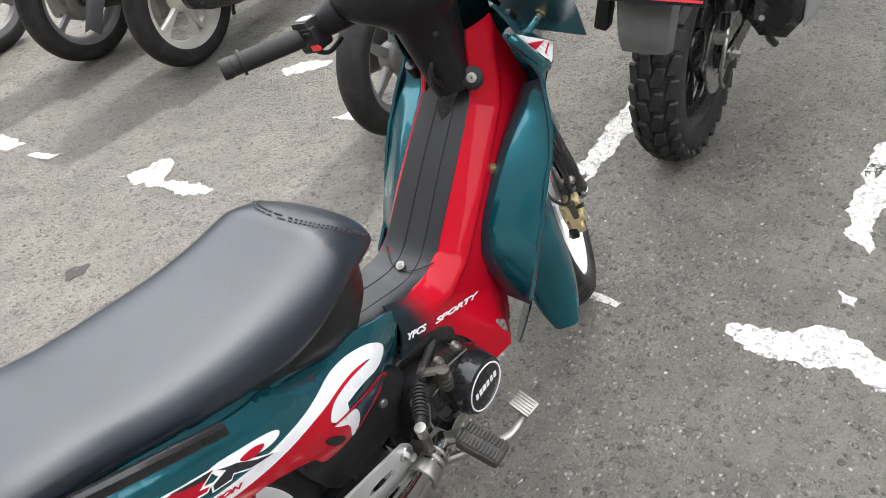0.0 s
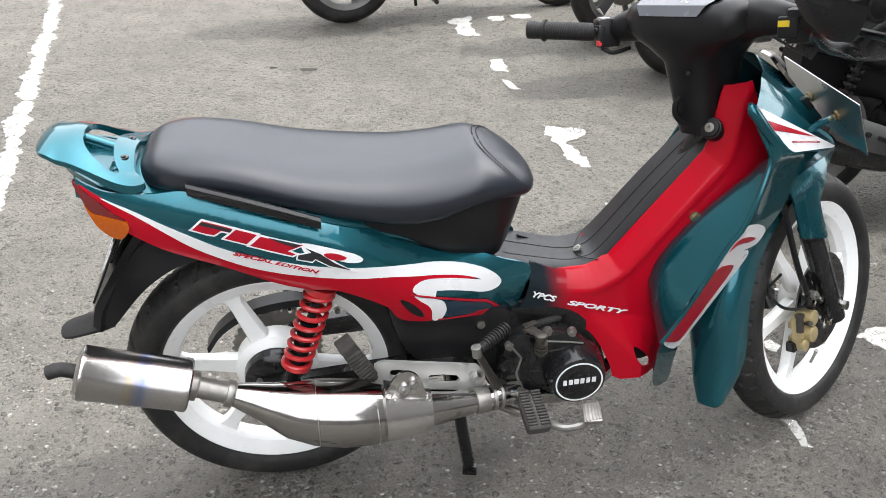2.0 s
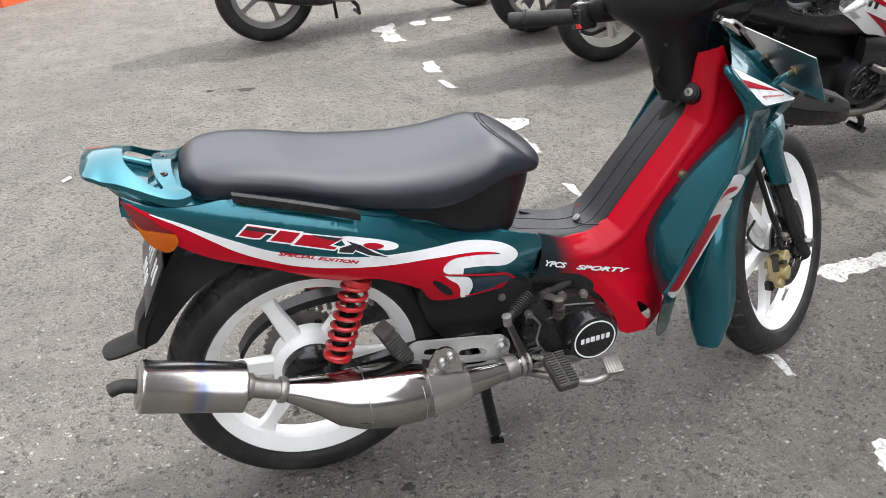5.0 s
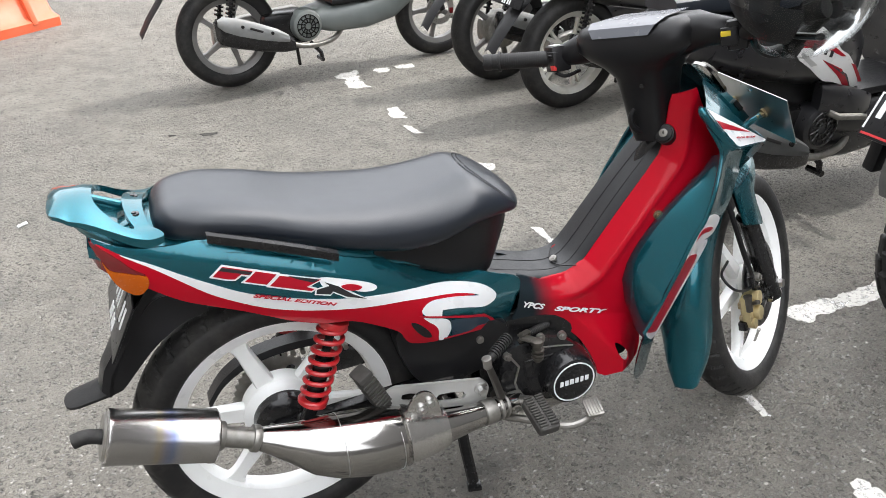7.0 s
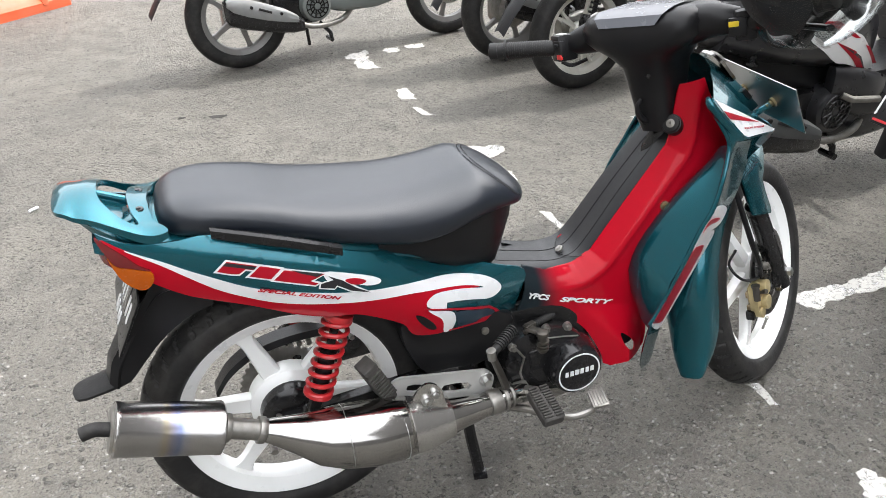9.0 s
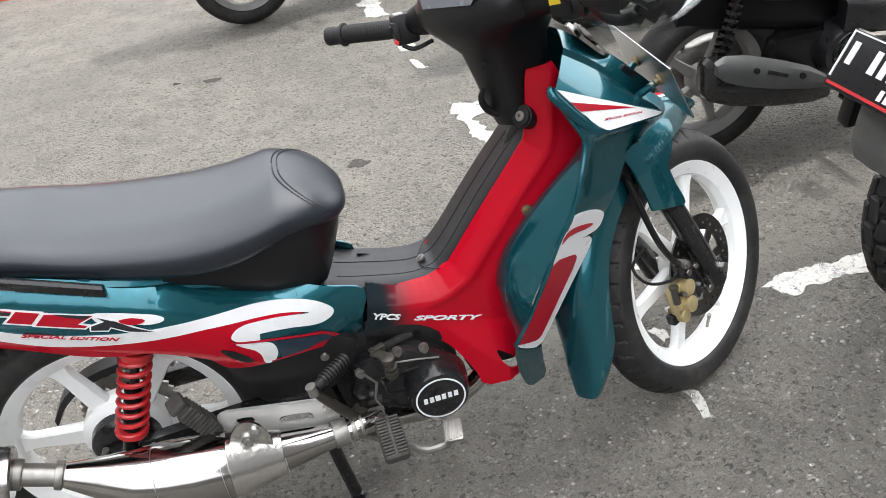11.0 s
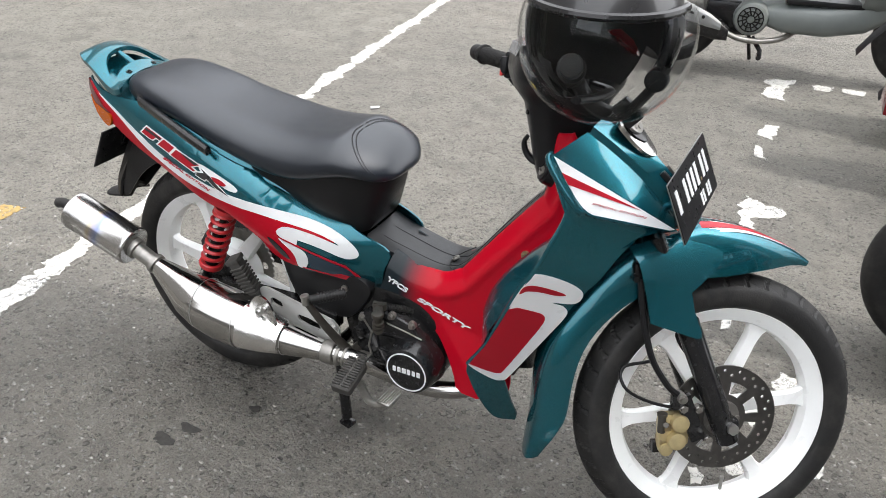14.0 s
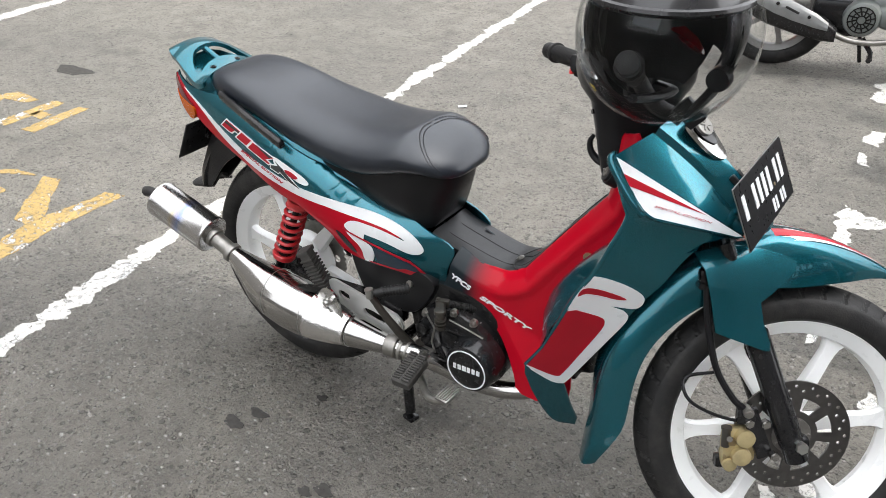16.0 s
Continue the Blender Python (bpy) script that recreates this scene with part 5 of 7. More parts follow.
# the flat brow under the hood's crease, with its stripe
BA, BB, BC = V((0.8666, -0.1284, 0.806)), V((1.071, -0.067, 0.697)), V((0.9355, -0.1425, 0.7305))
BN = (BB - BA).cross(BC - BA).normalized()
if BN.y > 0:
    BN = -BN


def brow_at(u, v, lift=0.0):
    return BA + (BB - BA) * u + (BC - BA) * v + BN * lift


def brow(name, corners, mt, lift, thick, label=""):
    bm = bmesh.new()
    top = [bm.verts.new(brow_at(u, v, lift)) for u, v in corners]
    low = [bm.verts.new(brow_at(u, v, lift - thick)) for u, v in corners]
    bm.faces.new(top)
    bm.faces.new(low[::-1])
    for i in range(len(top)):
        j = (i + 1) % len(top)
        bm.faces.new((top[i], low[i], low[j], top[j]))
    bmesh.ops.recalc_face_normals(bm, faces=bm.faces)
    both(name, bm, mt, label)


brow("brow", [(0.0, -0.06), (1.01, 0), (0.93, 0.13), (0.09, 1.0), (0.0, 1.06), (-0.05, 0.98), (-0.075, 0.62), (-0.05, 0.1)], TEAL, 0.0, 0.012)
brow("front_stripe", [(0.012, -0.03), (0.985, 0.02), (0.91, 0.13), (0.06, 0.985), (0.015, 0.985), (-0.012, 0.94), (-0.028, 0.77), (-0.024, 0.48), (0.0, 0.15)], WHITE, 0.0012, 0.001)
brow("front_slit", [(-0.016, 0.31), (-0.028, 0.55), (0.70, 0.05)], DECALRED, 0.0022, 0.0008)
both("brow_rim", tube(catmull([brow_at(0.02, -0.08, -0.008), brow_at(-0.045, 0.12, -0.008), brow_at(-0.072, 0.5, -0.008), brow_at(-0.066, 0.85, -0.008), brow_at(-0.02, 1.03, -0.008)], 5), 0.0085, 12), TEAL)
_a, _b = brow_at(0.116, 0.715, 0.0022), brow_at(0.708, 0.197, 0.0022)
_u = (_b - _a).normalized()
m = Matrix.Translation(_a) @ Matrix((_u, BN.cross(_u), BN)).transposed().to_4x4()
words("SPECIAL EDITION", 0.0052, m, DECALRED, bike, "lettering", 0.35, 2.35, 0.0004)


inner = []
for s in np.linspace(0, 1, 25):
    xe, ze = ramp(s, [0, 0.25, 0.6, 0.85, 1], [0.760, 0.790, 0.868, 0.90, 0.90]), ramp(s, [0, 0.25, 0.6, 0.85, 1], [0.345, 0.455, 0.610, 0.68, 0.72])
    ye = f_shield(xe, ze) + 0.004
    xi, zi = ramp(s, [0, 0.12, 0.25, 0.35, 0.45, 0.56, 0.68, 0.80, 0.91, 1], [0.796, 0.763, 0.750, 0.757, 0.777, 0.806, 0.844, 0.882, 0.920, 0.945]), ramp(s, [0, 0.12, 0.25, 0.35, 0.45, 0.56, 0.68, 0.80, 0.91, 1], [0.318, 0.385, 0.442, 0.483, 0.520, 0.558, 0.595, 0.626, 0.648, 0.665])
    yi = f_red(xi, zi) + 0.006
    row = []
    for k in range(15):
        u = k / 14
        roll = math.sin(math.pi * u ** 1.5)
        row.append((xe + (xi - xe) * u - 0.012 * roll, ye + (yi - ye) * u ** 1.1, ze + (zi - ze) * u + 0.010 * roll))
    inner.append(row)
both("inner_shield", loft(inner, False), TEAL)
lip_line = catmull([(0.858, 0.810), (0.872, 0.778), (0.898, 0.732), (0.903, 0.71), (0.888, 0.664), (0.868, 0.610), (0.841, 0.560), (0.808, 0.478), (0.784, 0.419), (0.752, 0.366)], 4)
both("shield_lip", tube([(x, f_shield(x, z) + 0.003, z) for x, z in lip_line], 0.0045, 8), TEAL)

# front hood with emblem
hood = []
for s in np.linspace(0, 1, 17):
    crease = BA.lerp(BB, s) + V((-0.002, 0.001, 0.002))
    gro = V((0.902 + 0.146 * s, -0.060 + 0.037 * s, 0.834 - 0.122 * s + 0.007 * math.sin(s * math.pi)))
    mid = V((0.916 + 0.164 * s, 0, 0.852 - 0.130 * s + 0.010 * math.sin(s * math.pi)))
    edge = gro + V((0.004, 0.006, 0.007))
    right = [crease, crease.lerp(gro, 0.33) + V((0.001, -0.001, 0.002)), crease.lerp(gro, 0.66) + V((0.001, -0.001, 0.002)), gro + V((-0.002, -0.004, 0.0)), gro + V((0, 0, -0.004)), edge, edge.lerp(mid, 0.6) + V((0.001, 0, 0.0015))]
    hood.append(right + [mid] + [V((p.x, -p.y, p.z)) for p in right[::-1]])
part("front_hood", loft(hood, False), TEAL, bike, "teal front hood between the leg shields", sharp=18)
for sy in (-1, 1):
    part("hood_slot", box((0.034, 0.010, 0.010), (1.034, sy * 0.011, 0.7575), 0.003, (0, 42, -8 * sy)), PLASTIC, bike, "dark recessed slot")
nose = []
for s in np.linspace(0, 1, 5):
    x0 = 1.098 - 0.10 * s
    z0 = 0.690 - 0.05 * s
    nose.append([(x0 - 0.03 * abs(u) ** 2, 0.072 * u * (1 + 0.4 * s), z0) for u in np.linspace(-1, 1, 9)])
part("hood_nose", loft(nose, False), TEAL, bike)
em = part("badge_plinth", sheet([catmull([(0.0, 0.040), (0.026, 0.034), (0.025, 0.0), (0.016, -0.034), (0.0, -0.046), (-0.016, -0.034), (-0.025, 0.0), (-0.026, 0.034)], 4, True)], lambda x, z: -0.006 * math.cos(min(1.2, abs(x) / 0.02)), 0.012, 0.006), CHROME, bike, "chrome badge plinth", m=Matrix.Translation((0.968, 0, 0.820)) @ Matrix(((0, -0.70, -0.71), (1, 0, 0), (0, -0.71, 0.70))).to_4x4() @ Matrix.Diagonal((1.25, 1.0, 1.02, 1.0)))
part("badge_field", sheet([catmull([(0.0, 0.033), (0.019, 0.028), (0.016, 0.0), (0.0, -0.018), (-0.016, 0.0), (-0.019, 0.028)], 4, True)], lambda x, z: -0.006 * math.cos(min(1.2, abs(x) / 0.02)), 0.012, 0.001, 0.002), BLACKMETAL, em)
part("badge", join(cyl((0, -0.004, 0.018), (0, -0.011, 0.018), 0.018, 24, 0.001), box((0.024, 0.003, 0.003), (0, -0.0115, 0.018), 0, (0, 30, 0)), box((0.024, 0.003, 0.003), (0, -0.0115, 0.018), 0, (0, 90, 0)), box((0.024, 0.003, 0.003), (0, -0.0115, 0.018), 0, (0, 150, 0))), DULLSTEEL, em)

# front number plate, seen from both sides
PLM = Matrix.Translation((1.075, 0.0, 0.751)) @ Euler((0, radians(-25), 0)).to_matrix().to_4x4()
fp = part("front_number_plate", box((0.0015, 0.25, 0.105), (0, 0, 0)), ALU, bike, "front number plate, black face and bare aluminium back", m=PLM)
part("plate_face", box((0.001, 0.248, 0.103), (0.0016, 0, 0)), PLATEBLACK, fp)
for y in (-0.10, -0.05, -0.025, 0.0, 0.025, 0.065, 0.09):
    part("character_bar", box((0.001, 0.013, 0.04), (0.0026, y, 0.012)), WHITE, fp)
for y in (0.02, 0.035, 0.062, 0.077):
    part("character_bar", box((0.001, 0.009, 0.022), (0.0026, y, -0.033)), WHITE, fp)
for y in (-0.045, 0.045):
    part("plate_bolt", join(cyl((-0.02, y, -0.005), (0.003, y, -0.005), 0.0035, 8), cyl((-0.006, y, -0.005), (-0.001, y, -0.005), 0.010, 14), cyl((-0.012, y, -0.005), (-0.006, y, -0.005), 0.006, 6)), BRASS, fp)
    part("plate_stay", cyl((-0.055, y * 0.6, -0.02), (-0.008, y, -0.006), 0.0065, 12), TEAL, fp)

# ---- front wheel, fork and mudguard, turned with the bars ----
FA, FL = radians(32.5), radians(16.3)
_x = V((math.cos(FA), math.sin(FA), 0))
_y = V((-math.sin(FA) * math.cos(FL), math.cos(FA) * math.cos(FL), -math.sin(FL)))
_z = _x.cross(_y)
FRONT = Matrix.Translation((1.183, 0.057, 0.266)) @ Matrix((_x, _y, _z)).transposed().to_4x4()
fw = wheel(bike, "front_wheel", FRONT, 0.279, 0.084, 0.2185, 6, WHEELWHITE, TYRE, 0.045, (0.036, 0.026), 65, treads=42)
dh = []
for ring, cnt, off in ((0.097, 20, 0), (0.088, 20, 9)):
    dh += [circle(ring * math.cos(radians(off + 360 / cnt * k)), ring * math.sin(radians(off + 360 / cnt * k)), 0.0032, 8) for k in range(cnt)]
win = []
for k in range(8):
    a0 = k * 45
    win.append(arc(0, 0, 0.074, a0 + 5, a0 + 34, 5) + arc(0, 0, 0.048, a0 + 32, a0 + 7, 4))
disc = part("brake_disc", plate([circle(0, 0, 0.107, 64)] + dh + win + [circle(0, 0, 0.02, 16)], 0.004, pose(0, -0.046, 0, 90, 0, 0)), DISCSTEEL, fw, "drilled dark steel brake disc")
part("disc_hub", join(cyl((0, -0.052, 0), (0, -0.03, 0), 0.036, 24, 0.002), *[cyl((0.03 * math.cos(a), -0.056, 0.03 * math.sin(a)), (0.03 * math.cos(a), -0.05, 0.03 * math.sin(a)), 0.005, 6) for a in np.linspace(0, 2 * math.pi, 6)[:-1]]), DULLSTEEL, fw)
FD = V((-0.377, 0, 0.926)).normalized()
for sy in (-1, 1):
    foot = V((0.004, sy * 0.076, -0.034))
    leg = part("fork_leg", join(cyl(foot, foot + FD * 0.25, 0.0225, 20, 0.003), cyl(foot + FD * 0.23, foot + FD * 0.56, 0.014, 16), cyl(foot + FD * 0.235, foot + FD * 0.262, 0.0225, 20, 0.002), box((0.03, 0.03, 0.05), foot + V((0.0, 0, 0.022)), 0.008)), BLACKMETAL, bike, "gloss black fork leg", m=FRONT)
part("front_axle", join(cyl((0, -0.10, 0), (0, 0.10, 0), 0.007, 10), cyl((0, -0.106, 0), (0, -0.092, 0), 0.011, 6), cyl((0, 0.092, 0), (0, 0.104, 0), 0.011, 6)), STEEL, fw)
part("spacer", cyl((0, -0.060, 0), (0, -0.036, 0), 0.014, 16), STEEL, fw)
CALM = FRONT @ Matrix.Translation((0.004, 0.004, -0.012))
cal = part("brake_caliper", join(box((0.05, 0.022, 0.075), (-0.108, -0.062, -0.005), 0.008), box((0.036, 0.030, 0.05), (-0.088, -0.052, -0.012), 0.007), cyl((-0.096, -0.086, 0.016), (-0.096, -0.06, 0.016), 0.0175, 22, 0.003), cyl((-0.100, -0.086, -0.020), (-0.100, -0.06, -0.020), 0.0175, 22, 0.003), cyl((-0.118, -0.078, -0.040), (-0.118, -0.05, -0.040), 0.013, 16, 0.002)), GOLD, bike, "gold-coloured brake caliper with two pots", m=CALM)
part("slide_pin", join(cyl((-0.128, -0.070, 0.030), (-0.128, -0.070, -0.005), 0.008, 12, 0.001), cyl((-0.128, -0.070, 0.034), (-0.128, -0.070, 0.029), 0.010, 12)), DARKSTEEL, cal)
part("bleed_screw", join(cyl((-0.120, -0.074, 0.012), (-0.128, -0.092, 0.020), 0.004, 8), cyl((-0.125, -0.085, 0.017), (-0.129, -0.094, 0.021), 0.0055, 6)), DARKSTEEL, cal)
part("caliper_bridge", join(box((0.020, 0.034, 0.016), (-0.120, -0.060, 0.006), 0.004), box((0.018, 0.030, 0.014), (-0.122, -0.058, -0.026), 0.004)), BRASS, cal)
part("hose_union", join(cyl((-0.098, -0.092, 0.070), (-0.098, -0.066, 0.070), 0.0095, 16, 0.001), cyl((-0.098, -0.096, 0.070), (-0.098, -0.090, 0.070), 0.006, 6)), DULLSTEEL, cal)
part("caliper_pad", box((0.03, 0.02, 0.022), (-0.125, -0.052, -0.042), 0.004), ENGINEDARK, cal)
part("caliper_bracket", join(box((0.03, 0.014, 0.10), (-0.075, -0.074, 0.025), 0.005, (0, -22, 0)), box((0.035, 0.018, 0.03), (-0.098, -0.075, 0.06), 0.006)), BLACKMETAL, cal)
for p in ((-0.062, -0.084, 0.045), (-0.045, -0.096, -0.012), (-0.093, -0.088, 0.048)):
    part("bolt", join(cyl(p, V(p) + V((0, 0.012, 0)), 0.0085, 6), cyl(V(p) + V((0, -0.002, 0)), p, 0.006, 12)), CHROME, cal)
hose = catmull([(-0.105, -0.078, 0.075), (-0.13, -0.085, 0.10), (-0.165, -0.09, 0.16), (-0.185, -0.085, 0.25), (-0.19, -0.075, 0.32), (-0.20, -0.05, 0.42)], 6)
part("brake_hose", tube(hose, 0.0062, 10), PLASTIC, cal, "black rubber brake hose")
part("hose_clamp", join(box((0.026, 0.02, 0.03), (-0.19, -0.075, 0.318), 0.005), cyl((-0.2, -0.09, 0.305), (-0.2, -0.07, 0.305), 0.006, 8)), ENGINEDARK, cal)
part("speedo_cable", tube(catmull([(-0.06, -0.07, 0.04), (-0.14, -0.075, 0.055), (-0.20, -0.07, 0.085), (-0.205, -0.05, 0.12), (-0.15, -0.045, 0.13)], 5), 0.0032, 8), PLASTIC, cal)


def fender_ring(th, R, w, drop, thick=0.004):
    a = radians(th)
    n = V((math.cos(a), 0, math.sin(a)))
    out, inn = [], []
    for u in np.linspace(-1, 1, 17):
        q = abs(u)
        d = drop * q ** 3.0
        p = n * (R - d) + V((0, math.copysign(w * (1 - (1 - q) ** 1.9), u), 0))
        out.append(p)
        inn.append(p - n * thick)
    return out + inn[::-1]


FT = [60.5, 62] + [64 + 4 * k for k in range(31)] + [187, 190, 192.5]
rings = [fender_ring(t, glide(t, [60, 64, 75, 90, 105, 125, 145, 165, 178, 186, 193], [0.340, 0.344, 0.353, 0.374, 0.396, 0.396, 0.384, 0.368, 0.362, 0.372, 0.388]), glide(t, [60, 64, 75, 90, 105, 150, 175, 186, 193], [0.006, 0.015, 0.038, 0.058, 0.068, 0.060, 0.053, 0.044, 0.026]), glide(t, [60, 66, 80, 95, 105, 125, 150, 178, 193], [0.006, 0.020, 0.060, 0.090, 0.095, 0.08, 0.058, 0.050, 0.02])) for t in FT]
fen = part("front_mudguard", loft(rings), TEAL, bike, "teal front mudguard with a long pointed beak", m=FRONT, sharp=50)
cover = catmull([(-0.212, 0.352), (-0.134, 0.365), (-0.04, 0.340), (-0.073, 0.297), (-0.100, 0.272)], 3) + catmull([(-0.092, 0.235), (-0.076, 0.186), (-0.115, 0.196), (-0.172, 0.216)], 3) + catmull([(-0.180, 0.26), (-0.195, 0.325)], 2)
for sy in (-1, 1):
    bm = sheet([cover], lambda x, z: -0.104 - 0.04 * max(0, 0.27 - z) + 4.2 * max(0, z - 0.285) ** 2 + 1.2 * (x + 0.12) ** 2, 0.012, 0.004)
    if sy > 0:
        bm2 = mirrored(bm)
        bm.free()
        bm = bm2
    part("fork_shroud", bm, TEAL, fen)


def beak(name, w0, w1, r0, mt, lift):
    rr = []
    for t in np.linspace(64, 100, 19):
        a = radians(t)
        R = glide(t, [60, 64, 75, 90, 105], [0.340, 0.344, 0.353, 0.374, 0.396])
        w = glide(t, [60, 64, 75, 90, 105], [0.006, 0.015, 0.038, 0.058, 0.068])
        dr = glide(t, [60, 66, 80, 95, 105], [0.006, 0.020, 0.060, 0.090, 0.095])
        row = []
        for u in np.linspace(w0, w1, 6) * ramp(t, [64, 100], [0.5, 1]):
            p = V((math.cos(a), 0, math.sin(a))) * (R - dr * abs(u) ** 3.0 + lift) + V((0, math.copysign(w * (1 - (1 - abs(u)) ** 1.9), u), 0))
            row.append(p)
        rr.append(row)
    part(name, loft(rr, False), mt, fen)


for sy in (-1, 1):
    beak("mudguard_stripe", sy * 0.10, sy * 0.56, 0, WHITE, 0.0012)
    beak("mudguard_stripe", sy * 0.20, sy * 0.46, 0, DECALRED, 0.0022)

# ---- handlebar, covers and switches, turned about the raked steering axis ----
HB = Matrix.Translation((0.825, 0.0, 0.80)) @ Matrix.Rotation(radians(31), 4, V((-0.42, 0, 0.9075)).normalized())


def rounded(x0, x1, w, z, lean=0.0, e=0.55):
    ring = []
    for k in range(28):
        a = 2 * math.pi * k / 28
        c, q = math.cos(a), math.sin(a)
        ring.append(((x0 + x1) / 2 + (x1 - x0) / 2 * math.copysign(abs(c) ** e, c), w * math.copysign(abs(q) ** e, q), z + lean * c))
    return ring


col = [rounded(*q) for q in ((-0.026, 0.042, 0.030, -0.084), (-0.034, 0.056, 0.036, -0.060), (-0.048, 0.070, 0.042, -0.005), (-0.062, 0.080, 0.048, 0.045), (-0.082, 0.088, 0.066, 0.068), (-0.090, 0.095, 0.098, 0.085), (-0.094, 0.098, 0.118, 0.100), (-0.092, 0.098, 0.124, 0.125), (-0.082, 0.092, 0.116, 0.142), (-0.060, 0.080, 0.098, 0.150))]
hc = part("handlebar_cover", loft(col), PLASTIC, bike, "black plastic handlebar and column cover", m=HB, sharp=60)
lens = [[(x, y, z) for y in np.linspace(-w, w, 9)] for x, w, z in ((-0.093, 0.058, 0.126), (-0.086, 0.070, 0.143), (-0.060, 0.078, 0.153), (0.05, 0.070, 0.157))]
part("meter_lens", loft(lens, False), METER, hc, "pale smoked meter lens")
for sy in (-1, 1):
    g0, g1 = V((-0.060, sy * 0.158, 0.092)), V((-0.126, sy * 0.278, 0.101))
    if sy < 0:
        g0, g1 = HB.inverted() @ V((0.890, -0.146, 0.946)), HB.inverted() @ V((0.930, -0.281, 1.010))
    arm = []
    for k, (x, y, z) in enumerate(catmull([(-0.010, 0.085, 0.112), ((g0.x - 0.01) / 2 - 0.002, (0.085 + abs(g0.y)) / 2, g0.z + 0.012), (g0.x + 0.012, abs(g0.y) - 0.008, g0.z + 0.006)], 4)):
        r = 0.044 - 0.0022 * k
        arm.append([(x + r * math.cos(a) * 0.85, sy * y, z + r * math.sin(a) * 0.85) for a in (2 * math.pi * q / 16 for q in range(16))])
    part("bar_arm", loft(arm), PLASTIC, hc)
    ax = (g1 - g0).normalized()
    tw = -28 * sy
    part("switch_block", join(box((0.042, 0.036, 0.052), g0 + ax * 0.004, 0.007, (0, 0, tw)), box((0.012, 0.030, 0.032), g0 + V((-0.024, sy * 0.0, 0.0)), 0.003, (0, 0, tw))), PLASTIC, hc)
    gp = part("grip", join(cyl(g0, g1, 0.0158, 20), cyl(g1 - ax * 0.018, g1 - ax * 0.013, 0.0205, 20, 0.001), cyl(g1, g1 + ax * 0.018, 0.0165, 18, 0.003)), RUBBER, hc, "ribbed black rubber grip")
    for k in range(20):
        part("grip_rib", cyl(g0 + ax * (0.034 + 0.0045 * k), g0 + ax * (0.0363 + 0.0045 * k), 0.0166, 16), RUBBER, gp)
    if sy < 0:
        part("brake_lever", tube(catmull([g0 + V((0.035, 0, -0.005)), g0 + V((0.05, sy * 0.04, -0.008)), g0 + V((0.02, sy * 0.10, -0.012)), g0 + V((-0.02, sy * 0.15, -0.012))], 4), 0.006, 8, 1.4), PLASTIC, hc)
    part("switch_button", box((0.006, 0.017, 0.010), g0 + V((-0.030, sy * -0.004, -0.015 if sy > 0 else 0.006)), 0.0015, (0, 0, tw)), REDBUTTON if sy > 0 else YELLOWBUTTON, hc)
    if sy > 0:
        part("switch_label", box((0.016, 0.024, 0.003), g0 + V((-0.010, 0.003, 0.0265)), 0.001, (0, 0, tw)), SILVER, hc)
        part("switch_lever", box((0.008, 0.014, 0.006), g0 + V((-0.031, 0.0, 0.008)), 0.002, (0, 0, tw)), PLASTIC, hc)
        part("horn_wire", tube(catmull([g0 + V((-0.014, 0.004, -0.026)), g0 + V((0.0, -0.01, -0.036)), g0 + V((0.03, -0.025, -0.03))], 4), 0.004, 8), PLASTIC, hc)
for q in ((-0.052, -0.018, 0.030),):
    part("cover_screw", cyl(q, V(q) + V((-0.008, -0.002, 0)), 0.0045, 10), BLACKMETAL, hc)

# ---- engine ----
case_line = catmull([(0.445, 0.232), (0.43, 0.30), (0.425, 0.36), (0.45, 0.400), (0.52, 0.408), (0.60, 0.395), (0.650, 0.345), (0.660, 0.28), (0.645, 0.222), (0.56, 0.200), (0.48, 0.208)], 3, True)


def extruded(line, y0, y1, bevel=0.006, m=None):
    bm = plate([line], y1 - y0)
    bmesh.ops.bevel(bm, geom=[e for e in bm.edges if len(e.link_faces) == 2 and e.calc_face_angle(0) > 0.9], offset=bevel, segments=2, affect="EDGES", profile=0.6)
    bmesh.ops.transform(bm, matrix=pose(0, y1, 0, 90, 0, 0), verts=bm.verts)
    return bm


eng = part("engine", extruded(case_line, -0.085, 0.085), ENGINEDARK, bike, "black engine crankcase")
cover_line = catmull([(0.468, 0.238), (0.462, 0.30), (0.475, 0.352), (0.515, 0.372), (0.57, 0.37), (0.622, 0.345), (0.648, 0.30), (0.645, 0.245), (0.60, 0.216), (0.53, 0.214)], 3, True)
part("clutch_cover", extruded(cover_line, -0.118, -0.08, 0.010), BLACKMETAL, eng, "gloss black clutch cover")
CX, CZ = 0.608, 0.276
rc = part("round_cover", lathe([(0.0, -0.158), (0.045, -0.158), (0.052, -0.155), (0.056, -0.147), (0.060, -0.118), (0.062, -0.10)], 48), BLACKMETAL, eng, "round gloss black cover with a white ring", m=pose(CX, 0, CZ))
part("white_ring", plate([circle(0, 0, 0.0465, 48), circle(0, 0, 0.0435, 48)], 0.001, pose(0, -0.1578, 0, 90, 0, 0)), WHITE, rc)
for i, (w, h) in enumerate(((0.009, 0.012), (0.010, 0.012), (0.012, 0.012), (0.010, 0.012), (0.009, 0.012), (0.010, 0.012))):
    part("emblem_bar", box((w * 0.78, 0.001, h), (-0.028 + 0.0113 * i, -0.1585, 0.001 + 0.0006 * i), 0, (0, 0, 0)), WHITE, rc)
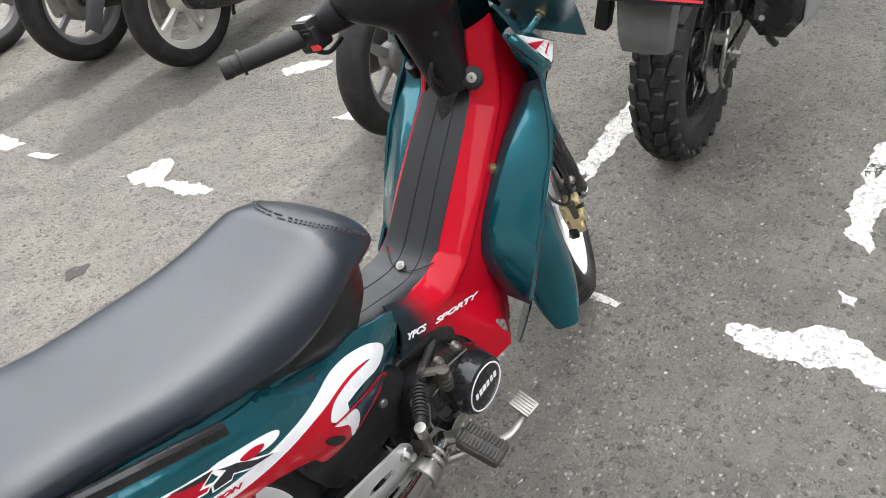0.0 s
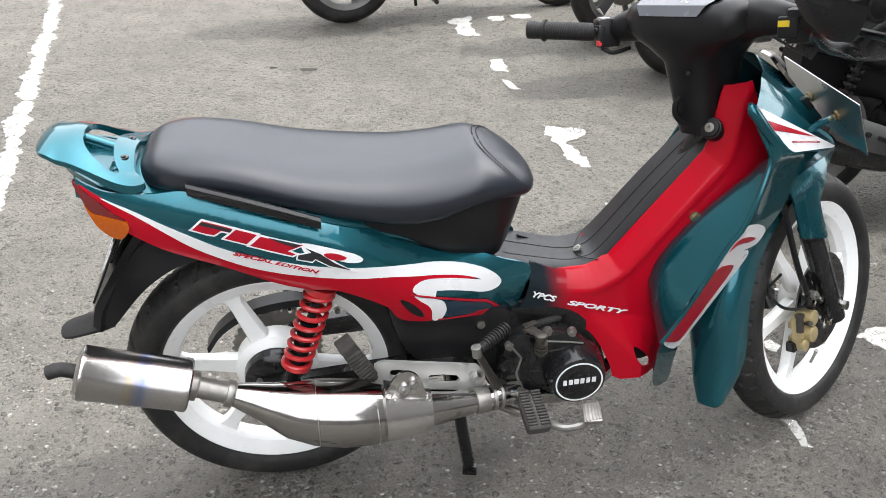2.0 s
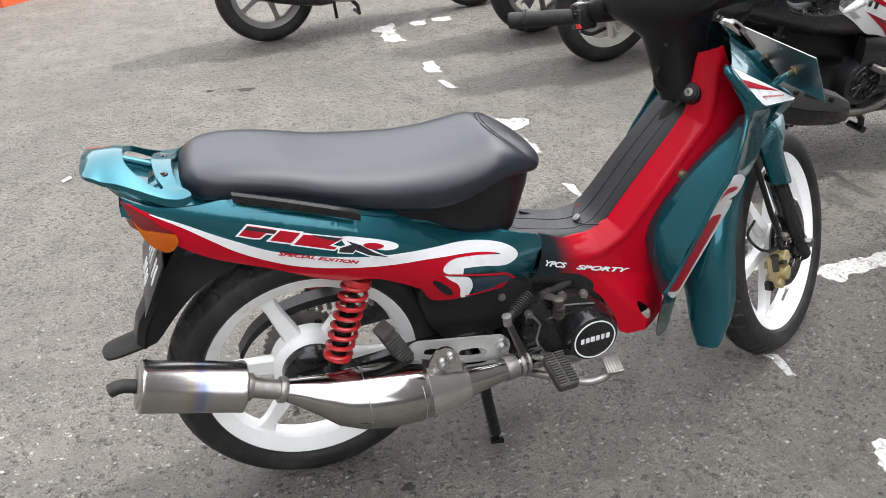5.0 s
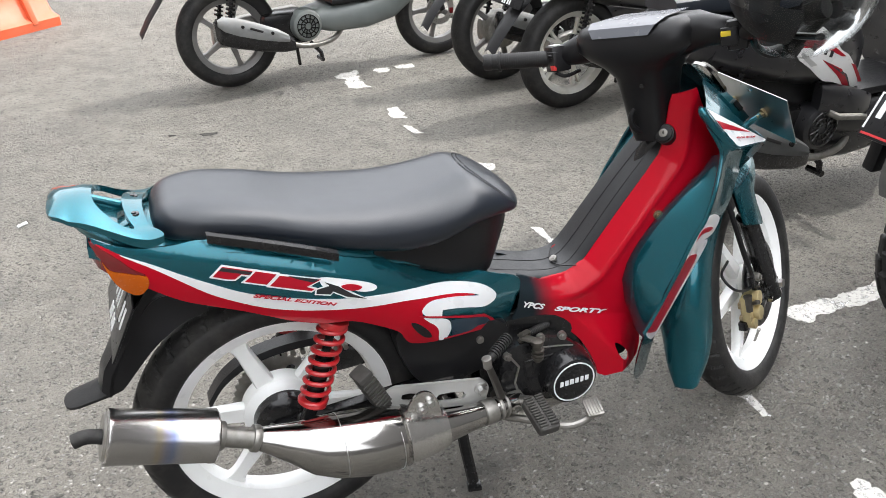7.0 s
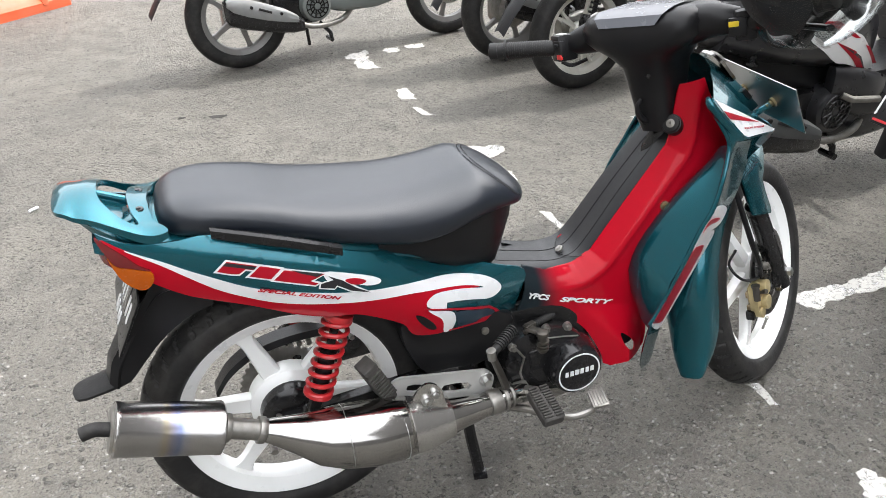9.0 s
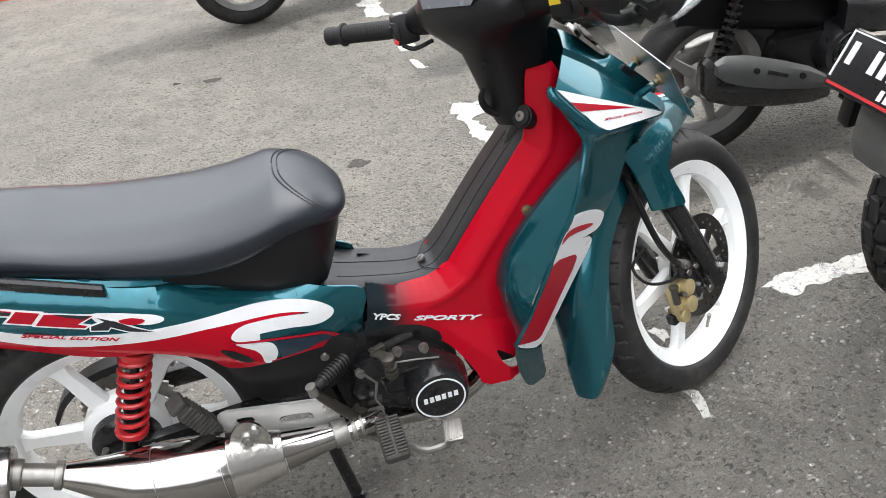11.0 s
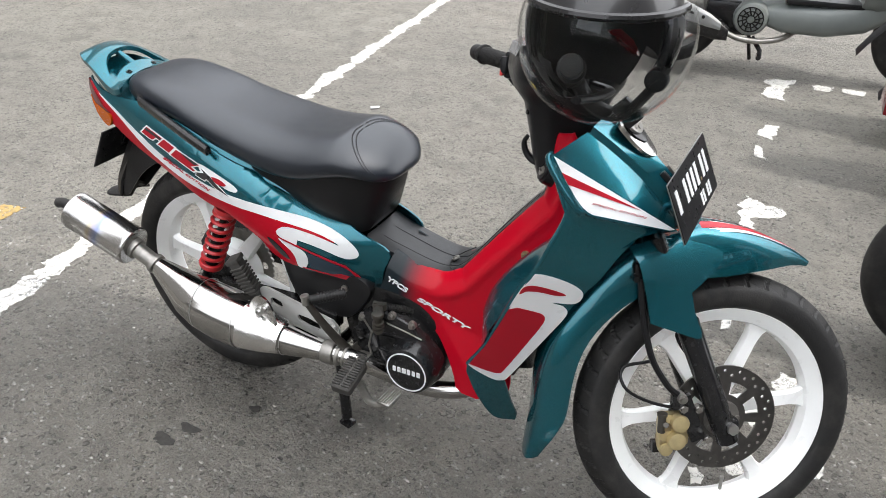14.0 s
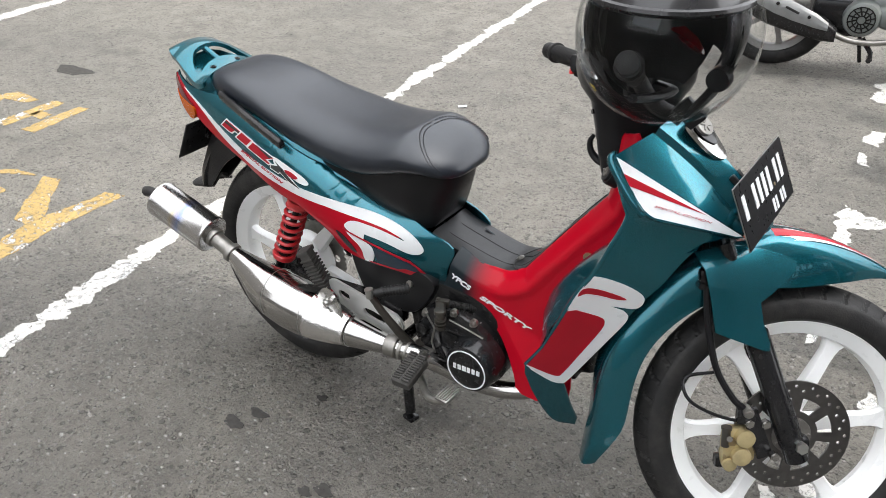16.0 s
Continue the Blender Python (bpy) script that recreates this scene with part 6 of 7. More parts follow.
for x, z in ((0.470, 0.305), (0.478, 0.345), (0.55, 0.372), (0.465, 0.25), (0.53, 0.217), (0.598, 0.365), (0.645, 0.31)):
    part("bolt", join(cyl((x, -0.125, z), (x, -0.112, z), 0.0055, 6), cyl((x, -0.118, z), (x, -0.110, z), 0.009, 12)), DULLSTEEL, eng)
part("oil_plug", cyl((0.473, -0.130, 0.308), (0.473, -0.108, 0.308), 0.0145, 18, 0.003), ENGINEDARK, eng)
arm_p = V((0.530, -0.139, 0.380))
arm = part("clutch_arm", join(cyl((0.532, -0.140, 0.338), arm_p, 0.0085, 14), *[cyl((0.532, -0.140, 0.344 + 0.0085 * k), (0.532, -0.140, 0.349 + 0.0085 * k), 0.0125, 16, 0.001) for k in range(3)], tube([arm_p + V((0.004, -0.001, 0.001)), (0.522, -0.124, 0.381), (0.512, -0.110, 0.380)], 0.0055, 8, 1.9), cyl(arm_p + V((0, 0, -0.004)), arm_p + V((0, 0, 0.006)), 0.0125, 16, 0.002)), DARKSTEEL, eng, "dark steel clutch lever on a spring stack")
part("clevis", join(box((0.024, 0.012, 0.004), (0.514, -0.109, 0.386), 0.001, (0, 0, 24)), box((0.024, 0.012, 0.004), (0.514, -0.109, 0.374), 0.001, (0, 0, 24)), cyl((0.508, -0.112, 0.370), (0.508, -0.112, 0.391), 0.0045, 10), box((0.008, 0.012, 0.016), (0.526, -0.104, 0.380), 0.001, (0, 0, 24))), DARKSTEEL, arm)
b0, b1 = V((0.530, -0.102, 0.380)), V((0.583, -0.080, 0.376))
boot = part("cable_boot", tube([b0.lerp(b1, k / 24) for k in range(25)], [0.0062 + (0.0018 if k % 2 else 0.0) for k in range(25)], 12), RUBBER, eng, "ribbed rubber cable boot")
part("cable", tube(catmull([b1, (0.62, -0.062, 0.378), (0.67, -0.04, 0.40)], 5), 0.0042, 8), PLASTIC, eng)
for pts, mt, r in (
    ([(0.512, 0.323), (0.592, 0.328), (0.590, 0.304), (0.571, 0.276), (0.520, 0.280), (0.512, 0.323)], BLACKMETAL, 0.0028),
    ([(0.515, 0.272), (0.533, 0.240), (0.569, 0.236)], BLACKMETAL, 0.0024),
    ([(0.483, 0.343), (0.502, 0.316), (0.494, 0.279), (0.505, 0.243)], DULLSTEEL, 0.0026),
    ([(0.540, 0.352), (0.588, 0.345), (0.622, 0.338)], DULLSTEEL, 0.0018),
):
    part("case_rib", tube([(x, -0.1185, z) for x, z in pts], r, 8), mt, eng)
part("inspection_cap", box((0.030, 0.006, 0.016), (0.547, -0.120, 0.313), 0.002, (0, -4, 0)), ENGINEDARK, eng)
part("head_bolt", join(cyl((0.599, -0.112, 0.348), (0.599, -0.085, 0.348), 0.0065, 6), cyl((0.599, -0.100, 0.348), (0.599, -0.094, 0.348), 0.0105, 14), box((0.030, 0.012, 0.006), (0.607, -0.096, 0.341), 0.001, (0, 20, 0))), STEEL, eng)
part("hose", tube(catmull([(0.47, -0.06, 0.395), (0.55, -0.06, 0.405), (0.62, -0.05, 0.385), (0.68, -0.03, 0.35)], 5), 0.009, 10), PLASTIC, eng)
part("carburettor", join(cyl((0.44, -0.03, 0.42), (0.55, -0.03, 0.40), 0.024, 14), box((0.05, 0.05, 0.06), (0.50, -0.03, 0.41), 0.008), cyl((0.49, -0.05, 0.44), (0.49, -0.05, 0.47), 0.012, 10)), ENGINEDARK, eng)
for k in range(7):
    part("cooling_fin", box((0.010, 0.13 - 0.004 * k, 0.11), (0.675 + 0.018 * k, 0, 0.285 + 0.006 * k), 0.004, (0, -18, 0)), ENGINEDARK, eng)
part("cylinder_head", box((0.06, 0.085, 0.08), (0.80, 0, 0.32), 0.012, (0, -18, 0)), ENGINEDARK, eng)
part("air_box", extruded(catmull([(0.262, 0.455), (0.265, 0.385), (0.30, 0.318), (0.35, 0.308), (0.43, 0.312), (0.485, 0.385), (0.47, 0.42), (0.36, 0.45)], 3, True), -0.098, 0.098, 0.012), PLASTIC, bike, "black plastic air box below the tail cover")
part("air_box_bolt", cyl((0.425, -0.104, 0.39), (0.425, -0.096, 0.39), 0.008, 12, 0.002), DULLSTEEL, bike)
part("frame_tube", join(tube(catmull([(0.30, 0, 0.47), (0.45, 0, 0.44), (0.62, 0, 0.42), (0.74, 0, 0.50), (0.86, 0, 0.72)], 5), 0.024, 12), tube([(0.41, -0.04, 0.46), (0.41, -0.05, 0.30), (0.43, -0.05, 0.21)], 0.018, 10), tube([(0.41, 0.04, 0.46), (0.41, 0.05, 0.30), (0.43, 0.05, 0.21)], 0.018, 10), tube([(0.35, -0.07, 0.44), (0.12, -0.095, 0.535), (-0.10, -0.075, 0.66)], 0.013, 10), tube([(0.35, 0.07, 0.44), (0.12, 0.095, 0.535), (-0.10, 0.075, 0.66)], 0.013, 10)), BLACKMETAL, bike)

# footrest hangers, pegs, pedals and stand
hanger = catmull([(0.222, 0.312), (0.222, 0.345), (0.24, 0.352)], 2) + [(0.39, 0.326)] + catmull([(0.412, 0.322), (0.428, 0.305), (0.428, 0.285), (0.42, 0.262)], 3) + [(0.415, 0.250), (0.33, 0.250)] + [(0.285, 0.272)]
slots = [catmull([(0.252, 0.315), (0.252, 0.330), (0.278, 0.326), (0.278, 0.310)], 2, True), catmull([(0.325, 0.292), (0.325, 0.309), (0.375, 0.302), (0.375, 0.284)], 2, True)]
for sy in (-1, 1):
    hg = part("footrest_hanger", plate([hanger] + slots, 0.006, pose(0, sy * 0.128, 0, 90, 0, 0)), SILVER, bike, "silver footrest hanger plate with slots")
    part("bolt", join(cyl((0.412, sy * 0.150, 0.300), (0.412, sy * 0.12, 0.300), 0.0085, 6), cyl((0.412, sy * 0.138, 0.300), (0.412, sy * 0.13, 0.300), 0.014, 16, 0.002)), STEEL, hg)
    p0, p1 = V((0.215, sy * 0.135, 0.318)), V((0.172, sy * 0.150, 0.412))
    ax = (p1 - p0).normalized()
    pm = Matrix.Translation((p0 + p1) / 2) @ ax.to_track_quat("Z", "Y").to_matrix().to_4x4()
    pg = [box((0.030, 0.026, (p1 - p0).length), (0, 0, 0), 0.006)] + [box((0.036, 0.031, 0.0042), (0, 0, -0.034 + 0.0085 * k), 0.0012) for k in range(9)] + [box((0.037, 0.032, 0.012), (0, 0, (p1 - p0).length / 2), 0.005)]
    for b in pg:
        bmesh.ops.transform(b, matrix=pm, verts=b.verts)
    pp = part("pillion_peg", join(pg[0], pg[-1]), FOOTRUBBER, bike, "folded ribbed rubber pillion peg")
    for b in pg[1:-1]:
        part("peg_rib", b, FOOTRUBBER, pp)
    q0, q1 = V((0.502, sy * 0.150, 0.279)), V((0.508, sy * 0.262, 0.253))
    ax = (q1 - q0).normalized()
    tip = 13 * sy
    rows = [box((0.046, 0.080, 0.024), q0 + ax * 0.066, 0.009, (-tip, 0, -3 * sy), 3)] + [box((0.018, 0.0038, 0.006), q0 + ax * (0.031 + 0.0064 * k) + V((dx, 0, 0.0135)), 0.001, (-tip, 0, -3 * sy), 1) for k in range(12) for dx in (-0.0115, 0.0115)]
    fp_ob = part("footpeg", rows[0], FOOTRUBBER, bike, "ribbed rubber footpeg")
    for b in rows[1:]:
        part("peg_rib", b, FOOTRUBBER, fp_ob)
    part("footpeg_stem", join(tube([(0.47, sy * 0.07, 0.215), (0.485, sy * 0.12, 0.240), q0 + ax * 0.03], 0.012, 10), box((0.03, 0.03, 0.025), (0.49, sy * 0.135, 0.250), 0.005)), DULLSTEEL, bike)
kb = V((0.462, -0.132, 0.250))
kt = V((0.397, -0.201, 0.410))
kick = part("kick_lever", join(cyl(kb + V((0, -0.014, 0)), kb + V((0, 0.03, 0)), 0.016, 16, 0.003), cyl(kb + V((0, -0.020, 0)), kb + V((0, -0.01, 0)), 0.007, 6), tube([kb.lerp(kt, k / 10) + V((0, -0.006 * math.sin(math.pi * k / 10), 0)) for k in range(11)], [0.0105 - 0.0003 * k for k in range(11)], 10, 0.8)), DARKSTEEL, bike, "worn steel kick-start lever with a ribbed rubber")
part("kick_joint", join(cyl(kt + V((0.001, 0, -0.010)), kt + V((-0.001, 0, 0.008)), 0.0085, 14, 0.002), cyl(kt + V((-0.001, 0, 0.007)), kt + V((-0.002, 0, 0.012)), 0.0095, 14, 0.002)), DULLSTEEL, kick)
k0, k1 = V((0.403, -0.194, 0.410)), V((0.462, -0.150, 0.419))
ax = (k1 - k0).normalized()
part("kick_rubber", cyl(k0, k1, 0.0085, 12), RUBBER, kick)
for k in range(9):
    part("rubber_rib", cyl(k0 + ax * (0.016 + 0.0065 * k), k0 + ax * (0.0195 + 0.0065 * k), 0.0115, 12), RUBBER, kick)
pd = part("brake_pedal", tube(catmull([(0.46, -0.135, 0.215), (0.52, -0.19, 0.225), (0.56, -0.225, 0.230), (0.596, -0.232, 0.240), (0.608, -0.232, 0.255)], 4), 0.008, 10), DULLSTEEL, bike, "steel rear brake pedal with a ribbed pad")
part("pedal_pad", box((0.034, 0.042, 0.009), (0.611, -0.232, 0.264), 0.004, (10, -6, -10)), DULLSTEEL, pd)
for k in range(5):
    part("pad_ridge", box((0.003, 0.038, 0.003), (0.599 + 0.006 * k, -0.232, 0.2685 + 0.0007 * k), 0.0008, (10, -6, -10)), DULLSTEEL, pd)
for sy in (-1, 1):
    part("stand_leg", join(tube([(0.385, sy * 0.075, 0.215), (0.398, sy * 0.085, 0.11), (0.412, sy * 0.095, 0.02)], 0.0125, 10), box((0.030, 0.026, 0.010), (0.414, sy * 0.096, 0.006), 0.002, (0, 0, 12 * sy)), cyl((0.394, sy * 0.07, 0.135), (0.402, sy * 0.07, 0.09), 0.006, 10)), BLACKMETAL, bike, "black steel stand leg on the ground")
part("stand_bar", cyl((0.385, -0.085, 0.213), (0.385, 0.085, 0.213), 0.014, 12), BLACKMETAL, bike)

# exhaust
EXC = [(-0.022, -0.188, 0.357, 0.0205), (0.03, -0.190, 0.334, 0.036), (0.075, -0.192, 0.314, 0.052), (0.115, -0.192, 0.301, 0.059), (0.165, -0.190, 0.290, 0.0615), (0.215, -0.187, 0.282, 0.059), (0.265, -0.180, 0.272, 0.048), (0.315, -0.172, 0.264, 0.036), (0.36, -0.166, 0.261, 0.029), (0.405, -0.161, 0.259, 0.0225)]
cone = tube([(x, y, z) for x, y, z, r in EXC], [r for *_, r in EXC], 36)
ex = part("exhaust_chamber", cone, CHROME, bike, "polished expansion chamber", sharp=20)
for x, y, z, r in (EXC[3], EXC[5], EXC[7]):
    i = [e[0] for e in EXC].index(x)
    d = (V(EXC[i + 1][:3]) - V(EXC[i - 1][:3])).normalized()
    part("weld_bead", tube([V((x, y, z)) + (d.cross(V((0, 0, 1))).normalized() * math.cos(a) + V((0, 0, 1)) * math.sin(a)) * r for a in np.linspace(0, 2 * math.pi, 33)], 0.0007, 6), STEEL, ex)
part("header_pipe", tube(catmull([(0.405, -0.161, 0.259), (0.47, -0.150, 0.255), (0.53, -0.118, 0.222), (0.60, -0.085, 0.185), (0.68, -0.05, 0.18), (0.74, -0.02, 0.215), (0.755, 0, 0.26)], 5), 0.0195, 20), CHROME, ex)
part("pipe_joint", join(cyl((0.405, -0.161, 0.259), (0.432, -0.157, 0.258), 0.0255, 24, 0.003), cyl((0.438, -0.156, 0.2575), (0.446, -0.155, 0.257), 0.024, 20, 0.002), cyl((0.452, -0.154, 0.257), (0.458, -0.153, 0.256), 0.023, 20, 0.002)), DULLSTEEL, ex)
part("neck", join(cyl((-0.088, -0.187, 0.384), (-0.022, -0.188, 0.357), 0.0185, 24), cyl((-0.094, -0.187, 0.387), (-0.080, -0.187, 0.381), 0.025, 24, 0.003), cyl((-0.036, -0.188, 0.363), (-0.024, -0.188, 0.358), 0.024, 24, 0.003)), DULLSTEEL, ex)
S0, S1 = V((-0.258, -0.193, 0.441)), V((-0.092, -0.187, 0.386))
sl = (S1 - S0).length
sm = Matrix.Translation((S0 + S1) / 2) @ (S1 - S0).to_track_quat("Y", "Z").to_matrix().to_4x4()
si = part("silencer", lathe([(0.030, -sl / 2 - 0.001), (0.0425, -sl / 2), (0.0455, -sl / 2 + 0.003), (0.0455, -sl / 2 + 0.010), (0.0448, -sl / 2 + 0.011), (0.0448, sl / 2 - 0.013), (0.0458, sl / 2 - 0.011), (0.0455, sl / 2 - 0.003), (0.042, sl / 2), (0.02, sl / 2 + 0.002)], 48), HEATSTEEL, bike, "polished silencer can with a blue heat band", m=sm)
part("end_cap", lathe([(0.0, -sl / 2 - 0.004), (0.036, -sl / 2 - 0.004), (0.041, -sl / 2 + 0.001), (0.0, -sl / 2 + 0.002)], 36), DULLSTEEL, si)
part("tail_pipe", tube(catmull([(0.006, -sl / 2 + 0.01, 0.004), (0.006, -sl / 2 - 0.025, 0.006), (0.006, -sl / 2 - 0.045, -0.004)], 5), 0.012, 16), RUBBER, si)
strap = plate([catmull([(0.238, 0.318), (0.246, 0.352), (0.264, 0.373), (0.284, 0.372), (0.300, 0.352), (0.308, 0.318)], 3) + [(0.308, 0.300), (0.238, 0.305)]], 0.005, pose(0, -0.190, 0, 90, 0, 0))
part("exhaust_bracket", strap, SADDLE, ex)
part("bolt", join(cyl((0.286, -0.206, 0.350), (0.286, -0.18, 0.350), 0.006, 6), cyl((0.286, -0.200, 0.350), (0.286, -0.194, 0.350), 0.009, 14)), STEEL, ex)
part("bolt", join(cyl((0.270, -0.206, 0.338), (0.270, -0.18, 0.338), 0.006, 6), cyl((0.270, -0.200, 0.338), (0.270, -0.194, 0.338), 0.010, 14)), STEEL, ex)
sad = []
for x in np.linspace(0.234, 0.320, 9):
    y, z, r = ramp(x, [e[0] for e in EXC], [e[1] for e in EXC]), ramp(x, [e[0] for e in EXC], [e[2] for e in EXC]), ramp(x, [e[0] for e in EXC], [e[3] for e in EXC])
    edge = 1 - 0.3 * abs((x - 0.277) / 0.043) ** 3
    up = np.linspace(radians(-14 * edge), radians(100), 14)
    sad.append([(x, y - (r + 0.011) * math.cos(a), z + (r + 0.011) * math.sin(a)) for a in up] + [(x, y - (r + 0.001) * math.cos(a), z + (r + 0.001) * math.sin(a)) for a in up[::-1]])
part("exhaust_saddle", loft(sad), SADDLE, ex, "bright welded saddle plate")

# ---- unseen blocks added to shape the light: one ahead shades the near side, the rest dim the low sky ----
def building(name, at, size, label):
    ob = shape(name, box(size, (at[0], at[1], size[2] / 2)), CONCRETE)
    return tagged(ob, label, "building", kind="structure")


b1 = building("building_east", (15.0, -13.21, 0), (6.0, 30.0, 18.13), "unseen grey building placed to shade the near side")
b2 = building("sky_block_south", (-2.0, -15.0, 0), (44.0, 4.0, 3.6), "unseen grey block added to dim the low sky on the near side")
b3 = building("sky_block_west", (-13.0, 4.0, 0), (4.0, 44.0, 13.0), "unseen grey block added to dim the sky to the west")
b4 = building("sky_block_north", (-2.0, 26.0, 0), (44.0, 4.0, 6.0), "unseen grey block added to dim the low sky beyond the far bays")

# ---- helmet hung on the bar end ----
helmet = thing("helmet", "black open-face helmet with a clear bubble visor, hung on the handlebar", "helmet", (0.952, -0.211, 0.915))


def clear_plastic():
    mt = bpy.data.materials.new("clear scratched visor")
    mt.use_nodes = True
    N, L = mt.node_tree.nodes, mt.node_tree.links
    for n in list(N):
        if n.type == "BSDF_PRINCIPLED":
            N.remove(n)
    tr, gl, mx, fr = N.new("ShaderNodeBsdfTransparent"), N.new("ShaderNodeBsdfGlossy"), N.new("ShaderNodeMixShader"), N.new("ShaderNodeFresnel")
    tr.inputs["Color"].default_value = (0.90, 0.91, 0.91, 1)
    gl.inputs["Roughness"].default_value = 0.05
    fr.inputs["IOR"].default_value = 1.36
    wk = N.new("ShaderNodeMath")
    wk.operation = "MULTIPLY"
    wk.inputs[1].default_value = 0.45
    L.new(fr.outputs[0], wk.inputs[0])
    L.new(wk.outputs[0], mx.inputs[0])
    L.new(tr.outputs[0], mx.inputs[1])
    L.new(gl.outputs[0], mx.inputs[2])
    L.new(mx.outputs[0], N["Material Output"].inputs["Surface"])
    return mt


GLASS = clear_plastic()
HM = Matrix.Translation((0.0, 0.0, 0.125)) @ Euler((radians(4), radians(0), radians(14))).to_matrix().to_4x4() @ Matrix.Scale(0.90, 4)


def dome(r, lat0, lat1, lon0, lon1, n=14, m=28, sx=1.0, sz=1.0, thick=0.003):
    """A shell cut out of a ball: latitude up, longitude about the front (minus y)."""
    outer, inner = [], []
    for i in range(n + 1):
        la = radians(lat0 + (lat1 - lat0) * i / n)
        ro, ri_ = [], []
        for k in range(m + 1):
            lo = radians(lon0 + (lon1 - lon0) * k / m)
            d = V((math.cos(la) * math.sin(lo) * sx, -math.cos(la) * math.cos(lo), math.sin(la) * sz))
            ro.append(d * r)
            ri_.append(d * (r - thick))
        outer.append(ro)
        inner.append(ri_)
    bm = join(loft(outer, False), loft(inner, False))
    bm.verts.ensure_lookup_table()
    bmesh.ops.recalc_face_normals(bm, faces=bm.faces)
    return bm


HS = HM @ Matrix.Translation((-0.006, 0.010, 0.010))
part("shell", dome(0.122, 22, 88, -180, 180, 10, 40, 0.98, 1.05, 0.004), BODYBLACK, helmet, m=HS)
part("shell_back", dome(0.122, -22, 22, 70, 290, 10, 30, 0.98, 1.05, 0.004), BODYBLACK, helmet, m=HS)
part("lower_back", dome(0.118, -62, -18, 138, 300, 10, 26, 0.98, 1.05, 0.012), LINER, helmet, m=HS)
part("liner", dome(0.114, -26, 84, 66, 294, 12, 30, 0.98, 1.05, 0.014), LINER, helmet, "dark foam and cloth liner", m=HS)
part("shell_side", dome(0.119, -64, -18, 208, 318, 10, 18, 0.98, 1.05, 0.010), LINER, helmet, m=HS)
part("brow_rim", tube([V((math.sin(a) * 0.120, -math.cos(a) * 0.122, 0.046 + 0.006 * math.cos(a))) for a in np.linspace(radians(-75), radians(75), 25)], 0.007, 8), BLACKMETAL, helmet, m=HS)
for sx in (-1, 1):
    part("cheek_pad", loft([[(sx * (0.098 + 0.010 * math.cos(a)), 0.0 + w * math.sin(a) * 0.9, z + 0.012 * math.sin(a)) for a in (2 * math.pi * k / 14 for k in range(14))] for z, w in ((-0.058, 0.018), (-0.05, 0.034), (-0.02, 0.042), (0.01, 0.044), (0.03, 0.03), (0.036, 0.012))]), LINER, helmet, m=HS)
vs = part("visor", dome(0.138, -66, 26, -98, 98, 20, 44, 0.98, 1.0, 0.0018), GLASS, helmet, "clear curved plastic visor", m=HM)
vs.visible_shadow = False


def hung(x, y, z):
    return V((x - 0.952, y + 0.211, z - 0.915))


part("chin_strap", tube(catmull([hung(1.040, -0.205, 1.01), hung(1.030, -0.205, 0.985), hung(1.008, -0.190, 0.95), hung(0.984, -0.175, 0.921), hung(0.955, -0.165, 0.912), hung(0.925, -0.165, 0.925), hung(0.90, -0.17, 0.96)], 5), 0.015, 10, 0.5), RUBBER, helmet, "black webbing chin strap")
part("strap_buckle", box((0.040, 0.014, 0.030), hung(0.990, -0.182, 0.925), 0.004, (0, 42, 10)), PLASTIC, helmet)
part("buckle_tongue", box((0.016, 0.016, 0.014), hung(0.972, -0.178, 0.912), 0.003, (0, 30, 0)), PLASTIC, helmet)
part("strap_rivet", cyl(hung(1.03, -0.222, 0.99), hung(1.03, -0.20, 0.99), 0.016, 14, 0.003), PLASTIC, helmet)
part("red_tag", loft([[hung(0.962 + x, -0.165 + 0.02 * s, 1.010 + z - h), hung(0.962 + x, -0.172 + 0.02 * s, 1.010 + z), hung(0.962 + x, -0.165 + 0.02 * s, 1.010 + z + h)] for x, z, h, s in ((-0.020, 0.022, 0.002, 0), (-0.004, 0.016, 0.011, 0.2), (0.014, 0.002, 0.010, 0.6), (0.024, -0.010, 0.002, 1))]), REDLENS, helmet, "red plastic vent slide")
part("pale_label", box((0.036, 0.002, 0.018), (-0.022, -0.085, 0.042), 0.0006, (-12, 14, 14)), METER, helmet, m=HM)


# ---- parked scooters ----
def body_loft(stations, mt, name, parent, label="", e=0.6):
    """A closed moulded body from stations (x, half width, low z, high z)."""
    rings = []
    for x, h, z0, z1 in stations:
        ring = []
        for k in range(20):
            a = 2 * math.pi * k / 20
            c, q = math.cos(a), math.sin(a)
            ring.append((x, h * math.copysign(abs(c) ** e, c), (z0 + z1) / 2 + (z1 - z0) / 2 * math.copysign(abs(q) ** e, q)))
        rings.append(ring)
    return part(name, loft(rings), mt, parent, label)


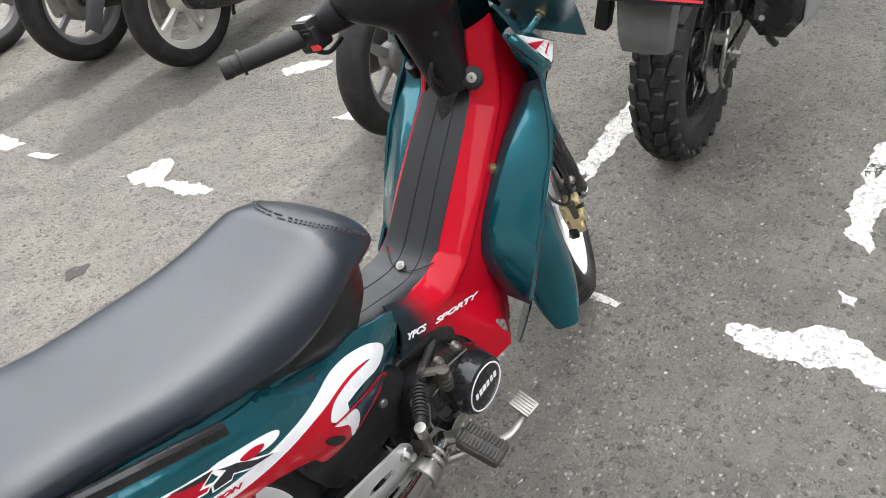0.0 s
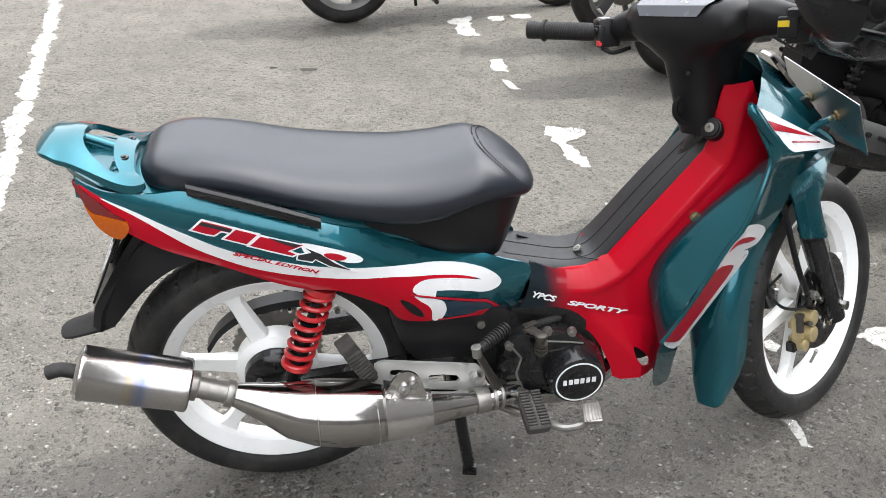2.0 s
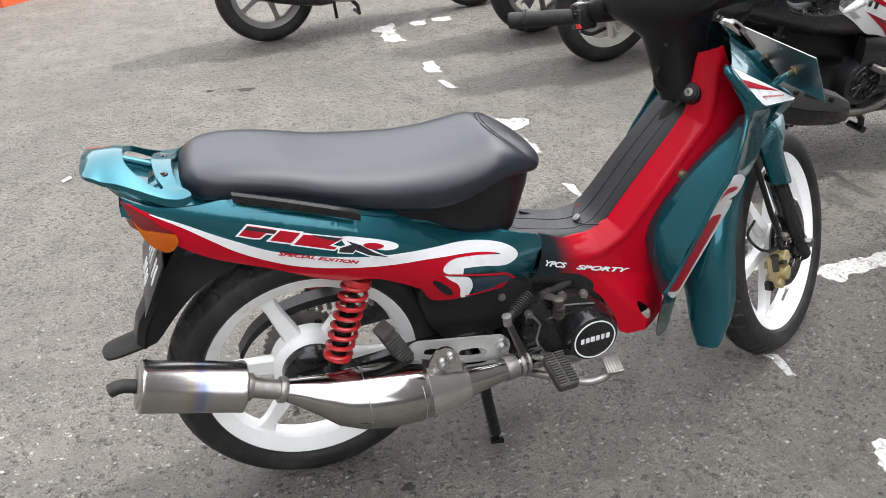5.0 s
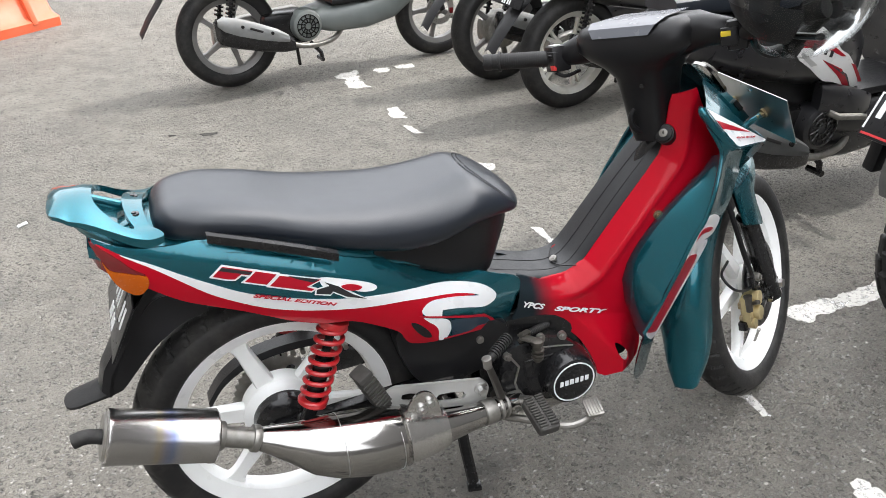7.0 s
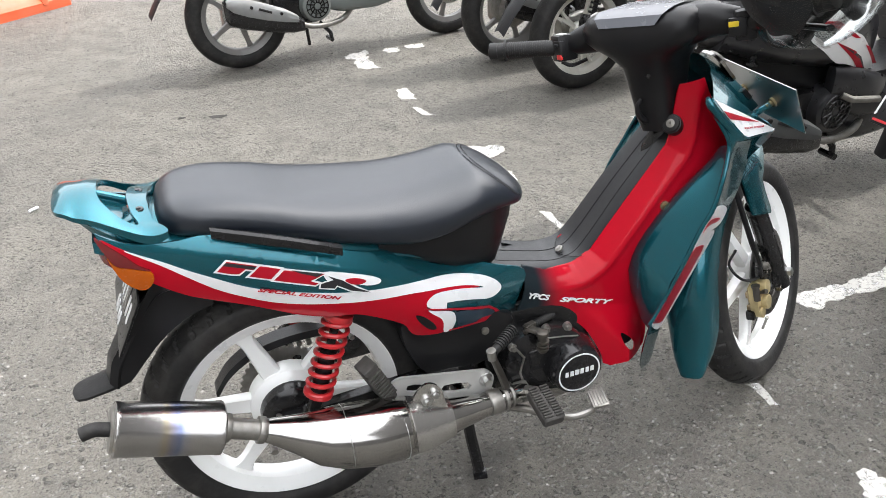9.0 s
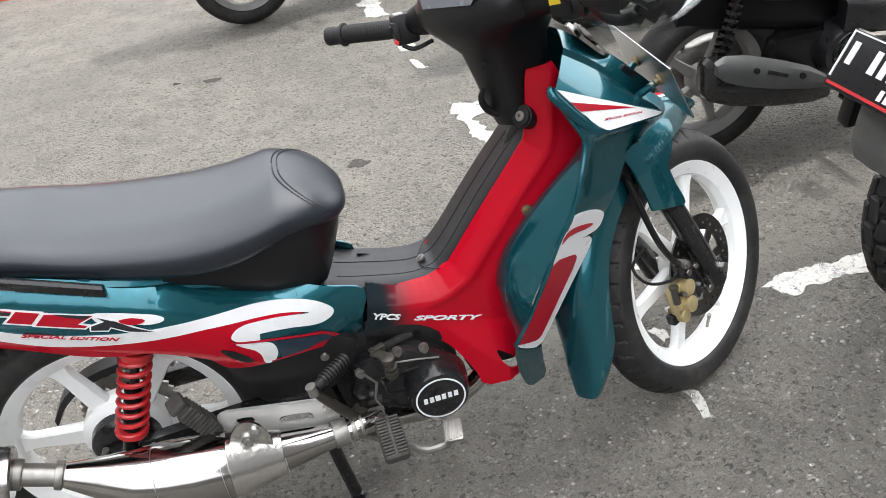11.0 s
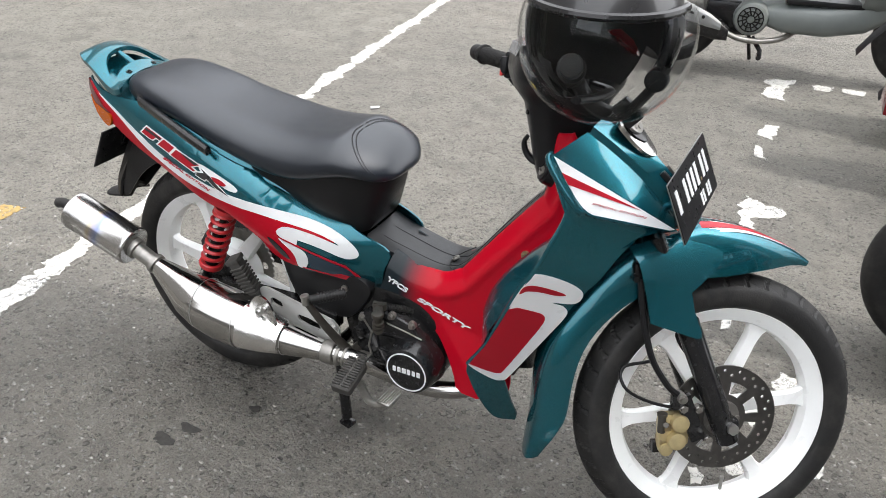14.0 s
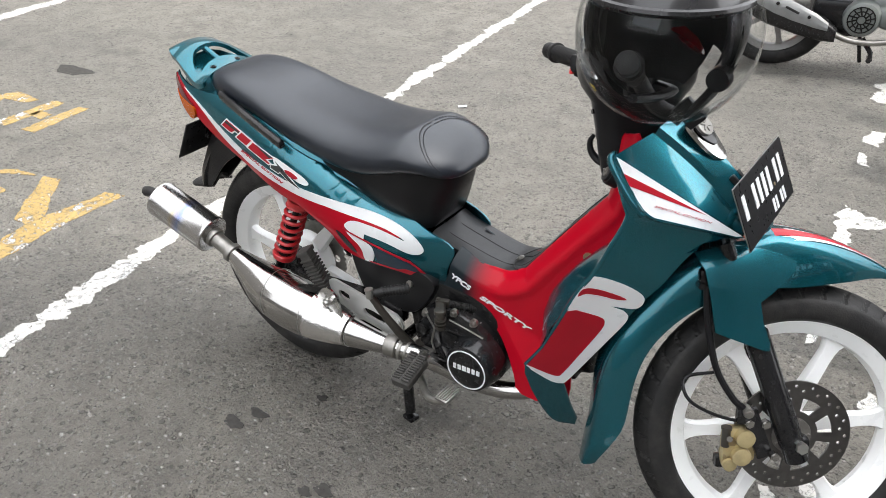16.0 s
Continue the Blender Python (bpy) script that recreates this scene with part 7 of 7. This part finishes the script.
def bars(parent, at, steer, black=PLASTIC):
    m = Matrix.Translation(at) @ pose(0, 0, 0, 0, 0, steer)
    hb = part("handlebar", join(tube(catmull([(0, -0.30, -0.02), (0.02, -0.15, 0.0), (0.04, 0, 0.01), (0.02, 0.15, 0.0), (0, 0.30, -0.02)], 5), 0.011, 10), box((0.14, 0.20, 0.10), (0.05, 0, 0.0), 0.03)), black, parent, m=m)
    for sy in (-1, 1):
        part("grip", cyl((0.0, sy * 0.20, -0.008), (-0.002, sy * 0.32, -0.022), 0.017, 14, 0.003), RUBBER, hb)
        part("mirror", join(tube([(0.03, sy * 0.16, 0.0), (0.03, sy * 0.22, 0.12), (0.02, sy * 0.25, 0.15)], 0.005, 8), box((0.015, 0.11, 0.075), (0.015, sy * 0.27, 0.18), 0.006)), black, hb)


def scooter(name, label, at, turn, body, panel, rim_mat, forked=False, red_spot=False, group="parked scooters", wb=1.26, r=0.262, width=0.085, plate_at=(-0.335, 0, 0.575), flap=True, tail_panel=None, shield=SHIELDGREY):
    """A small automatic scooter: rear wheel at the origin, nose along x, silencer on its right side."""
    s = thing(name, label, "scooter", at, turn, group)
    wheel(s, "rear_wheel", pose(0, 0, r), r, width, r - 0.072, 5, rim_mat, TYRE2, 0.05, (0.036, 0.024), 70, forked, valve=False)
    fr = wheel(s, "front_wheel", Matrix.Translation((wb, 0, r)), r, width * 0.92, r - 0.068, 5, rim_mat, TYRE2, 0.04, (0.034, 0.024), 40, forked, valve=False)
    part("brake_disc", plate([circle(0, 0, 0.09, 32), circle(0, 0, 0.055, 24)], 0.004, pose(0, -0.042, 0, 90, 0, 0)), STEEL, fr)
    for sy in (-1, 1):
        part("fork_leg", tube([(wb, sy * 0.07, r), (wb - 0.10, sy * 0.065, r + 0.32), (wb - 0.17, sy * 0.03, 0.70)], 0.018, 12), BLACKMETAL, s)
    fg = [[(wb + (r + 0.03 - dr) * math.cos(a), y, r + (r + 0.03 - dr) * math.sin(a)) for y, dr in ((-0.055, 0.05), (-0.05, 0.015), (-0.025, 0.0), (0.025, 0.0), (0.05, 0.015), (0.055, 0.05))] for a in np.linspace(radians(30), radians(165), 14)]
    part("front_mudguard", loft(fg, False), body, s)
    if red_spot:
        part("fork_reflector", box((0.022, 0.012, 0.032), (wb + 0.045, -0.095, r - 0.005), 0.004), REDLENS, s, "red fork reflector")
    # engine block and transmission
    en = part("engine", box((0.26, 0.16, 0.17), (0.30, -0.02, 0.285), 0.03), ENGINEDARK, s, "dusty engine and transmission")
    body_loft([(-0.06, 0.03, 0.20, 0.31), (0.05, 0.04, 0.18, 0.34), (0.25, 0.045, 0.18, 0.36), (0.40, 0.04, 0.20, 0.37), (0.46, 0.02, 0.24, 0.33)], DULLSTEEL, "transmission_case", s).matrix_basis = pose(0, 0.10, 0)
    fan = part("fan_cover", lathe([(0.0, -0.145), (0.066, -0.145), (0.078, -0.138), (0.086, -0.115), (0.088, -0.07)], 40), panel if panel in (GREYBODY,) else BODYBLACK, en, "round slotted fan cover", m=pose(0.395, 0, 0.30))
    for k in range(12):
        a = 2 * math.pi * k / 12
        part("fan_slat", cyl((0.018 * math.cos(a), -0.147, 0.018 * math.sin(a)), (0.058 * math.cos(a + 0.25), -0.147, 0.058 * math.sin(a + 0.25)), 0.0035, 6), ENGINEDARK, fan)
    for q in (0.02, 0.04, 0.06):
        part("fan_ring", tube([(q * math.cos(a), -0.147, q * math.sin(a)) for a in np.linspace(0, 2 * math.pi, 25)], 0.003, 6), ENGINEDARK, fan)
    part("exhaust_pipe", tube(catmull([(0.62, -0.06, 0.245), (0.55, -0.11, 0.21), (0.46, -0.135, 0.195), (0.36, -0.145, 0.20), (0.28, -0.14, 0.225)], 5), 0.014, 12), DULLSTEEL, en, "rusty exhaust pipe")
    mu = body_loft([(0.30, 0.03, 0.19, 0.255), (0.24, 0.05, 0.19, 0.30), (0.12, 0.058, 0.21, 0.345), (-0.02, 0.058, 0.245, 0.385), (-0.09, 0.052, 0.275, 0.40), (-0.105, 0.03, 0.30, 0.385)], BLACKMETAL, "silencer", s, "black silencer with a dusty moulded shield", 0.75)
    mu.matrix_basis = pose(0, -0.165, 0)
    sh = []
    for x, zc, h in ((0.26, 0.265, 0.022), (0.20, 0.285, 0.040), (0.10, 0.315, 0.052), (0.0, 0.348, 0.055), (-0.07, 0.372, 0.045), (-0.10, 0.385, 0.02)):
        sh.append([(x, -0.046, zc + h), (x, -0.060, zc + h * 0.7), (x, -0.066, zc), (x, -0.060, zc - h * 0.6), (x, -0.05, zc - h * 0.6), (x, -0.05, zc + h * 0.8)])
    part("heat_shield", loft(sh), shield, mu)
    for x, z in ((0.02, 0.36), (0.17, 0.31)):
        part("shield_bolt", cyl((x, -0.072, z), (x, -0.06, z), 0.008, 10), ENGINEDARK, mu)
    part("shield_slot", box((0.07, 0.006, 0.012), (0.09, -0.066, 0.335), 0.003, (0, 22, 0)), RUBBER, mu)
    part("stand_leg", tube([(0.40, 0.10, 0.22), (0.42, 0.15, 0.10), (0.44, 0.19, 0.010)], 0.010, 10), BLACKMETAL, s)
    part("centre_stand", join(tube([(0.42, -0.08, 0.20), (0.47, -0.10, 0.14), (0.475, -0.10, 0.10)], 0.012, 10), cyl((0.47, -0.12, 0.105), (0.47, -0.05, 0.105), 0.012, 10)), BLACKMETAL, s)
    # floor, belly, apron, tail and seat
    body_loft([(0.42, 0.10, 0.27, 0.36), (0.55, 0.145, 0.235, 0.385), (0.75, 0.16, 0.235, 0.40), (0.92, 0.15, 0.27, 0.43), (1.03, 0.11, 0.33, 0.52)], panel, "belly_panel", s, "moulded lower side panel")
    body_loft([(0.88, 0.20, 0.38, 0.74), (0.95, 0.20, 0.36, 0.88), (1.02, 0.19, 0.38, 0.95), (1.10, 0.15, 0.46, 0.93), (1.17, 0.08, 0.58, 0.82)], body, "apron", s, "front apron panel", 0.7)
    part("floorboard", box((0.36, 0.28, 0.03), (0.72, 0, 0.405), 0.012), PLASTIC, s)
    body_loft([(-0.30, 0.05, 0.66, 0.72), (-0.22, 0.10, 0.60, 0.75), (-0.05, 0.14, 0.54, 0.74), (0.15, 0.155, 0.48, 0.73), (0.35, 0.15, 0.44, 0.72), (0.50, 0.13, 0.42, 0.68), (0.56, 0.10, 0.44, 0.62)], tail_panel or body, "tail_body", s, "tail side panels")
    body_loft([(-0.24, 0.08, 0.735, 0.79), (-0.10, 0.12, 0.73, 0.81), (0.15, 0.135, 0.715, 0.79), (0.35, 0.13, 0.70, 0.765), (0.52, 0.10, 0.675, 0.735), (0.57, 0.06, 0.67, 0.70)], LEATHER, "seat", s, "black vinyl seat")
    if flap:
        part("rear_mudguard", loft([[(x, -w, z - 0.02), (x - 0.004, 0, z), (x, w, z - 0.02)] for x, z, w in ((-0.12, 0.62, 0.06), (-0.22, 0.60, 0.06), (-0.31, 0.52, 0.055), (-0.39, 0.42, 0.05), (-0.44, 0.34, 0.045))], False), PLASTIC, s)
    part("tail_lamp", box((0.04, 0.14, 0.05), (-0.305, 0, 0.69), 0.012), REDLENS, s)
    if plate_at:
        np_ob = part("number_plate", box((0.004, 0.25, 0.105), (0, 0, 0), 0.0015), PLATEBLACK, s, "black number plate", m=pose(*plate_at, 0, 28, 0))
        for y in (0.10, 0.05, 0.025, 0.0, -0.03, -0.075, -0.10):
            part("character_bar", box((0.002, 0.013, 0.042), (-0.003, y, 0.012)), WHITE, np_ob)
        for y in (0.03, 0.012, -0.012, -0.03):
            part("character_bar", box((0.002, 0.009, 0.022), (-0.003, y, -0.034)), WHITE, np_ob)
    for sy in (-1, 1):
        part("shock_absorber", join(cyl((-0.02, sy * 0.10, 0.30), (0.03, sy * 0.11, 0.56), 0.011, 10), *[cyl((-0.012 + 0.0045 * k, sy * (0.1013 + 0.001 * k), 0.36 + 0.021 * k), (-0.010 + 0.0045 * k, sy * (0.1015 + 0.001 * k), 0.368 + 0.021 * k), 0.024, 14) for k in range(8)]), BLACKMETAL, s)
    bars(s, (1.0, 0, 1.0), 0)
    return s


sA = scooter("grey_scooter", "dusty grey-green scooter on cast wheels parked across the bays", (0.345, 3.135, 0), 8.4, GREYBODY, GREYBODY, ALLOYGREY, red_spot=True, wb=1.25, r=0.272, width=0.092)
sD = scooter("white_scooter", "white, black and red scooter parked in the row", (1.672, 0.878, 0), 3, BODYBLACK, BODYBLACK, ALLOYGREY, r=0.254, width=0.10, plate_at=(-0.12, 0, 0.60), flap=False, shield=SHADEDSHIELD)
sB = scooter("black_scooter", "black scooter with grey cast wheels parked in the row", (1.70, 2.68, 0), 6, BODYBLACK, BODYBLACK, ALLOYGREY, r=0.275, width=0.125)
sC = scooter("dark_scooter", "dark scooter with pale five-spoke wheels parked in the row", (1.815, 2.11, 0), 6, BODYBLACK, BODYBLACK, ALLOYPALE, True, r=0.272, width=0.10)
part("rear_hub_cover", lathe([(0.0, -0.062), (0.07, -0.062), (0.092, -0.052), (0.098, -0.03), (0.098, 0.02)], 32), DULLSTEEL, sB, m=pose(0, 0, 0.275))

# the white scooter's decorated flank
FLANK = [(0.225, 0.686), (0.285, 0.668), (0.350, 0.620), (0.388, 0.580), (0.432, 0.556), (0.503, 0.490), (0.560, 0.425), (0.598, 0.365), (0.49, 0.428), (0.400, 0.464), (0.345, 0.478), (0.270, 0.530), (0.195, 0.583), (0.215, 0.640)]


def f_flank(x, z):
    return -(0.163 - 1.2 * (z - 0.60) ** 2 - max(0, x - 0.42) * 0.12)


fl = part("side_panel", sheet([catmull(FLANK, 3, True)], f_flank, 0.02, 0.004), BODYWHITE, sD, "white side panel with red and black graphics")
for o, mt in (([(0.211, 0.635), (0.308, 0.623), (0.416, 0.555), (0.396, 0.557), (0.308, 0.598), (0.206, 0.608)], DECALRED), ([(0.308, 0.558), (0.402, 0.491), (0.497, 0.415), (0.598, 0.365), (0.510, 0.428), (0.416, 0.510)], DECALRED), ([(0.328, 0.549), (0.443, 0.481), (0.537, 0.405), (0.456, 0.485)], DARKDECAL), ([(0.456, 0.525), (0.551, 0.438), (0.571, 0.436), (0.483, 0.514)], DECALRED), ([(0.214, 0.595), (0.295, 0.540), (0.268, 0.538), (0.216, 0.577)], SILVER)):
    part("panel_graphic", sheet([o], f_flank, 0.02, 0.0008, 0.0012), mt, fl)
for k, (x, z) in enumerate(((0.254, 0.596), (0.281, 0.586), (0.308, 0.575), (0.336, 0.563))):
    part("graphic_bar", sheet([[(x, z), (x + 0.014, z - 0.004), (x + 0.017, z + 0.018), (x + 0.003, z + 0.022)]], f_flank, 0.02, 0.0008, 0.002), DARKDECAL, fl)
body_loft([(0.36, 0.02, 0.36, 0.46), (0.44, 0.04, 0.34, 0.45), (0.54, 0.04, 0.32, 0.42), (0.60, 0.02, 0.32, 0.40)], BODYBLACK, "lower_cowl", sD).matrix_basis = pose(0, -0.125, 0)
body_loft([(-0.12, 0.05, 0.44, 0.56), (-0.02, 0.065, 0.42, 0.58), (0.15, 0.07, 0.38, 0.58), (0.34, 0.08, 0.34, 0.54), (0.42, 0.06, 0.36, 0.48)], PLASTIC, "wheel_arch", sD)
body_loft([(0.40, 0.05, 0.17, 0.33), (0.46, 0.09, 0.13, 0.35), (0.62, 0.11, 0.13, 0.36), (0.80, 0.11, 0.15, 0.36), (0.90, 0.07, 0.20, 0.34)], BODYBLACK, "belly_pan", sD)
part("step_bracket", tube([(0.40, -0.15, 0.36), (0.43, -0.17, 0.345), (0.55, -0.175, 0.33)], 0.012, 10), DULLSTEEL, sD)


# ---- the trail bike parked with its tail towards the lane ----
def trail_bike(at, turn):
    s = thing("trail_motorcycle", "dusty black trail motorcycle with a blocky rear tyre", "motorcycle", at, turn)
    r = 0.305
    rim = wheel(s, "rear_wheel", pose(0, 0, r), r - 0.008, 0.125, 0.205, 10, BLACKMETAL, RUBBER, 0.06, (0.016, 0.012), 90, valve=False)
    for row, (y, dr, tilt) in enumerate(((-0.047, -0.014, 34), (-0.016, 0.0, 8), (0.016, 0.0, -8), (0.047, -0.014, -34))):
        bm = box((0.052, 0.028, 0.020), (0, 0, 0), 0.004, seg=1)
        me = bpy.data.meshes.new("tread_block")
        for v in bm.verts:
            v.co.y += v.co.x * (0.22 if y > 0 else -0.22)
        bm.to_mesh(me)
        bm.free()
        me.materials.append(RUBBER)
        for k in range(30):
            a = 2 * math.pi * (k + 0.5 * (row % 2)) / 30
            ob = new("tread_block", me)
            ob.parent = rim
            ob.matrix_basis = Matrix.Rotation(a, 4, "Y") @ Matrix.Translation((0, y, r - 0.010 + dr)) @ Matrix.Rotation(radians(tilt), 4, "X")
    part("brake_disc", plate([circle(0, 0, 0.11, 40), circle(0, 0, 0.06, 24)], 0.004, pose(0, -0.075, 0, 90, 0, 0)), STEEL, rim)
    part("brake_caliper", join(box((0.07, 0.04, 0.05), (0.02, -0.095, r + 0.075), 0.01), box((0.05, 0.05, 0.03), (-0.03, -0.09, r + 0.06), 0.008), cyl((0.03, -0.12, r + 0.08), (0.03, -0.07, r + 0.08), 0.016, 14)), DULLSTEEL, s)
    for sy in (-1, 1):
        part("swingarm", loft([[(x, sy * 0.095 + a, z + b) for a, b in ((-0.014, -h), (0.014, -h), (0.014, h), (-0.014, h))] for x, z, h in ((-0.05, r, 0.022), (0.06, r, 0.026), (0.50, 0.38, 0.034))]), BLACKMETAL, s)
        part("axle_nut", join(cyl((0, sy * 0.135, r), (0, sy * 0.10, r), 0.010, 6), cyl((0, sy * 0.118, r), (0, sy * 0.108, r), 0.018, 14)), STEEL, s)
        part("footpeg", box((0.05, 0.09, 0.02), (0.48, sy * 0.24, 0.36), 0.005), DULLSTEEL, s)
    part("brake_hose", tube(catmull([(0.0, -0.10, r + 0.10), (-0.06, -0.11, r + 0.05), (-0.07, -0.105, r - 0.04), (-0.02, -0.10, r - 0.09)], 5), 0.006, 8), DULLSTEEL, s)
    t, l = V((0.06, -0.085, 0.66)), V((-0.01, -0.095, 0.44))
    ax = (l - t).normalized()
    u = ax.cross(V((0, 1, 0))).normalized()
    w = ax.cross(u)
    sh = part("shock_absorber", join(cyl(t, l, 0.016, 12), cyl(l - ax * 0.02, l + ax * 0.012, 0.030, 16, 0.003), cyl(l + ax * 0.02, l + ax * 0.06, 0.012, 10)), ENGINEDARK, s)
    part("spring", tube([t + ax * (0.215 * i / 119) + (u * math.cos(0.36 * i) + w * math.sin(0.36 * i)) * 0.027 for i in range(120)], 0.006, 8), BLACKMETAL, sh)
    # silencer with a flat grey shield on its outer side
    rings = []
    for x, y, z, hw, hh in ((-0.02, -0.21, 0.45, 0.045, 0.062), (0.0, -0.21, 0.445, 0.066, 0.082), (0.12, -0.205, 0.43, 0.066, 0.082), (0.30, -0.18, 0.40, 0.05, 0.06), (0.42, -0.15, 0.38, 0.03, 0.035)):
        rings.append([(x, y + hw * a, z + hh * b) for a, b in ((-1, -0.45), (-1, 0.5), (-0.55, 1), (0.55, 1), (1, 0.5), (1, -0.5), (0.5, -1), (-0.5, -1))])
    si = part("silencer", loft(rings), BLACKMETAL, s, "angular black silencer")
    part("heat_shield", box((0.17, 0.008, 0.11), (0.09, -0.282, 0.435), 0.004, (0, 10, 0)), SHIELDGREY, si)
    part("outlet", cyl((-0.026, -0.205, 0.475), (-0.012, -0.205, 0.475), 0.020, 16, 0.002), ENGINEDARK, si)
    part("end_bolt", cyl((-0.024, -0.185, 0.42), (-0.012, -0.185, 0.42), 0.008, 6), STEEL, si)
    # tail, mudguard and plate
    gd = []
    for x, z, w in catmull([(-0.16, 0.74, 0.075), (-0.27, 0.66, 0.075), (-0.325, 0.58, 0.075), (-0.345, 0.50, 0.07), (-0.34, 0.455, 0.062)], 4):
        gd.append([(x + 0.02, -w, z), (x, -w * 0.86, z), (x - 0.006, 0, z), (x, w * 0.86, z), (x + 0.02, w, z), (x + 0.024, w, z), (x + 0.004, 0, z), (x + 0.024, -w, z)])
    part("rear_mudguard", loft(gd), FADEDGREY, s, "scuffed grey plastic rear mudguard")
    part("plate_bracket", join(box((0.05, 0.16, 0.03), (-0.32, 0.02, 0.60), 0.008), box((0.04, 0.035, 0.10), (-0.31, 0.105, 0.545), 0.008, (10, 0, 0))), PLASTIC, s)
    np_ob = part("number_plate", box((0.004, 0.275, 0.115), (0, 0, 0), 0.0015), PLATEBLACK, s, "black number plate with a red underline", m=pose(-0.352, -0.016, 0.645, 0, 30, 0))
    part("red_line", box((0.002, 0.262, 0.006), (-0.003, 0, -0.048)), SPRINGRED, np_ob)
    for y in (0.11, 0.05, 0.025, 0.0, -0.025, -0.07, -0.092, -0.114):
        part("character_bar", box((0.002, 0.014, 0.044), (-0.003, y, 0.016)), WHITE, np_ob)
    for y in (0.0, -0.016, -0.044, -0.060):
        part("character_bar", box((0.002, 0.009, 0.020), (-0.003, y, -0.030)), WHITE, np_ob)
    part("plate_rim", join(box((0.003, 0.004, 0.09), (-0.003, 0.132, 0.008)), box((0.003, 0.268, 0.003), (-0.003, 0, 0.054))), WHITE, np_ob)
    body_loft([(-0.26, 0.06, 0.74, 0.80), (-0.10, 0.11, 0.70, 0.86), (0.2, 0.13, 0.66, 0.86), (0.5, 0.12, 0.55, 0.84), (0.75, 0.14, 0.52, 0.92), (0.95, 0.10, 0.70, 0.98)], BODYBLACK, "bodywork", s, "black side panels and tank")
    body_loft([(-0.22, 0.08, 0.82, 0.89), (0.1, 0.12, 0.82, 0.90), (0.45, 0.11, 0.80, 0.87)], LEATHER, "seat", s)
    body_loft([(0.42, 0.10, 0.26, 0.50), (0.60, 0.13, 0.22, 0.55), (0.78, 0.10, 0.25, 0.58)], ENGINEDARK, "engine", s)
    part("stand_leg", tube([(0.42, 0.10, 0.30), (0.44, 0.18, 0.14), (0.46, 0.23, 0.012)], 0.012, 10), BLACKMETAL, s)
    part("linkage", tube([(0.30, -0.11, 0.30), (0.33, -0.13, 0.20), (0.36, -0.14, 0.17)], 0.012, 8), BLACKMETAL, s)
    fr = wheel(s, "front_wheel", pose(1.36, 0, r), r, 0.10, 0.24, 10, BLACKMETAL, TYRE2, 0.05, (0.016, 0.012), 90, valve=False)
    for sy in (-1, 1):
        part("fork_leg", tube([(1.36, sy * 0.09, r), (1.10, sy * 0.09, 1.0)], 0.022, 12), BLACKMETAL, s)
    bars(s, (1.06, 0, 1.05), 0)
    return s


trail_bike((1.87, -0.020, 0), 3)

# ---- orange plastic barrier foot at the edge of the bays ----
bar = thing("barrier", "orange plastic road barrier standing on the asphalt", "barrier", (-1.05, 5.05, 0), 42)
rings = []
for z, hx, hy in ((0.0, 0.42, 0.22), (0.06, 0.42, 0.22), (0.09, 0.40, 0.18), (0.35, 0.38, 0.09), (0.75, 0.36, 0.06), (0.78, 0.34, 0.045)):
    c = 0.02
    rings.append([(-hx + c, -hy, z), (hx - c, -hy, z), (hx, -hy + c, z), (hx, hy - c, z), (hx - c, hy, z), (-hx + c, hy, z), (-hx, hy - c, z), (-hx, -hy + c, z)])
part("body", loft(rings), ORANGE, bar)
for x in (-0.2, 0.2):
    part("foot_rib", box((0.05, 0.10, 0.28), (x, -0.14, 0.16), 0.015, (-18, 0, 0)), ORANGE, bar)

# ---- litter ----
butt = shape("cigarette_butt", cyl((-0.631, 1.69, 0.006), (-0.602, 1.717, 0.006), 0.006, 10, 0.001), WHITE)
tagged(butt, "white cigarette butt lying on the asphalt", "litter")

# ---- loose grit on the asphalt ----
rnd = random.Random(7)
verts, faces = [], []


def crumb(x, y, r, low=1.0):
    base = len(verts)
    h = r * low * rnd.uniform(0.35, 0.8)
    n = rnd.choice((4, 4, 5))
    a0 = rnd.uniform(0, 6.28)
    st = rnd.uniform(0.4, 0.9)
    for k in range(n):
        a = a0 + 6.283 * k / n + rnd.uniform(-0.25, 0.25)
        q = r * rnd.uniform(0.75, 1.1)
        verts.append((x + q * math.cos(a), y + q * math.sin(a) * st, 0.0))
    for k in range(n):
        p = verts[base + k]
        verts.append((x + (p[0] - x) * 0.62, y + (p[1] - y) * 0.62, h * rnd.uniform(0.7, 1.1)))
    for k in range(n):
        j = (k + 1) % n
        faces.append((base + k, base + j, base + n + j, base + n + k))
    faces.append(tuple(base + n + k for k in range(n)))


for i in range(15000):
    x, y = rnd.gauss(0.7, 1.5), rnd.gauss(0.3, 1.2)
    if math.hypot(x - 0.7, y - 0.3) > 4.5:
        continue
    crumb(x, y, 0.0012 + 0.0034 * rnd.random() ** 3)
for i in range(5000):
    x, y = rnd.uniform(-3, 3), rnd.uniform(0.5, 5)
    crumb(x, y, 0.0022 + 0.005 * rnd.random() ** 3)
for i in range(26000):
    x, y = rnd.uniform(-1.6, 2.5), rnd.gauss(0.1, 0.75)
    crumb(x, y, 0.002 + 0.0055 * rnd.random() ** 2.6, 0.5)
me = bpy.data.meshes.new("loose_grit")
me.from_pydata(verts, [], faces)
me.materials.append(GRIT)
tagged(new("loose_grit", me), "loose grey grit and crumbs lying on the asphalt", "grit", kind="stuff")
